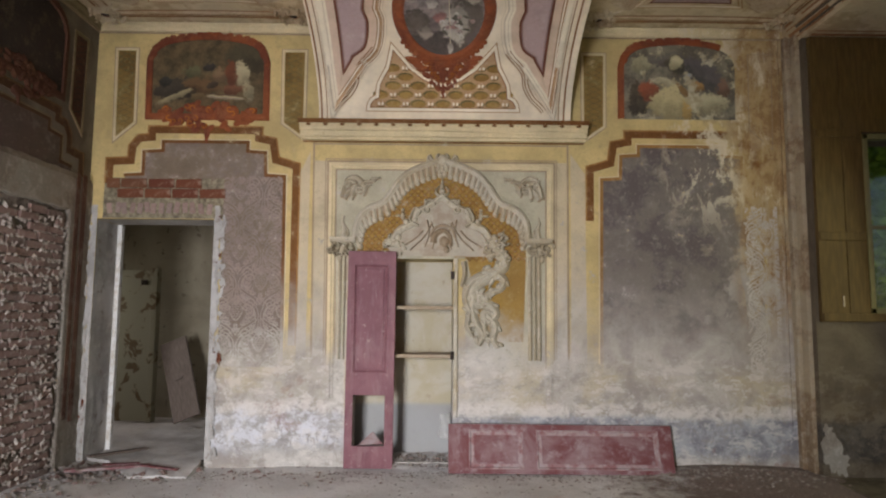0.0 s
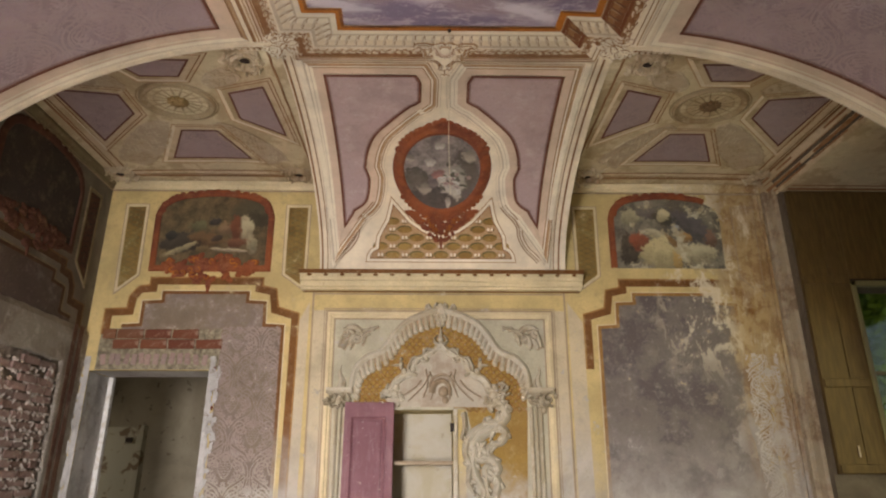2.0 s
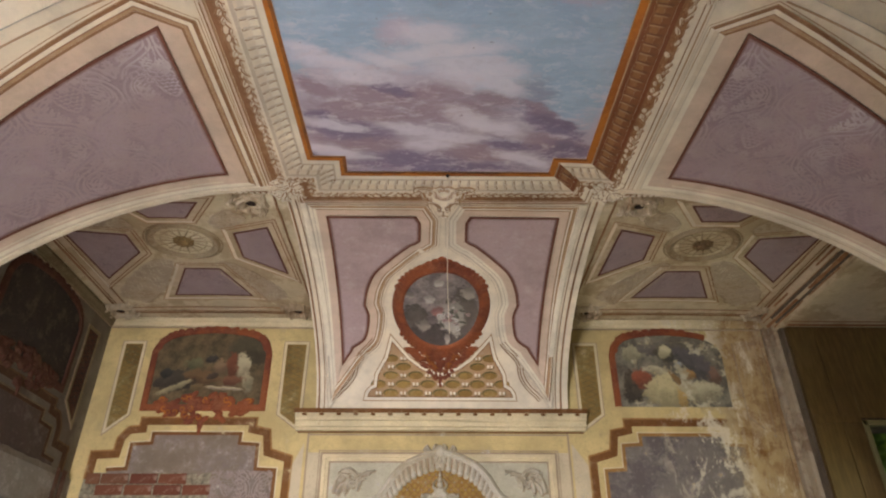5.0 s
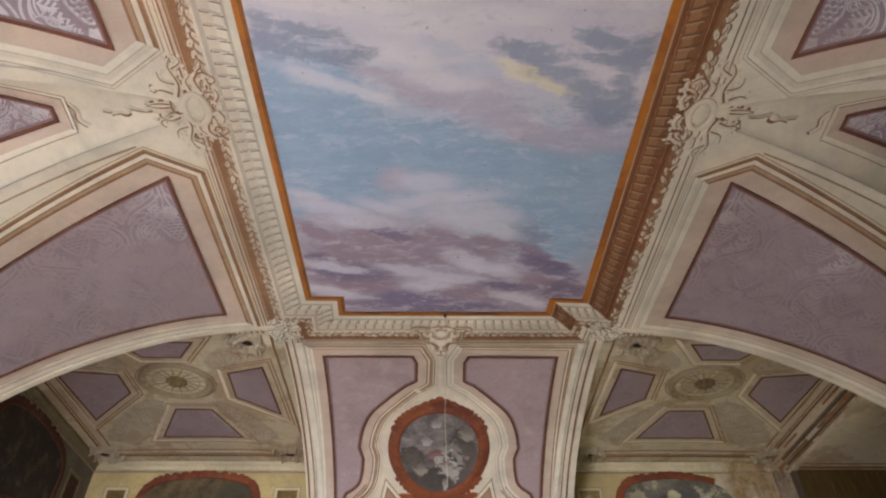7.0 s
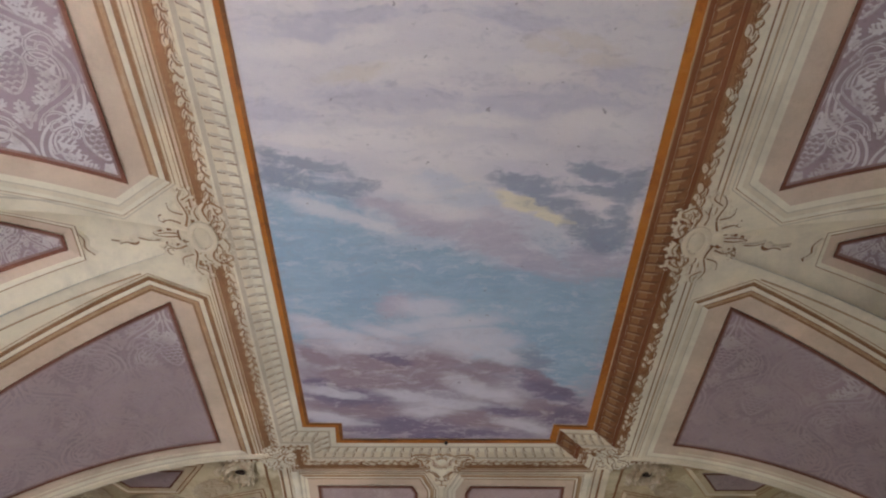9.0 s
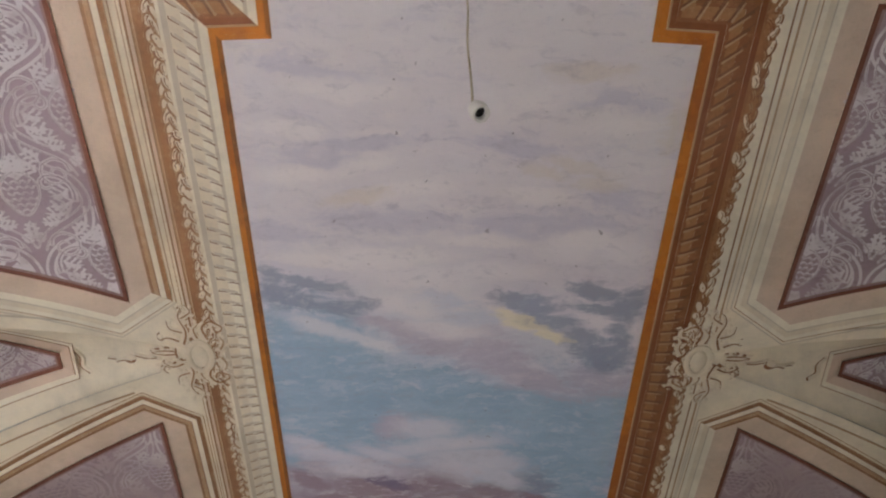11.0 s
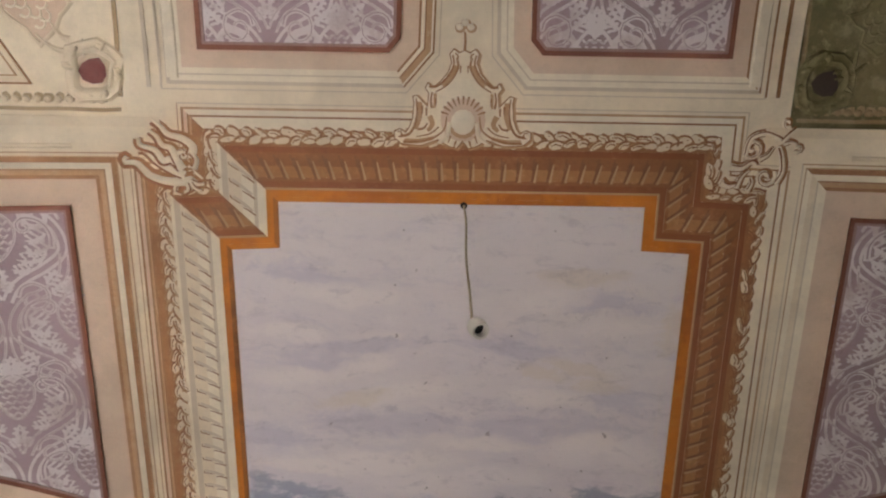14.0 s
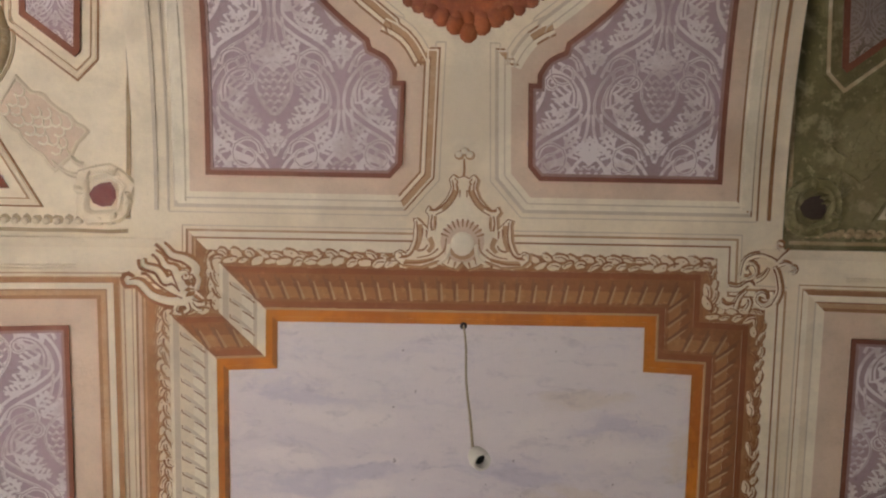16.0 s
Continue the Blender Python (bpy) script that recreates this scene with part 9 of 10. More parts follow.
# bared strips along both jambs and over the lintel
for edge, way in ((-2.131, 1), (-3.239, -1)):
    bm = bmesh.new()
    prev = None
    for i in range(121):
        z = 0.05 + 2.36 * i / 120
        w = 0.055 + 0.035 * noise.noise(Vector((way * 3, 0, z * 3))) + 0.03 * noise.noise(Vector((way, 0, z * 13))) + 0.012 * noise.noise(Vector((way, 5, z * 45)))
        w = max(0.012, w)
        row = [bm.verts.new(map_n(edge + way * w * t, z, h)) for t, h in ((0.0, 0.004), (0.5, 0.0105), (0.93, 0.0100), (1.0, 0.001))]
        if prev:
            for a in range(3):
                bm.faces.new([prev[a], prev[a + 1], row[a + 1], row[a]])
        prev = row
    bmesh.ops.recalc_face_normals(bm, faces=bm.faces)
    part("jamb_plaster", bm, M["limewash"], wall_n, "crumbling pale plaster along the jamb")
# crumbled jambs: ragged flakes of plaster and bared brick
flakes, bared = bmesh.new(), bmesh.new()
rnd = random.Random(8)
for i in range(150):
    z = rnd.uniform(0.05, 2.3)
    rx = rnd.uniform(0.008, 0.024)
    x = -2.126 + rx * 1.5 + abs(rnd.gauss(0, 0.035)) if i % 4 else -3.245 - rx * 1.5 - rnd.uniform(0.0, 0.03)
    patch(bared if i % 19 == 0 else flakes, (x, z), rx, rnd.uniform(0.012, 0.06), 0.0125 + 0.0005 * (i % 40), map_n, rnd.uniform(-0.4, 0.4), 11, 0.4, i)
tagged(part("jamb_flake", flakes, M["limewash"], wall_n, "crumbling pale plaster along the jambs"), kind="stuff")
tagged(part("bared_brick", bared, M["brick"], wall_n, "red brick bared at the jamb"), kind="stuff")

# ---------- west wall: exposed brick in a broken plaster edge ----------
bm = bmesh.new()
grid(bm, lambda u, v: map_w(u, v, 0.004 + 0.02 * noise.noise(Vector((u * 9, v * 9, 2)))), span(2.2, 3.86, 60), span(0.0, 2.30, 80))
part("mortar_bed", bm, M["mortar_dark"], wall_w, "pitted mortar bed")
west = [brick_mesh("brick", 0.235, 0.058, 0.030, i + 20, M["brick_dark"]) for i in range(6)]
half_west = [brick_mesh("brick", 0.11, 0.058, 0.030, i + 30, M["brick_dark"]) for i in range(3)]
rnd = random.Random(12)
for row in range(31):
    z = 0.05 + row * 0.073
    y = 2.30 + (0.125 if row % 2 else 0.0)
    while y < 3.76:
        w = 0.235
        me = rnd.choice(west)
        if y + w > 3.82 + 0.03 * math.sin(row * 2.1):
            w, me = 0.11, rnd.choice(half_west)
            if y + w > 3.84:
                break
        if rnd.random() > 0.07:
            ob = new("brick", me)
            ob.parent = wall_w
            ob.matrix_basis = pose(XW - 0.004 + rnd.uniform(-0.012, 0.008), y + w / 2, z + rnd.uniform(-0.004, 0.004), 0, 0, 90) @ pose(0, 0, 0, 0, rnd.uniform(-1.5, 1.5), 0)
        y += w + 0.014
bm = bmesh.new()
for i in range(1500):
    u, row = rnd.uniform(2.4, 3.84), rnd.randrange(31)
    v = 0.05 + row * 0.073 - 0.0365 + rnd.gauss(0, 0.012)
    blob(bm, (u, v), rnd.uniform(0.008, 0.034) * (1.8 if i % 11 == 0 else 1.0), rnd.uniform(0.005, 0.013) * (1.7 if i % 11 == 0 else 1.0), rnd.uniform(0.008, 0.026), map_w, rnd.gauss(0, 0.8), 0.014, 7)
for v in bm.verts:
    v.co += 0.008 * Vector((noise.noise(v.co * 40), noise.noise(v.co * 43 + Vector((5, 0, 0))), noise.noise(v.co * 37 + Vector((0, 9, 0)))))
tagged(part("mortar_lump", bm, M["mortar_mid"], wall_w, "pale mortar lumps clinging to the brick"), kind="stuff")
# the edge of the surviving plaster
M["wall_dim"] = paint_mat("dim_wall_plaster", (0.34, 0.31, 0.26), wear=0.9, stain=(0.50, 0.46, 0.40), dark=(0.20, 0.165, 0.13))
bm = bmesh.new()
prev = None
for i in range(81):
    z = 2.34 * i / 80
    e = 3.835 + 0.02 * noise.noise(Vector((0, 0, z * 5))) + 0.012 * noise.noise(Vector((1, 0, z * 23)))
    row = [bm.verts.new(map_w(y, z, h)) for y, h in ((e, 0.0), (e + 0.004, 0.034), (e + 0.02, 0.040), (3.95, 0.036), (4.196, 0.030))]
    if prev:
        for a in range(4):
            bm.faces.new([prev[a], prev[a + 1], row[a + 1], row[a]])
    prev = row
part("plaster_edge", bm, M["wall_dim"], wall_w, "thick broken plaster edge")
bm = bmesh.new()
prev = None
for i in range(61):
    y = 2.1 + (4.196 - 2.1) * i / 60
    e = 2.30 + 0.02 * noise.noise(Vector((y * 5, 0, 0))) + 0.012 * noise.noise(Vector((y * 23, 0, 4)))
    row = [bm.verts.new(map_w(y, z, h)) for z, h in ((e, 0.0), (e + 0.004, 0.030), (e + 0.02, 0.036), (2.60, 0.032), (2.66 + 0.015 * noise.noise(Vector((y * 7, 2, 0))), 0.002))]
    if prev:
        for a in range(4):
            bm.faces.new([prev[a], row[a], row[a + 1], prev[a + 1]])
    prev = row
part("plaster_edge", bm, M["wall_dim"], wall_w)
bm = bmesh.new()
line(bm, [(3.93, 0.45), (3.94, 2.66)], -0.030, 0.030, 0.042, map_w)
line(bm, [(4.03, 0.42), (4.04, 2.66)], -0.040, 0.030, 0.042, map_w)
part("brown_stripe", bm, paint_mat("faded_brown_stripe", (0.17, 0.085, 0.05), wear=1.0, stain=(0.30, 0.24, 0.19), dark=(0.10, 0.045, 0.03)), wall_w, "dark brown painted stripe")

# ---------- the deep window bay in the north-east corner ----------
def map_bay_n(u, v, h=0.0):
    return Vector((u, 3.95 - h, v))


pier = cells("wall_window_bay", [XE, 3.90, 4.50, 4.70], [-0.05, 1.46, 3.05, 4.5], [(3.90, 4.50, 1.46, 3.05)], map_bay_n, 0.25, M["plaster_shaded"])
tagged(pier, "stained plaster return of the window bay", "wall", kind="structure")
bay_out = cells("wall_window_bay_east", [2.2, 2.5, 3.7, 3.95], [-0.05, 0.9, 2.9, 4.5], [(2.5, 3.7, 0.9, 2.9)], lambda u, v, h=0.0: Vector((4.60 - h, u, v)), 0.12, M["plaster_shaded"])
tagged(bay_out, "thin outer wall of the window bay", "wall", kind="structure")
T = Tree("ochre_brown_shutter_paint")
g = T.noise(7, 5, 0.6, 0.3, stretch=(5, 5, 0.6))
c = T.mix(T.step(g, 0.35, 0.7), (0.070, 0.040, 0.010), (0.105, 0.063, 0.017))
c = T.mix(T.math("MULTIPLY", T.step(T.noise(2, 4), 0.5, 0.7), 0.5), c, (0.10, 0.06, 0.02))
T.bump(g, 0.2, 0.003)
M["shutter"] = T.done(c, 0.6)
shutter = thing("window_shutter", "tall ochre-brown boarded shutter round a casement", "shutter", (3.8, 3.93, 1.36))
for n, (a, b, z0, z1) in enumerate(((3.445, 3.70, 1.365, 4.02), (3.705, 3.895, 1.365, 4.02), (3.895, 4.58, 3.11, 4.02))):
    bm = bmesh.new()
    box(bm, (a - 3.8, -0.03, z0 - 1.36), (b - 3.8, 0.018, z1 - 1.36), 0.005)
    part("board", bm, M["shutter"], shutter)
for z in (1.37, 2.10, 3.06):
    bm = bmesh.new()
    box(bm, (3.455 - 3.8, -0.045, z - 1.36), ((3.88 if z > 1.4 else 4.58) - 3.8, -0.029, z - 1.36 + 0.075), 0.005)
    part("ledge", bm, M["shutter"], shutter)
bm = bmesh.new()
box(bm, (3.64 - 3.8, -0.040, 1.50 - 1.36), (3.655 - 3.8, -0.028, 1.60 - 1.36), 0.003)
part("bolt", bm, M["shelf"], shutter, "small pale bolt")
casement = thing("window_casement", "brown-green framed casement with two panes", "window", (4.0, 3.93, 1.44))
T = Tree("olive_frame_paint")
M["olive"] = T.done(T.mix(T.noise(9, 5), (0.13, 0.11, 0.04), (0.20, 0.17, 0.07)), 0.55)
bm = bmesh.new()
for lo, hi in (((-0.11, -0.045, 0.0), (-0.065, 0.03, 1.65)), ((0.45, -0.045, 0.0), (0.50, 0.03, 1.65)), ((-0.11, -0.045, 0.0), (0.50, 0.03, 0.05)), ((-0.11, -0.045, 1.60), (0.50, 0.03, 1.65)), ((-0.07, -0.035, 0.77), (0.46, 0.02, 0.80))):
    box(bm, lo, hi, 0.005)
part("frame", bm, M["olive"], casement)
T = Tree("window_glass")
T.b.inputs["Transmission Weight"].default_value = 1.0
M["glass"] = T.done((0.92, 0.97, 0.92), 0.06)
for z0, z1 in ((0.05, 0.77), (0.80, 1.60)):
    bm = bmesh.new()
    box(bm, (-0.065, -0.004, z0), (0.45, 0.0, z1))
    ob = part("pane", bm, M["glass"], casement, "dusty glass pane")
    ob.visible_shadow = False
bm = bmesh.new()
box(bm, (XE - 0.01, 2.32, 4.025), (4.55, 3.94, 4.038))
part("soffit", bm, M["bay_vault"], pier, "stained cream soffit of the window bay")
bm = bmesh.new()
for y, w in ((3.86, 0.02), (3.78, 0.008), (2.45, 0.02)):
    line(bm, [(3.44, y), (4.5, y)], -w, w, 0.0, lambda u, v, h=0.0: Vector((u, v, 4.020 - h)))
part("soffit_line", bm, M["umber"], pier)
bm = bmesh.new()
box(bm, (XE - 0.008, 1.95, 4.035), (XE + 0.02, 4.19, 4.22))
part("frieze", bm, M["bay_vault"], wall_e, "stained cream frieze over the window bay")


def map_cove(u, v, h=0.0):
    """The sloping cove over the window bay: u along y, v from the bay's vault down to the soffit."""
    return Vector((3.31 + 0.115 * v - 0.7 * h, u, 4.207 - 0.17 * v - 0.7 * h))


bm = bmesh.new()
grid(bm, map_cove, span(1.95, 4.19, 30), span(0, 1, 4))
bmesh.ops.recalc_face_normals(bm, faces=bm.faces)
cove = part("cove", bm, M["bay_peach"], wall_e, "flaking cream cove over the window bay")
bm = bmesh.new()
for v, w in ((0.12, 0.05), (0.32, 0.02), (0.58, 0.07), (0.80, 0.03)):
    prev = None
    for y in span(1.97, 4.10, 60):
        rag = w * (1 + 0.5 * noise.noise(Vector((y * 6, v * 9, 0))))
        pair = [bm.verts.new(map_cove(y, v - rag, 0.004)), bm.verts.new(map_cove(y, v + rag, 0.004))]
        if prev and noise.noise(Vector((y * 3.1, v * 5, 4))) < 0.28:
            bm.faces.new([prev[0], pair[0], pair[1], prev[1]])
        prev = pair
part("cove_line", bm, M["umber"], cove)
# corner pilaster with its mouldings
pil = thing("corner_pilaster", "grey peeling plaster pilaster in the corner", "pilaster", kind="structure")
bm = bmesh.new()
box(bm, (3.345, 4.135, 0.0), (XE + 0.02, 4.22, 4.12), 0.012)
box(bm, (3.385, 4.02, 0.0), (XE + 0.02, 4.14, 4.12), 0.010)
part("pilaster_shaft", bm, paint_mat("brown_stained_pilaster", (0.46, 0.375, 0.25), wear=1.0, stain=(0.42, 0.36, 0.27), dark=(0.19, 0.12, 0.065)), pil)
bm = bmesh.new()
sweep(bm, [(3.30, 0.35), (3.31, 4.10)], [(-0.03, 0.0), (-0.02, 0.018), (0.0, 0.012), (0.02, 0.03), (0.035, 0.0)], map_n)
part("pilaster_moulding", bm, M["wlight"], pil)
bm = bmesh.new()
line(bm, [(3.16, 1.0), (3.17, 3.9)], -0.03, 0.035, 0.007, map_n)
line(bm, [(3.245, 0.6), (3.25, 3.9)], -0.012, 0.012, 0.008, map_n)
part("ochre_stripe", bm, M["wochre"], pil, "ochre stripe, streaked by damp")
bm = bmesh.new()
sweep(bm, [(2.0, 4.11), (3.95, 4.11)], [(-0.04, 0.0), (-0.03, 0.03), (0.0, 0.04), (0.03, 0.07), (0.05, 0.07), (0.055, 0.0)], map_e)
part("bay_cornice", bm, M["plaster_shaded"], wall_e)

# ---------- lamp cords ----------
T = Tree("twisted_flex")
M["flex"] = T.done(T.mix(T.noise(60, 3), (0.34, 0.27, 0.17), (0.60, 0.52, 0.38)), 0.8)
T = Tree("pale_bakelite")
M["bakelite"] = T.done(T.mix(T.noise(20, 4), (0.52, 0.48, 0.42), (0.66, 0.62, 0.55)), 0.4)
T = Tree("black_socket")
M["black"] = T.done((0.012, 0.011, 0.010), 0.5)


def tube(bm, pts, r, n=7):
    rows = []
    for i, p in enumerate(pts):
        d = (pts[min(i + 1, len(pts) - 1)] - pts[max(i - 1, 0)]).normalized()
        a = d.cross(Vector((1, 0, 0)) if abs(d.x) < 0.9 else Vector((0, 1, 0))).normalized()
        b = d.cross(a)
        rows.append([bm.verts.new(p + r * (a * math.cos(2 * math.pi * k / n) + b * math.sin(2 * math.pi * k / n))) for k in range(n)])
    for a, b in zip(rows, rows[1:]):
        for k in range(n):
            bm.faces.new([a[k], a[(k + 1) % n], b[(k + 1) % n], b[k]])
    bm.faces.new(rows[0][::-1])
    bm.faces.new(rows[-1])


def turned(bm, base, way, prof, n=16):
    """A turned body: (distance along way, radius) from the base."""
    way = way.normalized()
    a = way.cross(Vector((1, 0, 0))).normalized()
    b = way.cross(a)
    rows = [[bm.verts.new(base + way * t + r * (a * math.cos(2 * math.pi * k / n) + b * math.sin(2 * math.pi * k / n))) for k in range(n)] for t, r in prof]
    for p, q in zip(rows, rows[1:]):
        for k in range(n):
            bm.faces.new([p[k], p[(k + 1) % n], q[(k + 1) % n], q[k]])


top, end = Vector((0.072, -1.795, 4.196)), Vector((0.074, -1.545, 3.40))
lamp = thing("pendant_lamp_holder", "bare lamp holder on a stiff twisted flex", "lamp", top)
off = Matrix.Translation(-top)
bm = bmesh.new()
pts = []
for i in range(26):
    t = i / 25
    p = top.lerp(end, t)
    pts.append(p + Vector((0.006 * math.sin(9 * t) * (1 - t), 0.05 * math.sin(math.pi * t) * 0.4, 0.0)))
tube(bm, pts, 0.0045)
smooth(part("flex", bm, M["flex"], lamp, "brown twisted flex"), 60).matrix_parent_inverse = off
bm = bmesh.new()
turned(bm, top + Vector((0, 0, 0.003)), Vector((0, 0, -1)), [(0, 0.0), (0.0, 0.016), (0.012, 0.014), (0.02, 0.005)])
smooth(part("ceiling_hook", bm, M["iron"], lamp), 40).matrix_parent_inverse = off
bm = bmesh.new()
way = Vector((0.30, 0.06, -1))
turned(bm, end + Vector((0, 0, 0.02)), way, [(0, 0.005), (0.005, 0.012), (0.02, 0.021), (0.03, 0.027), (0.055, 0.031), (0.066, 0.029), (0.080, 0.028), (0.084, 0.026), (0.082, 0.020), (0.03, 0.018)])
smooth(part("holder", bm, M["bakelite"], lamp, "pale bakelite lamp holder"), 40).matrix_parent_inverse = off
bm = bmesh.new()
turned(bm, end + Vector((0, 0, 0.02)) + way.normalized() * 0.045, way, [(0, 0.0), (0.0, 0.0175), (0.012, 0.0175), (0.012, 0.008), (0.02, 0.006), (0.02, 0.0)])
part("socket", bm, M["black"], lamp, "black socket").matrix_parent_inverse = off
top = Vector((0.055, 1.735, 4.196))
wire = thing("hanging_wire", "thin bare wire hanging from the ceiling frame", "wire", top)
off = Matrix.Translation(-top)
bm = bmesh.new()
tube(bm, [top + Vector((0.006 * math.sin(7 * t), 0.004 * math.sin(5 * t), -1.22 * t)) for t in span(0, 1, 24)], 0.0020, 5)
part("strand", bm, M["flex"], wire).matrix_parent_inverse = off
bm = bmesh.new()
turned(bm, top + Vector((0, 0, 0.003)), Vector((0, 0, -1)), [(0, 0.0), (0.0, 0.014), (0.015, 0.012), (0.03, 0.004)])
part("hook", bm, M["iron"], wire).matrix_parent_inverse = off

# ---------- rubble ----------
T = Tree("broken_plaster_and_brick")
isl = T.t.nodes.new("ShaderNodeNewGeometry").outputs["Random Per Island"]
c = T.ramp(isl, [(0.0, (0.36, 0.33, 0.29)), (0.35, (0.26, 0.225, 0.19)), (0.55, (0.20, 0.09, 0.065)), (0.8, (0.42, 0.40, 0.37)), (1.0, (0.14, 0.10, 0.085))])
c = T.mix(T.math("MULTIPLY", T.noise(30, 4), 0.5), c, (0.28, 0.25, 0.23))
M["rubble"] = T.done(c, 0.95)


def chunks(name, spots, label, seed):
    rnd = random.Random(seed)
    verts, faces = [], []
    for x, y, r in spots:
        n0 = len(verts)
        z = floor_z(x, y)
        flat = rnd.uniform(0.35, 0.8)
        for dx, dy, dz in ((1, 0, 0), (0, 1, 0), (-1, 0, 0), (0, -1, 0), (0.2, 0.1, 1), (0.5, 0.6, -0.4), (-0.6, 0.4, 0.5), (0.3, -0.7, 0.4)):
            verts.append((x + r * (dx + rnd.uniform(-0.3, 0.3)), y + r * (dy + rnd.uniform(-0.3, 0.3)), z + r * flat * (0.35 + dz + rnd.uniform(-0.2, 0.2))))
        for f in ((0, 1, 4), (1, 2, 6), (2, 3, 6), (3, 0, 7), (1, 6, 4), (6, 3, 7), (6, 7, 4), (7, 0, 4), (0, 5, 1), (0, 3, 5), (3, 2, 5), (2, 1, 5)):
            faces.append([n0 + i for i in f])
    me = bpy.data.meshes.new(name)
    me.from_pydata(verts, [], faces)
    me.materials.append(M["rubble"])
    return tagged(new(name, me), label, "rubble", kind="stuff")


rnd = random.Random(21)
spots = []
for i in range(1500):
    x = rnd.uniform(-3.2, 3.5)
    spots.append((x, 4.16 - abs(rnd.gauss(0, 0.22)), rnd.uniform(0.004, 0.016)))
for i in range(260):
    spots.append((-3.22 + abs(rnd.gauss(0, 0.16)), rnd.uniform(2.4, 4.15), rnd.uniform(0.008, 0.04)))
for i in range(160):
    spots.append((rnd.gauss(2.75, 0.5), 4.13 - abs(rnd.gauss(0, 0.35)), rnd.uniform(0.004, 0.014)))
for i in range(1400):
    spots.append((rnd.uniform(-3.2, 3.3), rnd.uniform(2.2, 4.1), 0.003 + 0.012 * rnd.random() ** 3))
for i in range(160):
    spots.append((rnd.gauss(-2.95, 0.16), 4.08 - abs(rnd.gauss(0, 0.16)), rnd.uniform(0.01, 0.045)))
for i in range(90):
    spots.append((rnd.gauss(-2.75, 0.3), 4.06 - abs(rnd.gauss(0, 0.1)), rnd.uniform(0.01, 0.035)))
chunks("rubble", spots, "crumbs of plaster and brick strewn on the floor", 5)
for x, y, r, lab in ((-3.02, 4.02, 0.075, "lump of broken plaster in the corner"), (-2.85, 3.98, 0.06, "pale lump of plaster by the doorway"), (-2.16, 4.09, 0.06, "dark lump of brick at the door jamb"), (-3.12, 3.6, 0.06, "fallen piece of brick under the wall")):
    ob = chunks("plaster_lump", [(x, y, r)], lab, int(r * 1000 + x * 10))
    ob["kind"] = "thing"
    ob["category"] = "debris"
# plaster torn off low on the bay's wall
bm = bmesh.new()
for n, (x, z, rx, rz) in enumerate(((3.50, 0.24, 0.085, 0.16), (3.57, 0.12, 0.08, 0.10), (3.47, 0.40, 0.04, 0.06))):
    patch(bm, (x, z), rx, rz, 0.006 + 0.003 * n, map_bay_n, 0.2 * n, 22, 0.3, n)
part("torn_plaster", bm, M["wall_dim"], pier, "pale torn patch of plaster")
rnd = random.Random(77)
for i in range(14):
    x, y, r = (rnd.uniform(-3.15, -2.2), rnd.uniform(3.7, 4.08), rnd.uniform(0.03, 0.06)) if i % 2 else (rnd.uniform(-2.0, 3.3), rnd.uniform(3.75, 4.1), rnd.uniform(0.02, 0.04))
    ob = chunks("plaster_lump", [(x, y, r)], "small lump of broken plaster on the dusty floor", 100 + i)
    ob["kind"], ob["category"], ob["group"] = "thing", "debris", "plaster lumps on the floor"
for x, y, z, turn, ln, mat, lab in ((-2.80, 4.02, 0.05, 28, 0.30, "leaf_red", "splintered red lath among the rubble"), (-2.45, 3.98, 0.03, -12, 0.36, "leaf_red", "broken red lath lying on the rubble"), (-3.0, 3.86, 0.05, 62, 0.25, "board", "grey lath lying on the rubble")):
    bm = bmesh.new()
    box(bm, (-ln / 2, -0.025, 0.0), (ln / 2, 0.025, 0.014), 0.004)
    for vv in bm.verts:
        vv.co.y += 0.03 * noise.noise(Vector((vv.co.x * 9, x, 1)))
        vv.co.z += 0.02 * noise.noise(Vector((vv.co.x * 5, x, 7)))
    tagged(part("broken_lath", bm, M[mat]), lab, "lath").matrix_basis = pose(x, y, z, 3, 4, turn)
# debris inside the cupboard's foot
heap = []
for i in range(140):
    heap.append((rnd.uniform(-0.38, 0.12), rnd.uniform(4.05, 4.5), rnd.uniform(0.006, 0.03)))
bm = bmesh.new()
grid(bm, lambda u, v: Vector((u, v, 0.03 + 0.06 * max(0, (v - 4.0)) + 0.02 * noise.noise(Vector((u * 8, v * 8, 1))))), span(-0.40, 0.14, 14), span(4.02, 4.55, 12))
tagged(part("dirt_heap", bm, M["floor"]), "heap of dirt at the foot of the cupboard", "dirt", kind="stuff")
ob = chunks("rubble", heap, "crumbs of plaster on the dirt in the cupboard", 9)
ob.location.z = 0.05
# a white scrap hanging beside the cupboard post
bm = bmesh.new()
grid(bm, lambda u, v: map_n(u, v, 0.02 + 0.012 * math.sin(u * 60 + v * 9)), span(0.03, 0.12, 6), span(0.27, 0.49, 8))
for vv in bm.verts:
    vv.co.x += 0.025 * noise.noise(Vector((vv.co.z * 14, 0, 0)))
r = bmesh.ops.solidify(bm, geom=bm.faces[:], thickness=0.004)
T = Tree("white_plaster_scrap")
M["white"] = T.done(T.mix(T.noise(12, 4), (0.66, 0.66, 0.64), (0.78, 0.78, 0.76)), 0.8)
tagged(part("plaster_scrap", bm, M["white"]), "white scrap of plaster hanging by the cupboard post", "scrap")

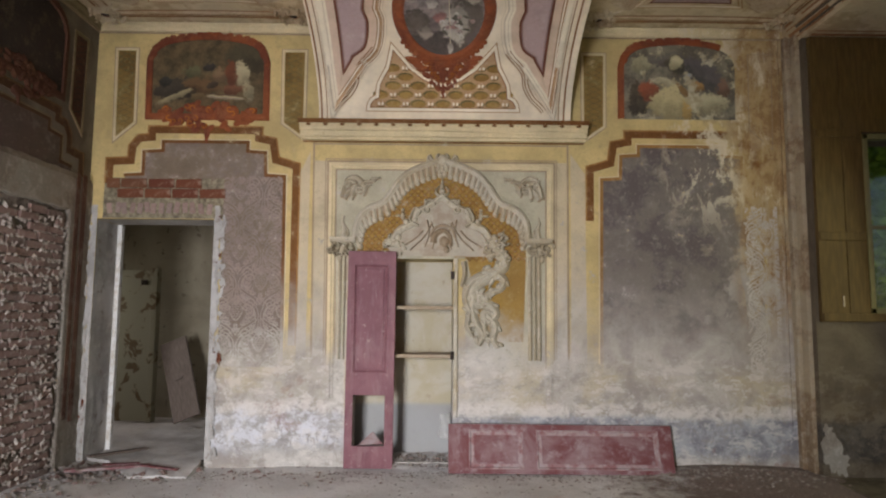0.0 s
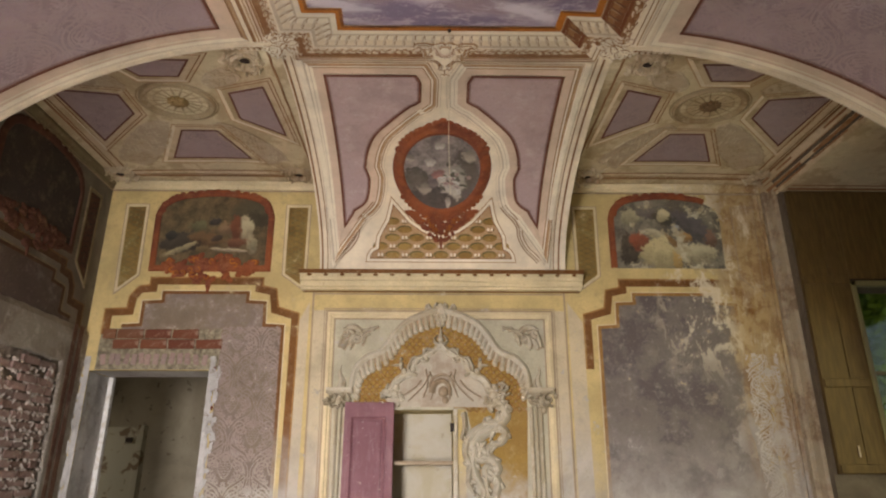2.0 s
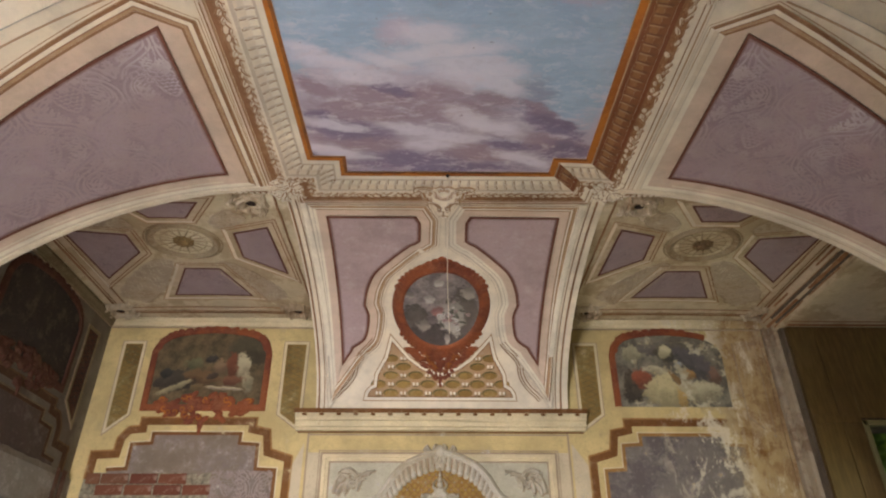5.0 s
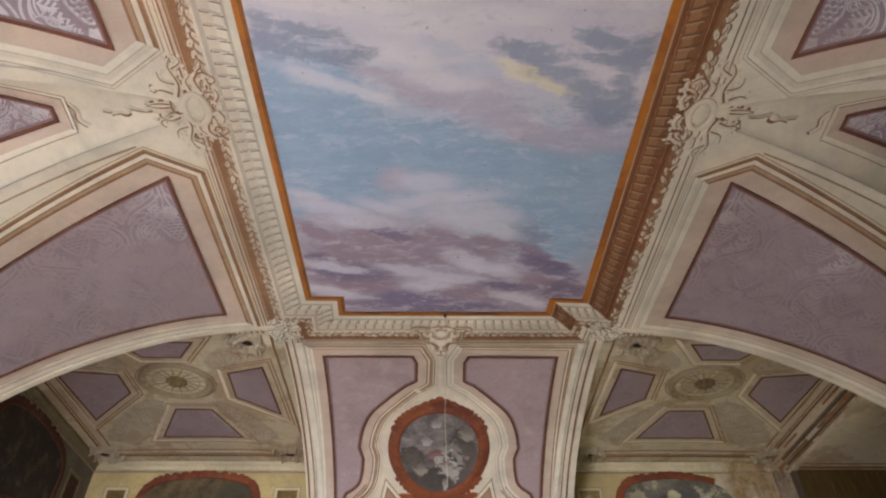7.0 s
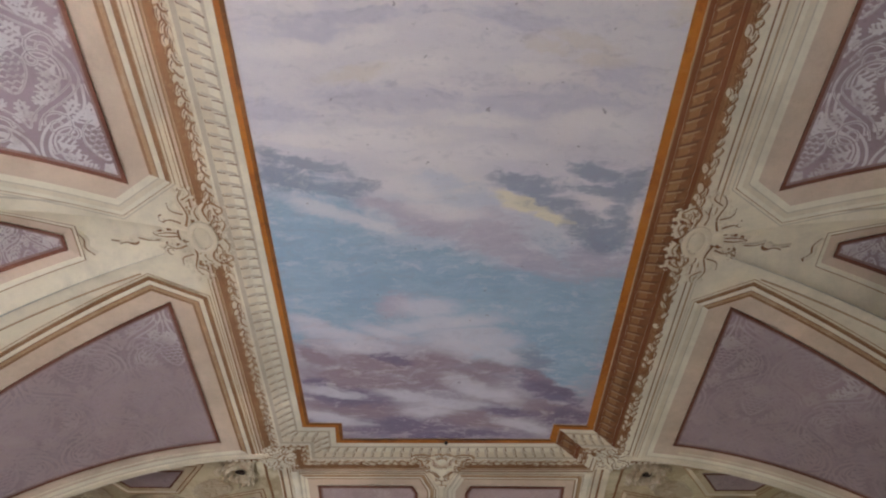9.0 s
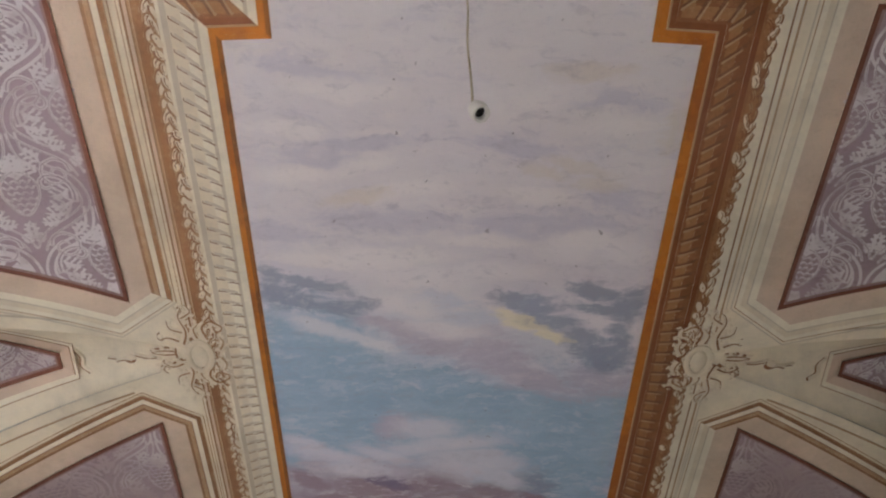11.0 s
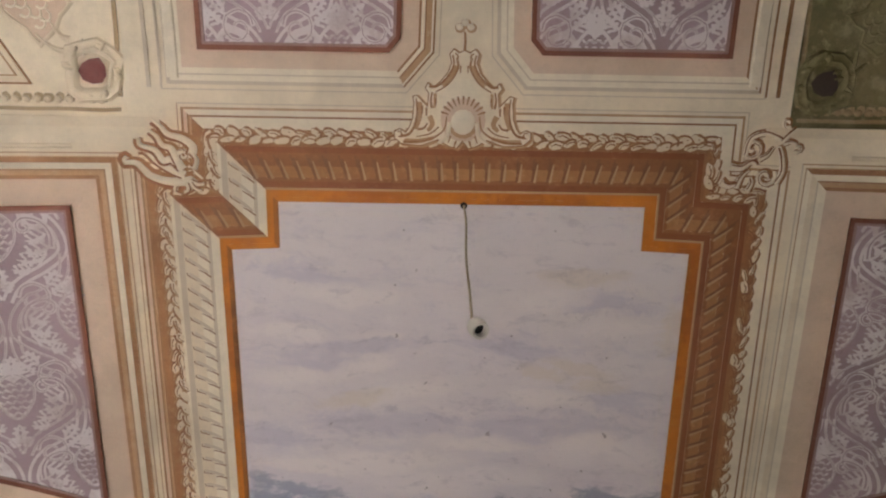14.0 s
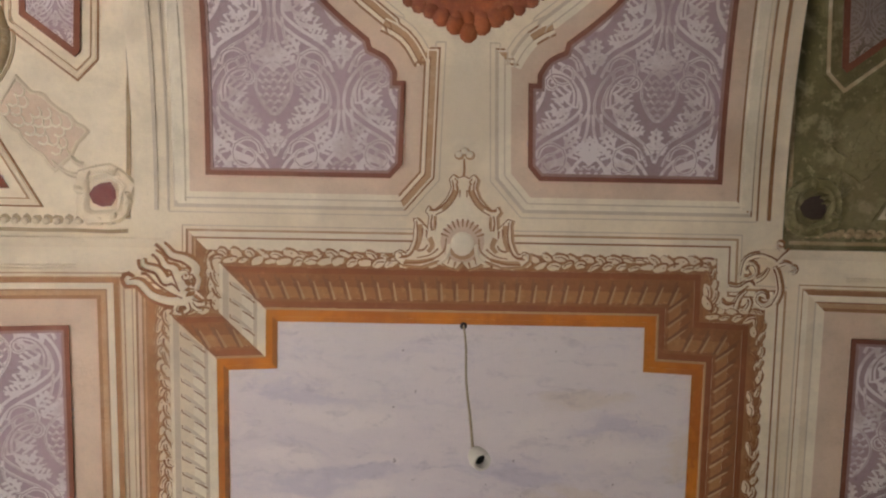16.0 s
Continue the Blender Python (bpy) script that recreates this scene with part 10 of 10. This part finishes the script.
# ---------- outside ----------
T = Tree("garden_leaf")
isl = T.t.nodes.new("ShaderNodeNewGeometry").outputs["Random Per Island"]
c = T.ramp(isl, [(0.0, (0.06, 0.11, 0.006)), (0.5, (0.13, 0.21, 0.010)), (1.0, (0.22, 0.32, 0.02))])
T.b.inputs["Transmission Weight"].default_value = 0.0
M["garden"] = T.done(c, 0.6)
rnd = random.Random(2)
verts, faces = [], []
for i in range(14000):
    x, y, z = rnd.uniform(4.0, 8.6), 5.3 + abs(rnd.gauss(0, 1.0)), rnd.uniform(0.0, 5.4)
    r, a, b = rnd.uniform(0.05, 0.12), rnd.uniform(0, 6.28), rnd.uniform(-0.8, 0.8)
    n0 = len(verts)
    d = Vector((math.cos(a), math.sin(a) * 0.4, b)).normalized()
    e = d.cross(Vector((rnd.uniform(-1, 1), rnd.uniform(-1, 1), rnd.uniform(-1, 1)))).normalized()
    for p, q in ((-1, 0), (-0.2, 0.5), (1, 0), (-0.2, -0.5)):
        verts.append(tuple(Vector((x, y, z)) + d * r * p + e * r * q))
    faces.append([n0, n0 + 1, n0 + 2, n0 + 3])
for i in range(60):
    for j in range(40):
        n0 = len(verts)
        for a, b in ((0, 0), (1, 0), (1, 1), (0, 1)):
            x, z = 2.0 + (i + a) * 0.25, -0.35 + (j + b) * 0.2
            verts.append((x, 8.3 + 0.9 * noise.noise(Vector((x * 1.3, z * 1.3, 0))) + 0.5 * noise.noise(Vector((x * 5, z * 5, 2))), z))
        faces.append([n0, n0 + 1, n0 + 2, n0 + 3])
me = bpy.data.meshes.new("foliage")
me.from_pydata(verts, [], faces)
me.materials.append(M["garden"])
tagged(new("foliage", me), "dense green garden foliage outside the window", "foliage", kind="stuff")
T = Tree("garden_ground")
M["earth"] = T.done(T.mix(T.noise(2, 5), (0.04, 0.07, 0.02), (0.08, 0.10, 0.04)), 0.95)
bm = bmesh.new()
grid(bm, lambda u, v: Vector((u, v, -0.35)), [-400, 400], [-400, 400])
tagged(part("ground", bm, M["earth"]), "grassy garden ground round the house", "ground", kind="structure")
